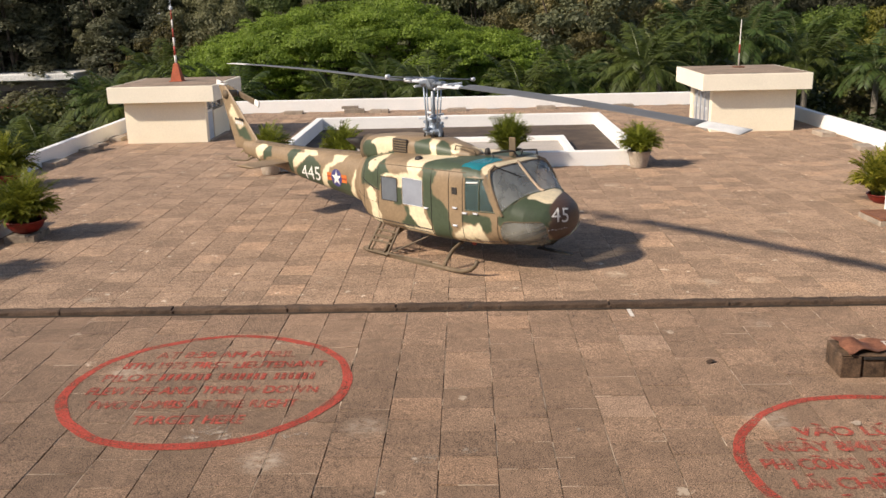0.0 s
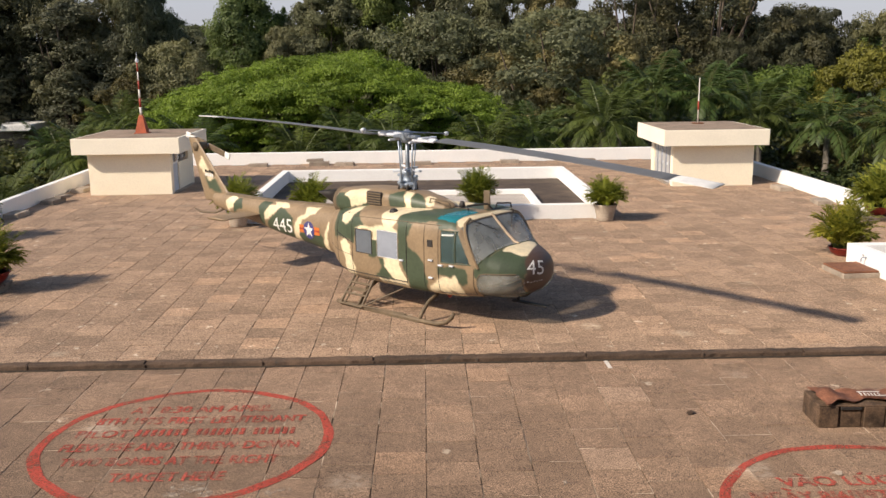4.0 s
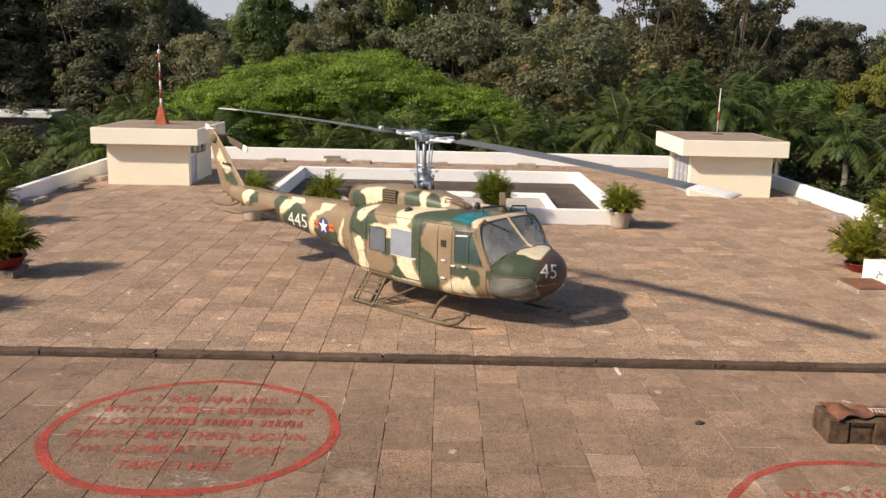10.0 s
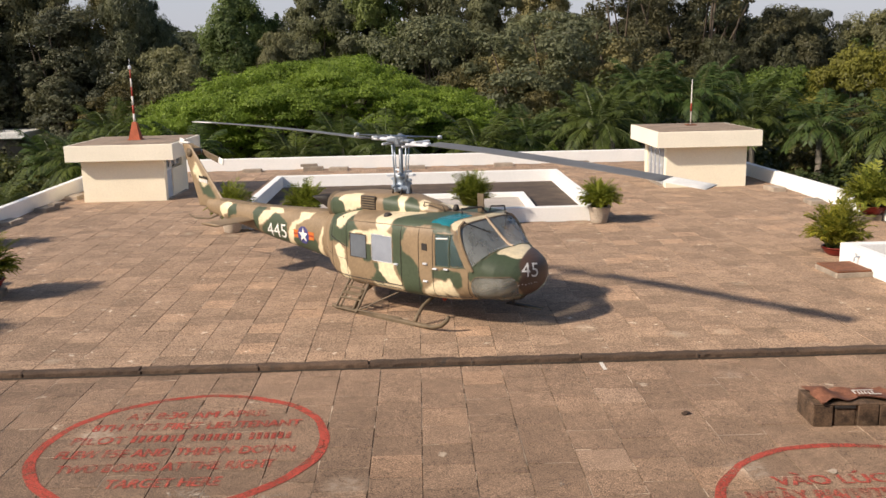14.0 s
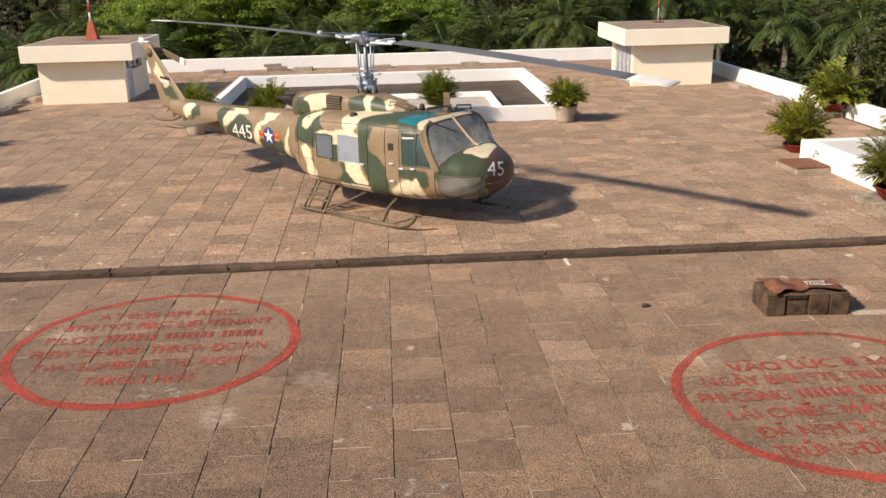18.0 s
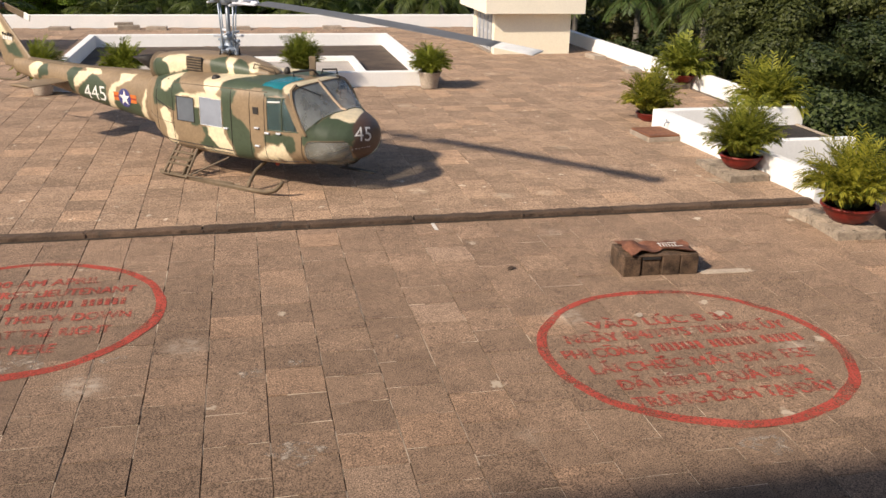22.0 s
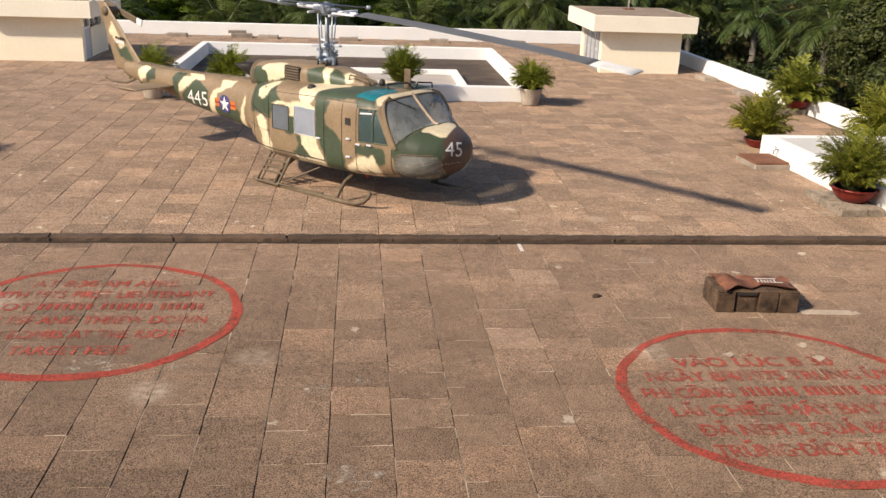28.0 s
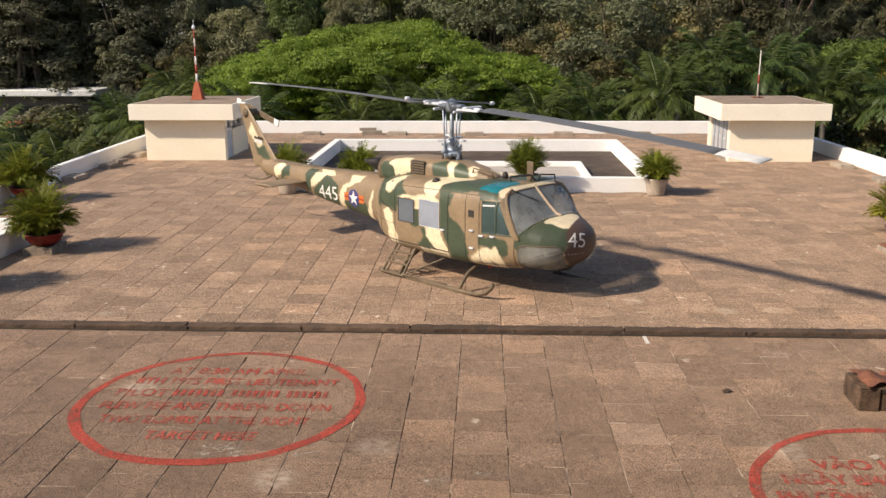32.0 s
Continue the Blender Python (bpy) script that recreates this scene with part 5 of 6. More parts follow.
for k in range(5):
    a = 1.2 * k + 0.4
    part("control_arm", Shape().box(-0.03, 0.34, -0.03, 0.03, 2.98 + 0.05 * (k % 3), 3.03 + 0.05 * (k % 3), 0.01, Euler((0, 0, a)).to_matrix().to_4x4()), pale_metal, heli)
    part("control_link", Shape().tube([(0.24 * math.cos(a), 0.24 * math.sin(a), 2.46), (0.2 * math.cos(a + 0.3), 0.2 * math.sin(a + 0.3), 2.72)], 0.022, 6), dark_metal, heli)
rotor = part("rotor_hub", Shape().box(-0.36, 0.36, -0.11, 0.11, 3.74, 3.83, 0.03).turned([(0.12, 3.66), (0.15, 3.72), (0.15, 3.85), (0.08, 3.92), (0.04, 3.95)], 16), dark_steel, heli, "grey steel rotor hub")
part("stabiliser_bar", Shape().tube([(0, -1.4, 4.03), (0, 1.4, 3.76)], 0.014, 8), dark_steel, rotor, smooth=True)
for sgn in (-1, 1):
    part("weight", Shape().turned([(0.02, -0.06), (0.047, -0.04), (0.047, 0.04), (0.02, 0.06)], 12, Matrix.Translation((0, sgn * 1.38, 3.895 - sgn * 0.135)) @ Euler((radians(90), 0, 0)).to_matrix().to_4x4()), pale_metal, rotor, smooth=True)
    part("bar_frame", Shape().tube([(sgn * 0.14, -0.45, 3.94), (sgn * 0.14, 0.45, 3.85)], 0.02, 6), steel, rotor)
TURN = 0.5


def blade_z(r, front):
    return (3.77 - 0.039 * r if front else 3.77 + 0.066 * r) - 0.0048 * r * r * (0.95 if front else 0.88)


for front in (True, False):
    m = Euler((0, 0, radians(TURN if front else 180 + TURN))).to_matrix().to_4x4()
    part("grip", Shape().box(0.25, 0.90, -0.06, 0.06, blade_z(0.6, front) - 0.036, blade_z(0.6, front) + 0.036, 0.025, m).box(0.35, 1.0, -0.24, -0.19, blade_z(0.85, front) - 0.025, blade_z(0.85, front) + 0.025, 0.012, m).box(0.30, 0.36, -0.30, 0.26, blade_z(0.3, front) - 0.10, blade_z(0.3, front) - 0.05, 0.012, m).box(0.62, 0.70, -0.26, 0.24, blade_z(0.66, front) + 0.03, blade_z(0.66, front) + 0.07, 0.012, m), pale_metal, rotor, "pale blade grip")
    for name, r0, r1, material in (("main_blade", 0.85, 6.55, blade_paint), ("blade_tip", 6.55, 7.40, white_paint)):
        rr = stations(r0, r1, 0.2)
        s = Shape().loft([[(r, 0.16 + 0.265 * math.cos(a) * -1, blade_z(r, front) + 0.022 * math.sin(a) * (0.7 - 0.3 * math.cos(a)) - 0.06 * 0.265 * math.cos(a)) for a in (2 * math.pi * k / 16 for k in range(16))] for r in rr], m)
        part(name, s, material, rotor, "grey rotor blade" if name == "main_blade" else "white blade tip", True)

# posts, doors and small fittings laid on the skin
def on_skin(origin, way, lift=0.01):
    hit = hull_tree.ray_cast(Vector(origin), Vector(way))
    return hit[0] + hit[1] * lift * (1 if hit[1].dot(Vector(way)) < 0 else -1) if hit[0] else None


def skin_line(name, pts, r, material, n=12, parent=heli, lift=0.004):
    """A bar that follows the skin under a line of (station, height) on both sides."""
    for sgn in (-1, 1):
        row = []
        for (ax, az), (bx, bz) in zip(pts, pts[1:]):
            for k in range(n + 1):
                u = k / n
                q = on_skin((ax + (bx - ax) * u, sgn * 3, az + (bz - az) * u), (0, -sgn, 0), lift)
                if q:
                    row.append(q)
        if len(row) > 2:
            part(name, Shape().tube(row, r, 6), material, parent)


skin_line("door_post", ((2.89, 1.30), (2.42, 2.24)), 0.034, skin_tan)
skin_line("door_seam", ((1.08, 0.66), (1.08, 2.12)), 0.007, dark_metal)
skin_line("door_seam", ((1.58, 0.66), (1.58, 2.08)), 0.006, dark_metal)
skin_line("door_seam", ((1.96, 0.66), (1.96, 2.08)), 0.006, dark_metal)
skin_line("door_seam", ((1.96, 0.68), (2.78, 0.72), (2.80, 1.28)), 0.006, dark_metal)
skin_line("door_rail", ((-1.35, 1.62), (-0.62, 1.46)), 0.010, dark_metal)
skin_line("door_rail", ((0.80, 2.10), (2.0, 2.12)), 0.009, olive_tube)
skin_line("window_seal", ((-0.49, 1.26), (0.02, 1.26), (0.02, 1.79), (-0.49, 1.79), (-0.49, 1.26)), 0.009, dark_metal)
skin_line("window_seal", ((0.20, 1.25), (0.81, 1.25), (0.81, 1.84), (0.20, 1.84), (0.20, 1.25)), 0.006, pale_metal)
skin_line("window_frame", ((2.02, 1.35), (2.74, 1.36)), 0.012, skin_green)
skin_line("window_frame", ((2.02, 2.02), (2.44, 2.03)), 0.012, skin_green)
skin_line("window_frame", ((2.02, 1.35), (2.02, 2.02)), 0.012, skin_tan)
skin_line("window_frame", ((2.385, 1.36), (2.385, 2.02)), 0.014, skin_green)
skin_line("window_slide", ((2.06, 1.93), (2.34, 1.95)), 0.020, white_paint)
skin_line("panel_seam", ((-1.30, 0.66), (-1.30, 2.02)), 0.005, dark_metal)
skin_line("panel_seam", ((-0.62, 0.62), (-0.62, 2.10)), 0.005, dark_metal)
skin_line("panel_seam", ((-1.9, 1.20), (-0.62, 1.16)), 0.004, dark_metal)
skin_line("drip_rail", ((-0.60, 2.06), (0.80, 2.10)), 0.008, olive_tube)
skin_line("door_track", ((-1.30, 0.78), (1.06, 0.78)), 0.010, dark_metal)
skin_line("sill_seam", ((-0.9, 0.70), (1.0, 0.70)), 0.005, dark_metal)
row = [on_skin((x, 0, 4), (0, 0, -1), 0.0) for x in stations(2.44, 3.16, 0.05)]
part("centre_post", Shape().tube(row, 0.036, 8), post_tan, heli)
for sgn in (-1, 1):
    row = []
    for y, x in ((0.04, 3.14), (0.3, 3.12), (0.55, 3.09), (0.75, 3.05)):
        row.append(on_skin((x, y * sgn, 4), (0, 0, -1), 0.0))
    for z, x in ((1.56, 3.02), (1.45, 2.94), (1.38, 2.88)):
        row.append(on_skin((x, 3 * sgn, z), (0, -sgn, 0), 0.0))
    part("windscreen_sill", Shape().tube([q for q in row if q], 0.014, 6), skin_green, heli)
    row = [on_skin((2.48, y * sgn, 4), (0, 0, -1), 0.0) for y in stations(0.04, 0.95, 0.1)]
    part("windscreen_header", Shape().tube([q for q in row if q], 0.016, 6), skin_tan, heli)
    row = [on_skin((2.45 + 0.3 * u, sgn * (0.75 - 0.5 * u), 4), (0, 0, -1), 0.02) for u in stations(0, 1, 0.2)]
    part("wiper", Shape().tube([q for q in row if q], 0.009, 6), dark_metal, heli)
    row = [on_skin((x, sgn * 3, z), (0, -sgn, 0), 0.004) for x, z in ((2.85, 0.68), (2.86, 1.08), (2.92, 1.175), (3.02, 1.20), (3.16, 1.205), (3.30, 1.205), (3.45, 1.21), (3.58, 1.21))]
    part("chin_frame", Shape().tube([q for q in row if q], 0.013, 6), olive_tube, heli)
for x, z in ((0.93, 1.25), (2.02, 1.28), (2.30, 1.30), (1.76, 0.98), (1.76, 1.36)):
    q = on_skin((x, -3, z), (0, 1, 0), 0.0)
    part("door_handle", Shape().box(q.x - 0.06, q.x + 0.06, q.y - 0.035, q.y + 0.01, q.z - 0.018, q.z + 0.018, 0.006), pale_metal, heli, "small pale latch")
for x, z, w in ((1.74, 1.72, 0.075),):
    q = on_skin((x, -3, z), (0, 1, 0), 0.0)
    part("inspection_box", Shape().box(q.x - w, q.x + w, q.y - 0.012, q.y + 0.03, q.z - w, q.z + w, 0.008), dark_metal, heli, "dark square vent")
part("roof_rail", Shape().tube([(0.95, -0.32, 2.40), (1.0, -0.34, 2.50), (1.55, -0.38, 2.47), (1.62, -0.36, 2.34)], 0.014, 6), olive_tube, heli, smooth=True)
part("roof_beacon", Shape().turned([(0.07, 2.30), (0.07, 2.36), (0.05, 2.42), (0.01, 2.44)], 12, Matrix.Translation((1.62, 0.0, 0.02))), dark_metal, heli, smooth=True)
part("antenna", Shape().box(2.1, 2.28, 0.14, 0.17, 2.28, 2.72, 0.012), olive_tube, heli, "flat blade antenna")
part("roof_handle", Shape().tube([(2.0, -0.25, 2.32), (2.0, -0.28, 2.42), (2.25, 0.1, 2.44), (2.3, 0.2, 2.32)], 0.022, 6).tube([(2.2, 0.45, 2.3), (2.2, 0.5, 2.40), (2.35, 0.8, 2.38), (2.35, 0.82, 2.28)], 0.02, 6), dark_metal, heli)
part("wire_guard", Shape().box(2.95, 3.85, 0.02, 0.16, 0.395, 0.43, 0.012).box(3.05, 3.12, 0.07, 0.11, 0.42, 0.66, 0.01), dark_metal, heli, "dark flat guard under the nose")
part("roof_lamp", Shape().turned([(0.10, 0.0), (0.10, 0.03), (0.07, 0.075), (0.01, 0.09)], 14, Matrix.Translation((0.42, -0.92, 2.205))), dark_metal, heli, smooth=True)
for k in range(7):
    q = on_skin((3.9, -0.52 + 0.075 * k, 1.02 + 0.012 * (k % 2)), (-1, 0.0, 0), 0.002)
    if q:
        part("bolt", Shape().turned([(0.010, -0.004), (0.010, 0.004), (0.005, 0.007)], 8, Matrix.Translation(q) @ Euler((0, radians(90), 0)).to_matrix().to_4x4()), pale_metal, heli)
part("landing_light", Shape().turned([(0.09, 0.0), (0.1, 0.03), (0.06, 0.07), (0.01, 0.08)], 14, Matrix.Translation((1.9, -0.3, 0.56)) @ Euler((math.pi, 0, 0)).to_matrix().to_4x4()), pale_metal, heli, smooth=True)
part("belly_lamp", Shape().turned([(0.05, 0.0), (0.05, 0.05), (0.02, 0.08)], 12, Matrix.Translation((2.0, -0.9, 0.6)) @ Euler((math.pi, 0, 0)).to_matrix().to_4x4()), mast_red, heli, "small red lamp")
# cockpit
for y in (-0.55, 0.55):
    st = part("pilot_seat", Shape().box(1.55, 2.05, y - 0.26, y + 0.26, 0.85, 1.0, 0.04).box(1.48, 1.6, y - 0.26, y + 0.26, 0.95, 1.75, 0.04, Matrix.Translation((0, 0, 0))), seat_mat, heli, "dark padded pilot seat")
part("instrument_panel", Shape().box(2.62, 2.8, -0.75, 0.75, 1.05, 1.5, 0.04), dark_metal, heli)
part("cabin_floor", Shape().box(-0.6, 2.6, -0.95, 0.95, 0.68, 0.74), olive_tube, heli)
part("cabin_bulkhead", Shape().box(1.2, 1.24, -1.1, 1.1, 0.72, 2.15).box(-0.9, -0.86, -1.05, 1.05, 0.72, 2.1), olive_tube, heli)

# markings on the skin
boom_full = Shape().loft([hoop(x, BOOM, 48) for x in stations(-7.5, -2.15, 0.1)])
boom_tree = BVHTree.FromPolygons([Vector(p) for p in boom_full.v], boom_full.f)


def marking(name, flat, tree, m, material, lift, label=""):
    """Lays a flat shape onto the skin: m carries it outside, its own -z is the way in."""
    s, way = Shape(), (m.to_3x3() @ Vector((0, 0, -1))).normalized()
    for p in flat.v:
        q = m @ Vector(p)
        hit = tree.ray_cast(q, way)
        s.v.append(tuple(hit[0] - way * lift if hit[0] else q - way * -1.0))
    s.f = flat.f
    part(name, s, material, heli, label)


side_m = Matrix.Translation((0, -2, 0)) @ Euler((radians(90), 0, 0)).to_matrix().to_4x4()
marking("number", lettering("445", 0.38, 0.86, 4), boom_tree, side_m @ pose(-4.62, 1.13, 0, 0, 0, 2), white_paint, 0.008, "white painted number 445")
fan = lambda r, n, x, y, z=0: Shape().put([(x, y, z)] + [(x + r * math.cos(2 * math.pi * k / n), y + r * math.sin(2 * math.pi * k / n), z) for k in range(n)], [(0, k + 1, (k + 1) % n + 1) for k in range(n)])
marking("orange_bar", Shape().put([(-3.44, 1.24, 0), (-3.02, 1.24, 0), (-3.02, 1.44, 0), (-3.44, 1.44, 0), (-2.6, 1.24, 0), (-2.6, 1.44, 0)], [(0, 1, 2, 3), (1, 4, 5, 2)]), boom_tree, side_m, orange_paint, 0.008, "orange marking bar")
marking("red_stripe", Shape().put([(-3.44, 1.32, 0), (-2.6, 1.32, 0), (-2.6, 1.36, 0), (-3.44, 1.36, 0)], [(0, 1, 2, 3)]), boom_tree, side_m, mast_red, 0.010)
marking("blue_disc", fan(0.225, 32, -3.03, 1.33), boom_tree, side_m, blue_paint, 0.012, "dark blue marking disc")
star = Shape().put([(-3.03, 1.33, 0)] + [(-3.03 + (0.2 if k % 2 == 0 else 0.08) * math.sin(math.pi * k / 5), 1.33 + (0.2 if k % 2 == 0 else 0.08) * math.cos(math.pi * k / 5), 0) for k in range(10)], [(0, k + 1, (k + 1) % 10 + 1) for k in range(10)])
marking("white_star", star, boom_tree, side_m, white_paint, 0.017, "white five-pointed star")
nose_m = Matrix.Translation(Vector((3.56, -0.36, 1.33)) + Vector((0.80, -0.55, 0.22)) * 1.2) @ Vector((0.80, -0.55, 0.22)).to_track_quat("Z", "Y").to_matrix().to_4x4()
marking("nose_number", lettering("45", 0.31, 0.42, 4), hull_tree, nose_m @ pose(-0.01, -0.17, 0, 0, 0, -4), white_paint, 0.008, "white painted number 45")
for k in range(4):
    part("fin_bar", Shape().box(-7.86 + 0.1 * k, -7.79 + 0.1 * k, -0.078, -0.070, 2.31 - 0.008 * k, 2.40 - 0.008 * k), white_paint, heli, "small white unreadable mark")
    part("fin_bar", Shape().box(-7.87 + 0.1 * k, -7.80 + 0.1 * k, -0.078, -0.070, 2.42 - 0.008 * k, 2.49 - 0.02 * (k % 2)), dark_metal, heli, "small dark unreadable mark")

# ---- potted palms ----
def frond(s, r, base, out, length, rise, droop, pairs, leaf, width, fold=0.5, stem=0.012, stems=None):
    """A feather leaf: a bowed midrib with leaflets on both sides."""
    out = Vector(out).normalized()
    side = out.cross(Vector((0, 0, 1))).normalized()
    pts = []
    for k in range(9):
        u = k / 8
        pts.append(Vector(base) + out * length * u * (1 - 0.12 * u) + Vector((0, 0, rise * u - droop * u * u)))
    if stems is not None:
        stems.tube(pts, [stem * (1 - 0.8 * k / 8) for k in range(9)], 4, caps=False)
    for k in range(pairs):
        u = 0.22 + 0.78 * (k + 0.5) / pairs
        i = min(7, int(u * 8))
        p = pts[i].lerp(pts[i + 1], u * 8 - i)
        d = (pts[i + 1] - pts[i]).normalized()
        up = side.cross(d)
        size = leaf * (0.45 + 0.55 * math.sin(math.pi * min(1, u * 0.9 + 0.08))) * r.uniform(0.85, 1.15)
        for sg in (-1, 1):
            way = (side * sg + d * r.uniform(0.5, 0.9) + up * r.uniform(0.0, fold) - Vector((0, 0, 0.42))).normalized()
            wide = way.cross(up).normalized() * width
            tip = p + way * size - Vector((0, 0, 0.18 * size))
            mid = p + way * size * 0.45
            s.put([p, mid + wide, tip, mid - wide], [(0, 1, 2, 3)])


def feather_palm(seed, height, spread, count=60, pairs=19, width=0.0125, leaf=0.27):
    """A dense tuft of arching feather leaves: upright ones in the middle, short bowed ones hanging over the rim."""
    r, leaves, stems = random.Random(seed), Shape(), Shape()
    up = Vector((0, 0, 1))
    count = int(count * 1.9)
    for k in range(count):
        a = 2.4 * k + r.uniform(-0.45, 0.45)
        u = (k + 0.5) / count
        out = Vector((math.cos(a), math.sin(a), 0))
        side = out.cross(up)
        reach = height * (1.0 - 0.42 * u) * r.uniform(0.66, 1.12)
        tilt, bend = 0.04 + 0.60 * u * spread + r.uniform(-0.10, 0.12), 0.35 + 1.25 * u * spread + r.uniform(-0.2, 0.4)
        p = Vector((0.24 * math.cos(a) * u ** 0.5, 0.24 * math.sin(a) * u ** 0.5, 0.0))
        pts = [p]
        for j in range(10):
            th = tilt + bend * ((j + 0.5) / 10) ** 1.7
            p = p + (out * math.sin(th) + up * math.cos(th)) * reach / 10
            pts.append(p)
        stems.tube(pts[::2], [0.008 * (1 - 0.8 * j / 5) for j in range(6)], 4, caps=False)
        twist = r.uniform(-0.5, 0.5)
        for j in range(pairs):
            q = 0.14 + 0.86 * (j + 0.5) / pairs
            i = min(9, int(q * 10))
            p = pts[i].lerp(pts[i + 1], q * 10 - i)
            d = (pts[i + 1] - pts[i]).normalized()
            nrm = side.cross(d)
            if nrm.z < 0:
                nrm = -nrm
            size = leaf * (0.55 + 0.45 * math.sin(math.pi * min(1, 0.12 + q * 0.86))) * r.uniform(0.8, 1.2)
            for sg in (-1, 1):
                way = (side * sg * 0.75 + d * r.uniform(0.85, 1.25) + nrm * (0.25 + twist * sg + r.uniform(-0.15, 0.2))).normalized()
                wide = way.cross(nrm).normalized() * width * r.uniform(0.8, 1.25)
                sag = up * size * r.uniform(0.15, 0.5)
                low, mid = p + way * size * 0.3 - sag * 0.05, p + way * size * 0.68 - sag * 0.4
                leaves.put([p, low + wide, mid + wide * 0.8, p + way * size - sag, mid - wide * 0.8, low - wide], [(0, 1, 2, 3, 4, 5)])
    return leaves, stems


BOWL = ((0.26, 0.0), (0.30, 0.03), (0.40, 0.11), (0.47, 0.21), (0.50, 0.29), (0.545, 0.305), (0.545, 0.345), (0.49, 0.345), (0.47, 0.29))
CONE = ((0.25, 0.0), (0.27, 0.03), (0.30, 0.2), (0.34, 0.42), (0.38, 0.50), (0.39, 0.55), (0.35, 0.55), (0.33, 0.48))


def potted(label, profile, pot_material, plant, m, scale=1.0, top=0.29, leaf=None):
    t = thing("potted_palm", label, "potted plant", m, "potted palms")
    part("pot", Shape().turned([(r * scale, z * scale) for r, z in profile], 28), pot_material, t, "", True)
    part("soil", Shape().disc(0, 0, top * scale, profile[-1][0] * scale, 20), soil, t)
    leaves, stems = plant
    part("stem", stems, stem_green, t, m=Matrix.Translation((0, 0, top * scale)))
    part("foliage", leaves, leaf or leaf_pot, t, "arching green leaves", m=Matrix.Translation((0, 0, top * scale)))
    return t


RED = "bushy green palm in a red clay bowl on a concrete slab"
potted(RED, BOWL, terracotta, feather_palm(1, 1.45, 0.74, 92), pose(11.26, 2.35, 0.17), 0.95)
potted(RED, BOWL, terracotta, feather_palm(2, 1.45, 0.90, 100), pose(11.3, -1.7, 0.17, 0, 0, 60), 1.0)
potted("leafy green palm in a red clay pot beside the white wall", BOWL, terracotta, feather_palm(3, 1.40, 0.76, 60, 15, 0.020, 0.30), pose(11.66, 8.3, 0.0), 0.74)
potted("tall broad-leaved palm in a red clay bowl near the parapet", BOWL, terracotta, feather_palm(4, 1.55, 1.1, 44, 13, 0.032, 0.40), pose(15.3, 13.6, 0.17), 0.9)
potted("tall broad-leaved palm with yellowing leaves behind the white wall", BOWL, terracotta, feather_palm(5, 1.80, 1.0, 44, 13, 0.032, 0.42), pose(15.35, 8.1, 0.0), 0.8)
potted(RED, BOWL, terracotta, feather_palm(6, 1.35, 0.95, 92), pose(-10.78, 5.95, 0.17, 0, 0, 30), 0.95, 0.29, leaf_pot_green)
potted(RED, BOWL, terracotta, feather_palm(8, 1.2, 0.9, 76), pose(-11.2, 2.35, 0.17, 0, 0, 200), 0.95, 0.29, leaf_pot_green)
potted("tall bushy palm in an orange red bowl near the parapet", BOWL, terracotta, feather_palm(9, 1.45, 1.1, 66, 16, 0.020, 0.32), pose(-14.6, 12.6, 0.17), 0.95, 0.29, leaf_pot_green)
PALE = "green palm in a pale stoneware pot by the white roof light"
potted(PALE, CONE, pale_pot, feather_palm(11, 1.02, 0.85, 72), pose(6.2, 14.3, 0.0), 1.05, 0.5, leaf_pot_green)
potted(PALE, CONE, pale_pot, feather_palm(12, 1.30, 0.55, 84), pose(1.82, 14.3, 0.0, 0, 0, 40), 1.25, 0.5, leaf_pot_green)
potted(PALE, CONE, pale_pot, feather_palm(13, 1.15, 0.75, 64), pose(-3.8, 14.3, 0.0, 0, 0, 80), 1.15, 0.5, leaf_pot_green)
potted(PALE, CONE, pale_pot, feather_palm(14, 1.25, 0.85, 70), pose(-6.3, 14.3, 0.0, 0, 0, 120), 1.05, 0.5, leaf_pot_green)

# ---- trees in the park below ----
LEAF_RNG = np.random.default_rng(11)


def lobe(s, centre, size, count, leaf, flat=0.8, lean=0.24, under=-0.55):
    """A leafy bough: leaves laid over a lumpy ball like shingles, thin beneath, with some inside."""
    g = LEAF_RNG
    a, q = g.uniform(0, 2 * math.pi, count), g.uniform(under, 1, count)
    d = np.sqrt(1 - q * q)
    n = np.stack([d * np.cos(a), d * np.sin(a), q], 1)
    f = g.normal(0, 1, (4, 3))
    f /= np.linalg.norm(f, axis=1)[:, None]
    ph = g.uniform(0, 6.28, 4)
    lump = 1 + 0.20 * np.sin(4.2 * n @ f[0] + ph[0]) + 0.14 * np.sin(7.5 * n @ f[1] + ph[1]) + 0.10 * np.sin(12 * n @ f[2] + ph[2])
    depth = 1 - 0.45 * g.random(count) ** 3
    p = np.array(centre) + n * np.array([1, 1, flat]) * (size * lump * depth)[:, None]
    n = n + 0.9 * (lump - 1)[:, None] * g.normal(0, 1, (count, 3)) + g.normal(0, lean, (count, 3)) + np.array([0, 0, 0.12])
    n /= np.linalg.norm(n, axis=1)[:, None]
    u = np.cross(n, g.normal(0, 1, (count, 3)))
    u /= np.linalg.norm(u, axis=1)[:, None]
    v = np.cross(n, u)
    w, h = (leaf * g.uniform(0.3, 0.6, count))[:, None], (leaf * g.uniform(0.4, 0.8, count))[:, None]
    k = len(s.v)
    s.v += np.stack([p - v * h, p + u * w + n * leaf * 0.08, p + v * h, p - u * w + n * leaf * 0.08], 1).reshape(-1, 3).tolist()
    s.f += (np.arange(4 * count).reshape(-1, 4) + k).tolist()


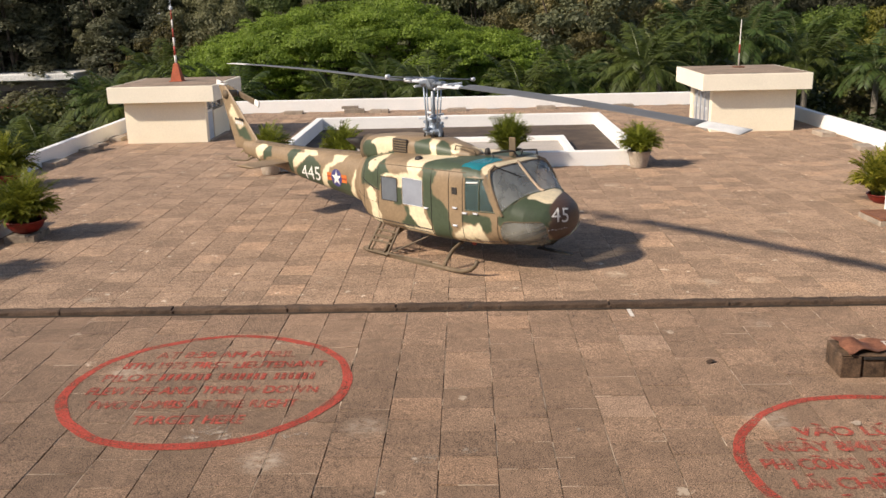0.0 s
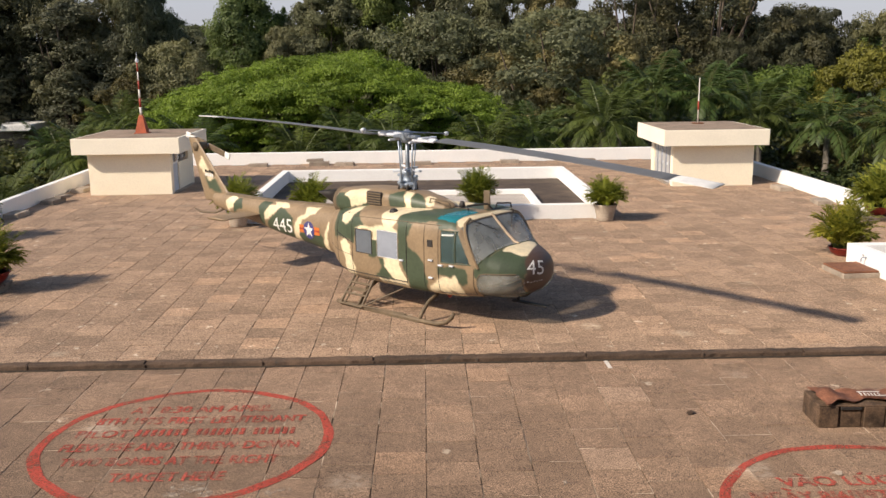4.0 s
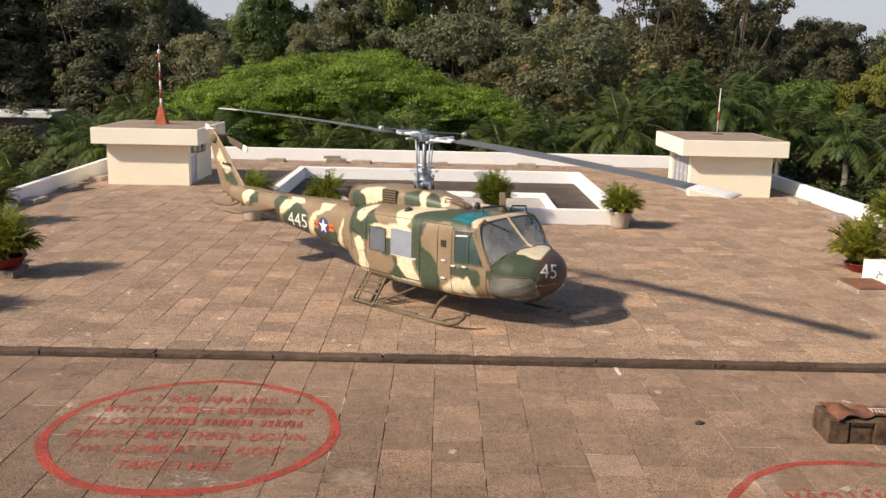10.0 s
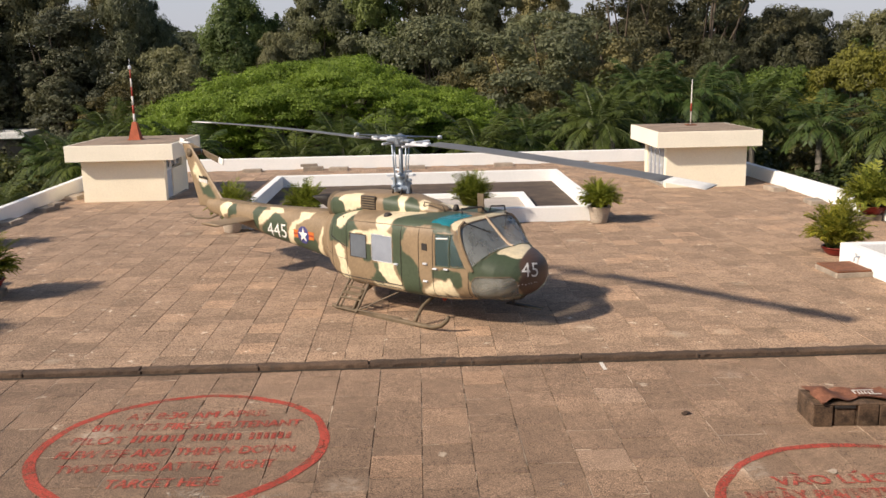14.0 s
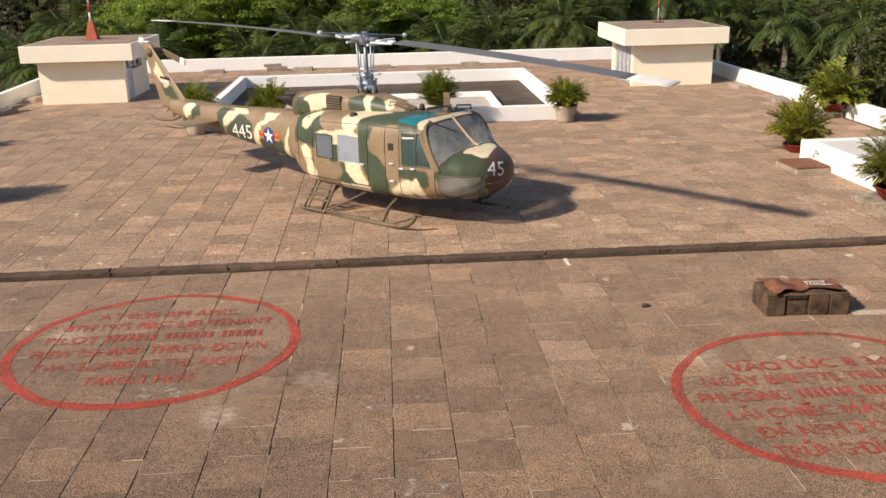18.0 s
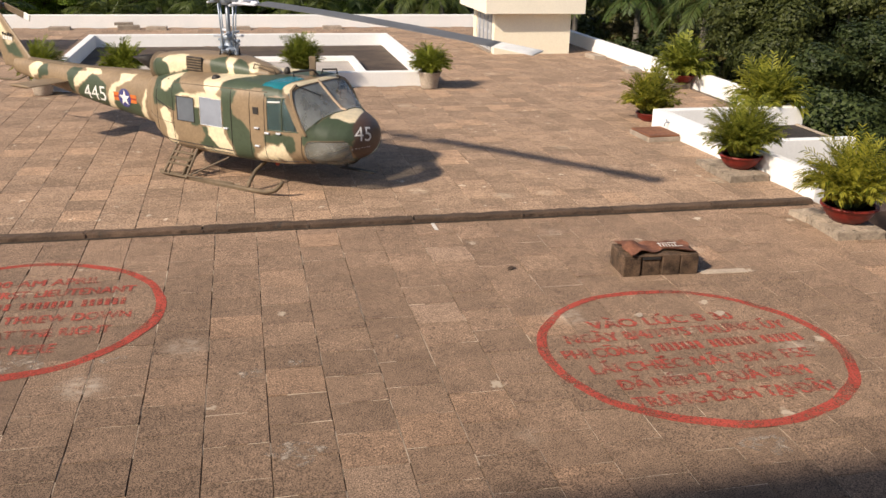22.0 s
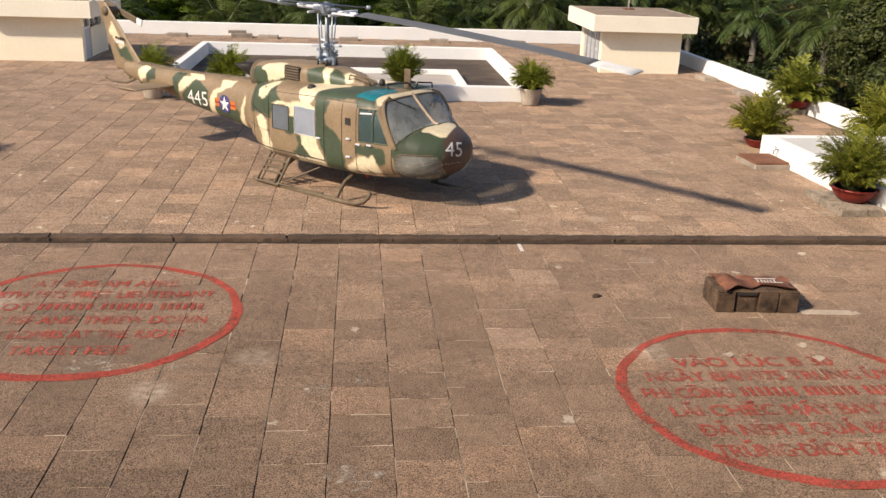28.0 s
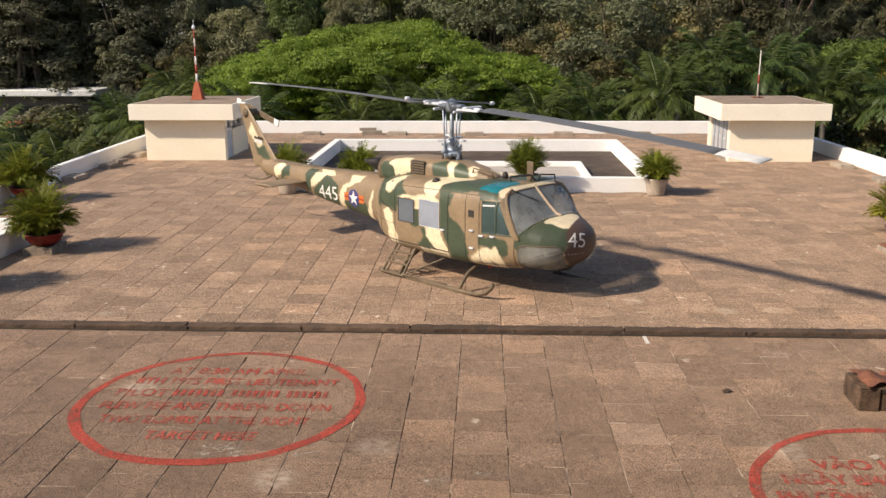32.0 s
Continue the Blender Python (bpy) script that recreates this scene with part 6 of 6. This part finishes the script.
def limbs(s, r, base, ends, r0):
    """A tapered trunk that forks towards the given ends."""
    base = Vector(base)
    fork = base + Vector((r.uniform(-0.4, 0.4), r.uniform(-0.4, 0.4), 0)) + Vector((0, 0, min(e[2] for e in ends) * 0.55 + base.z * 0.45))
    s.tube([base, base.lerp(fork, 0.5) + Vector((r.uniform(-0.3, 0.3), r.uniform(-0.3, 0.3), 0)), fork], [r0, r0 * 0.8, r0 * 0.65], 8)
    for e in ends:
        e = Vector(e)
        mid = fork.lerp(e, 0.5) + Vector((r.uniform(-0.8, 0.8), r.uniform(-0.8, 0.8), r.uniform(0.2, 1.0)))
        s.tube([fork, mid, e], [r0 * 0.42, r0 * 0.25, r0 * 0.08], 5, caps=False)


def tree_kind(seed, height, spread, boughs, per, leaf, material, label, low=0.35, size=(1.2, 2.4), shape="broad", gaps=0.0):
    """One tree at the origin: trunk with limbs, and a crown of separate boughs with an uneven outline."""
    r, crown, wood = random.Random(seed), Shape(), Shape()
    centres = []
    for i in range(boughs):
        u = (i + r.random()) / boughs
        z = height * (low + (1 - low) * u)
        a = 2.4 * i + r.uniform(-0.7, 0.7)
        if shape == "slender":
            wide = spread * (1.05 - 0.75 * u) * r.uniform(0.35, 1.0)
        elif shape == "umbrella":
            wide = spread * (0.55 + 0.45 * math.sin(math.pi * u)) * math.sqrt(r.uniform(0.1, 1.0))
        else:
            wide = spread * math.sqrt(max(0.04, 1 - (2 * u - 0.75) ** 2 / 1.62)) * r.uniform(0.55, 1.0)
        wide *= 1 + 0.22 * math.sin(2 * a + seed) + 0.14 * math.sin(3 * a + 2 * seed)
        c = (wide * math.cos(a), wide * math.sin(a), z)
        if noise.noise(Vector(c) * 0.35 + Vector((seed, 0, 0))) < -0.35 + gaps:
            continue
        centres.append(c)
        k = r.uniform(*size)
        lobe(crown, c, k, int(per * (k / size[1]) ** 1.6), leaf, r.uniform(0.6, 0.95))
        for _ in range(3):
            e = Vector((r.gauss(0, 1), r.gauss(0, 1), r.gauss(0.2, 0.8))).normalized() * k * r.uniform(0.8, 1.15)
            lobe(crown, (c[0] + e.x, c[1] + e.y, c[2] + e.z * 0.8), k * r.uniform(0.3, 0.5), int(per * 0.16), leaf, 0.85)
    limbs(wood, r, (0, 0, 0), r.sample(centres, min(len(centres), 22)), height * 0.016 + 0.1)
    t = thing("tree", label, "tree")
    part("trunk", wood, bark, t, smooth=True)
    part("crown", crown, material, t)
    return t


def palm_tree(seed, height, material):
    r, leaves, wood, stems = random.Random(seed), Shape(), Shape(), Shape()
    wood.tube([(0, 0, 0), (0.1, 0, height * 0.4), (0.15, 0.1, height * 0.8), (0.1, 0.1, height)], [0.32, 0.27, 0.22, 0.16], 10)
    for k in range(26):
        a, u = 2.4 * k + r.uniform(-0.2, 0.2), k / 26
        frond(leaves, r, (0.1, 0.1, height), (math.cos(a), math.sin(a), 0), 3.3 * r.uniform(0.85, 1.1) * (1.05 - 0.35 * u), 1.1 + 3.1 * u, 2.9 - 1.5 * u, 36, 0.85, 0.036, 0.25, 0.04, stems)
    t = thing("palm_tree", "tall feather palm with drooping fronds and a ringed trunk", "palm tree")
    part("trunk", wood, palm_bark, t, smooth=True)
    part("midrib", stems, stem_green, t)
    part("fronds", leaves, material, t)
    return t


def plant_all(kinds, spots, group):
    """The first of each kind moves to its place; the rest are copies."""
    used = set()
    for k, x, y, top, wide, turn in spots:
        t, h = kinds[k]
        s = top / h
        m = Matrix.Translation((x, y, -18)) @ Euler((0, 0, radians(turn))).to_matrix().to_4x4() @ Matrix.Diagonal((s * wide, s * wide, s, 1))
        if k in used:
            copy_thing(t, m)["group"] = group
        else:
            used.add(k)
            t.matrix_basis = m
            t["group"] = group


# the broad rain tree behind the far parapet
def rain_tree():
    r, crown, wood = random.Random(31), Shape(), Shape()
    tips = []
    for k in range(620):
        a, q = 2.39996 * k, math.sqrt((k + 0.5) / 620)
        x, y = 19.8 * q * math.cos(a) + r.uniform(-0.5, 0.5), 11.5 * q * math.sin(a) + r.uniform(-0.5, 0.5)
        lump = 1.5 * noise.noise(Vector((x * 0.15, y * 0.15, 3))) + 0.8 * noise.noise(Vector((x * 0.4, y * 0.4, 7)))
        z = 23.1 - 6.4 * abs(x / 18.5) ** 2.0 - 3.0 * abs(y / 11.5) ** 2 + lump - (r.random() ** 2) * 1.6
        c = (x, y, z)
        if k % 14 == 0:
            tips.append((x * 0.9, y * 0.9, z - 0.6))
        k2 = r.uniform(0.65, 1.45)
        lobe(crown, c, k2, int(400 * k2), 0.135, 0.45, 0.42, -0.25)
        for _ in range(2):
            lobe(crown, (x + r.uniform(-1.3, 1.3), y + r.uniform(-1.3, 1.3), z + r.uniform(-0.5, 0.45)), r.uniform(0.3, 0.55), 95, 0.13, 0.5, 0.5, -0.2)
    # lower layers of boughs on the side of the roof
    for k in range(210):
        a, q = r.uniform(3.3, 6.1), math.sqrt(r.uniform(0.25, 1.0))
        x, y = 18.6 * q * math.cos(a), 11.0 * q * math.sin(a)
        z = 22.6 - 6.4 * abs(x / 18.5) ** 2.0 - 3.0 * abs(y / 11.5) ** 2 - r.uniform(1.2, 5.2)
        lobe(crown, (x, y, z), r.uniform(0.6, 1.2), 260, 0.135, 0.4, 0.45, -0.2)
    limbs(wood, r, (0, 0, 0), tips, 0.8)
    t = thing("rain_tree", "broad bright green rain tree with a wide domed crown", "tree", pose(-8.5, 60, -18))
    part("trunk", wood, bark, t, smooth=True)
    part("crown", crown, leaf_rain, t, "bright feathery domed crown")


rain_tree()
KINDS = {
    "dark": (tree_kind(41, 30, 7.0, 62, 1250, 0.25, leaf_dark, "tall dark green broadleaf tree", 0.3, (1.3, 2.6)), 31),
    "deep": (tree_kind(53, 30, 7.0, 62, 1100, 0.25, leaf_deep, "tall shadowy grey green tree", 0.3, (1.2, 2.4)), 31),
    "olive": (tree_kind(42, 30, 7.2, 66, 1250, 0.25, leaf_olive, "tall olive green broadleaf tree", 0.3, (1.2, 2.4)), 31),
    "mid": (tree_kind(43, 30, 6.2, 92, 1100, 0.25, leaf_mid, "tall fresh green broadleaf tree", 0.3, (1.2, 2.3)), 31),
    "yellow": (tree_kind(44, 26, 7.5, 70, 1150, 0.23, leaf_yellow, "broad yellowing broadleaf tree", 0.3, (1.1, 2.1)), 27),
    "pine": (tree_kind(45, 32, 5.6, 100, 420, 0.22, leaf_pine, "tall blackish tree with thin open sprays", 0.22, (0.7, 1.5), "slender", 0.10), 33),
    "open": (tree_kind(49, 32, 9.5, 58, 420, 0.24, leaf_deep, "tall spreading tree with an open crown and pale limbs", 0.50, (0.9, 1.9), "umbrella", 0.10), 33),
    "near": (tree_kind(46, 20, 6.5, 84, 1150, 0.135, leaf_shade, "dense green tree beside the building", 0.78, (0.7, 1.4)), 21),
    "bush": (tree_kind(47, 12, 4.6, 60, 620, 0.19, leaf_shade, "dark leafy understorey tree", 0.1, (0.8, 1.6)), 13),
    "brown": (tree_kind(48, 18, 5.6, 90, 330, 0.18, leaf_brown, "thin tree with browning leaves", 0.25, (0.5, 1.1), "broad", 0.1), 19),
    "bright": (tree_kind(52, 18, 5.5, 90, 480, 0.17, leaf_fresh, "fresh bright green tree with soft boughs", 0.4, (0.7, 1.4)), 19),
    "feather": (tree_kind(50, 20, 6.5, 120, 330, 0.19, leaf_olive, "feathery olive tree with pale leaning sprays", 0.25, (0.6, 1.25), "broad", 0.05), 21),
}
TR = random.Random(5)
SPOTS = []
# far belt, tops by the skyline
for x, y, top, k, wide in ((-71, 92, 32.0, "pine", 1.1), (-64, 88, 33.5, "pine", 1.2), (-61, 96, 34.0, "dark", 0.8), (-57, 91, 34.4, "pine", 1.5), (-51, 97, 33.6, "dark", 0.75), (-53, 88, 34.0, "pine", 1.5), (-48.5, 92, 33.8, "pine", 1.5), (-46.5, 97, 33.4, "dark", 0.8), (-43.5, 94, 33.0, "dark", 0.85), (-40, 90, 31.4, "pine", 1.45), (-36.5, 94, 29.4, "dark", 0.72), (-34, 90, 27.5, "pine", 1.1),
                           (-34.0, 93, 30.4, "dark", 0.72), (-31.2, 95, 28.6, "dark", 0.58), (-20.9, 94, 31.4, "mid", 0.86), (-17.0, 97, 28.4, "mid", 0.66), (-12, 96, 32.6, "olive", 0.85), (-6.5, 98, 33.6, "mid", 0.95), (-1.5, 102, 33.2, "dark", 0.8), (4.5, 100, 34.2, "dark", 0.95), (9.5, 98, 32.2, "olive", 0.85), (15.0, 99, 32.4, "olive", 0.9), (25.5, 92, 35.6, "open", 0.95), (33.0, 94, 35.8, "open", 1.05), (29.5, 99, 31.5, "deep", 0.9), (37.5, 98, 31.0, "deep", 0.8),
                           (44.5, 96, 28.6, "deep", 0.9), (50.5, 100, 28.4, "deep", 0.9), (58, 98, 27.4, "olive", 1.0), (66, 94, 31.2, "dark", 0.95), (75, 92, 33.2, "dark", 1.1)):
    SPOTS.append((k, x, y, top, wide, TR.uniform(0, 360)))
# a lower row far behind
for i in range(24):
    x = -44 + 6.8 * i + TR.uniform(-2, 2)
    SPOTS.append((("dark", "olive", "mid", "dark")[i % 4], x, 140 + TR.uniform(-5, 5), TR.uniform(25.5, 28.0), 1.3, TR.uniform(0, 360)))
# middle belt in front of it
for x, y, top, k, wide in ((8.5, 84, 24.5, "feather", 1.1), (14.5, 80, 24.8, "feather", 1.15), (19.5, 78, 22.5, "feather", 1.0), (23.5, 80, 21.0, "brown", 1.05), (28, 78, 20.6, "brown", 1.0), (31.0, 72, 20.8, "bright", 1.1), (35.5, 74, 20.6, "bright", 1.15), (41.0, 68, 23.6, "yellow", 0.95), (45.5, 66, 26.4, "yellow", 1.15), (51, 68, 26.8, "yellow", 1.15), (46.5, 60, 19.8, "yellow", 0.85), (59, 66, 25, "mid", 1.1), (2, 88, 25, "feather", 1.1), (-27.5, 88, 22.5, "feather", 0.9), (-31, 84, 20.0, "brown", 1.0), (-15.5, 90, 26.0, "olive", 0.8), (26, 88, 25.5, "deep", 0.9), (33, 86, 25.0, "deep", 0.9), (40, 88, 25.5, "deep", 0.95), (70, 70, 26, "dark", 1.1)):
    SPOTS.append((k, x, y, top, wide, TR.uniform(0, 360)))
# beside the roof
for x, y, top, k in ((32, 50, 15.5, "bush"), (47, 46, 21, "near"), (31, 46, 18, "brown"), (31, 27, 22, "near"), (35, 28, 21, "near"), (31, 17, 20.5, "near"), (39, 20, 23, "near"), (31, 8, 21.5, "near"), (37, 7, 22, "near"), (34, -4, 21, "near"), (44, 36, 23, "near"), (24, 36, 14, "bush"), (46, 11, 25, "near"), (45, -6, 25, "near"),
                     (-26, 42, 15.0, "bush"), (-32, 48, 14, "bush"), (-23, 29, 14.0, "bush"), (-29, 32, 16, "brown"), (-36, 38, 16.5, "bush"), (-27, 19, 14.5, "bush"), (-34, 24, 17, "near"), (-42, 56, 13.5, "bush"), (-42, 30, 17, "bush"), (0, 45, 14, "bush"), (-12, 43, 13.5, "bush"), (13, 48, 15, "bush"), (21, 52, 16.5, "bush"), (34, 60, 15.5, "bush"), (14, 64, 17.0, "bush"), (27, 64, 18, "bush"), (46, 52, 14.5, "bush"), (-32, 62, 14.0, "bush"), (-22, 62, 15.5, "bush"), (-13, 65, 16.2, "bush"), (-4, 64, 16.2, "bush"), (4, 62, 15.8, "bush"), (20, 66, 18.5, "bush"), (43, 57, 14.5, "bush")):
    SPOTS.append((k, x, y, top, TR.uniform(0.95, 1.2), TR.uniform(0, 360)))
plant_all(KINDS, SPOTS, "park trees")
PALM = {"palm": (palm_tree(61, 17.5, leaf_palm), 17.5), "palm_b": (palm_tree(62, 17.5, leaf_palm), 17.5)}
PSPOTS = []
for i, (x, y, top) in enumerate(((26, 42, 18.6), (22.5, 44, 18.9), (19, 45, 19.2), (16, 47, 19.2), (11, 40, 18.0), (12.8, 44, 17.8), (7.2, 43, 17.0), (4, 41, 16.6), (28, 36, 17.8), (-2, 41, 16.6), (-8, 42, 16.2), (-14, 40, 16.4), (-5, 45, 16.8), (-19.5, 38, 16.4), (-22.5, 32, 15.0), (-20, 24, 14.4), (-24, 44, 16.2), (-27.5, 37, 14.6), (-31, 28, 16.6), (-28, 47, 14.2), (-21, 47, 17.6), (-19.5, 17, 16.8), (24, 50, 18.4))):
    PSPOTS.append((("palm", "palm_b")[i % 2], x, y, top, 1.0, 67 * i))
plant_all(PALM, PSPOTS, "park palms")

# ---- distant low buildings at the left ----
for x, y, w, d, z, h in ((-56.5, 88, 26, 6, -18, 16.9), (-76, 84, 14, 8, -18, 15.2)):
    b = thing("low_building", "long pale low building behind the trees", "building", pose(x, y, z))
    part("wall", Shape().box(-w / 2, w / 2, -d / 2, d / 2, 0, h - 0.75), shaded_veranda_wall, b)
    part("roof", Shape().box(-w / 2 - 1, w / 2 + 1, -d / 2 - 1.5, d / 2 + 1, h - 0.75, h, 0.1), house_roof, b, "pale flat roof edge")
    for k in range(int(w // 5)):
        a = -w / 2 + 2 + 5 * k
        part("window", Shape().box(a, a + 2.2, -d / 2 - 0.05, -d / 2 + 0.05, h - 3.6, h - 1.9), dark_metal, b, "dark window")
    part("awning", Shape().box(w / 2 - 10, w / 2 - 6, -d / 2 - 2, -d / 2, h - 4.2, h - 3.5, 0.05), awning_red, b, "orange red awning")
flats = thing("apartment_building", "pale grey apartment block far behind the dark trees", "building", pose(-80, 150, -18))
part("wall", Shape().box(-22, 22, -5, 5, 0, 22.5), house_white, flats)
part("roof", Shape().box(-22.5, 22.5, -5.5, 5.5, 22.5, 23.1, 0.1), house_roof, flats)
for i in range(12):
    for j in range(6):
        part("window", Shape().box(-20.6 + 3.5 * i, -18.9 + 3.5 * i, -5.06, -4.9, 2.0 + 3.4 * j, 3.9 + 3.4 * j), dark_metal, flats, "dark window")
solid("shade_net", Shape().box(26, 30, 26.0, 26.05, -4.6, -3.2), net_green, "green shade netting hung among the trees", "netting")

# ---- the storey from which the deck is seen ----
up = Shape()
up.box(-15.5, 15.5, -26, -15.7, 3.6, 3.95).box(-15.5, 15.5, -26, -25.7, -18, 8.3)
solid("terrace_floor", up, house_white, "upper terrace slab with its rear wall", "terrace", "structure")
solid("terrace_wall", Shape().box(-15.5, 15.5, -15.70, -15.4, -0.8, 4.2), house_white, "plastered wall below the upper terrace", "wall", "structure")
solid("terrace_roof", Shape().box(-16, 16, -26, -14.4, 8.0, 8.3), house_white, "flat roof over the upper terrace", "roof", "structure")
for x in (-14, -7, 7, 14):
    solid("column", Shape().box(x - 0.25, x + 0.25, -15.4, -14.9, 0, 8.0, 0.03), house_white, "square plastered column carrying the terrace roof", "column", "structure")

# ---- the pavers in front, one by one ----
for k, m in SINGLES:
    replaced = any(abs(m.translation.x - q.x) < COL / 2 and abs(m.translation.y - q.y) < ROW / 2 for q in PALE_AT)
    ob = new("paver", (pale_meshes if replaced else near_meshes)[k])
    ob.parent = pavement
    ob.matrix_basis = m
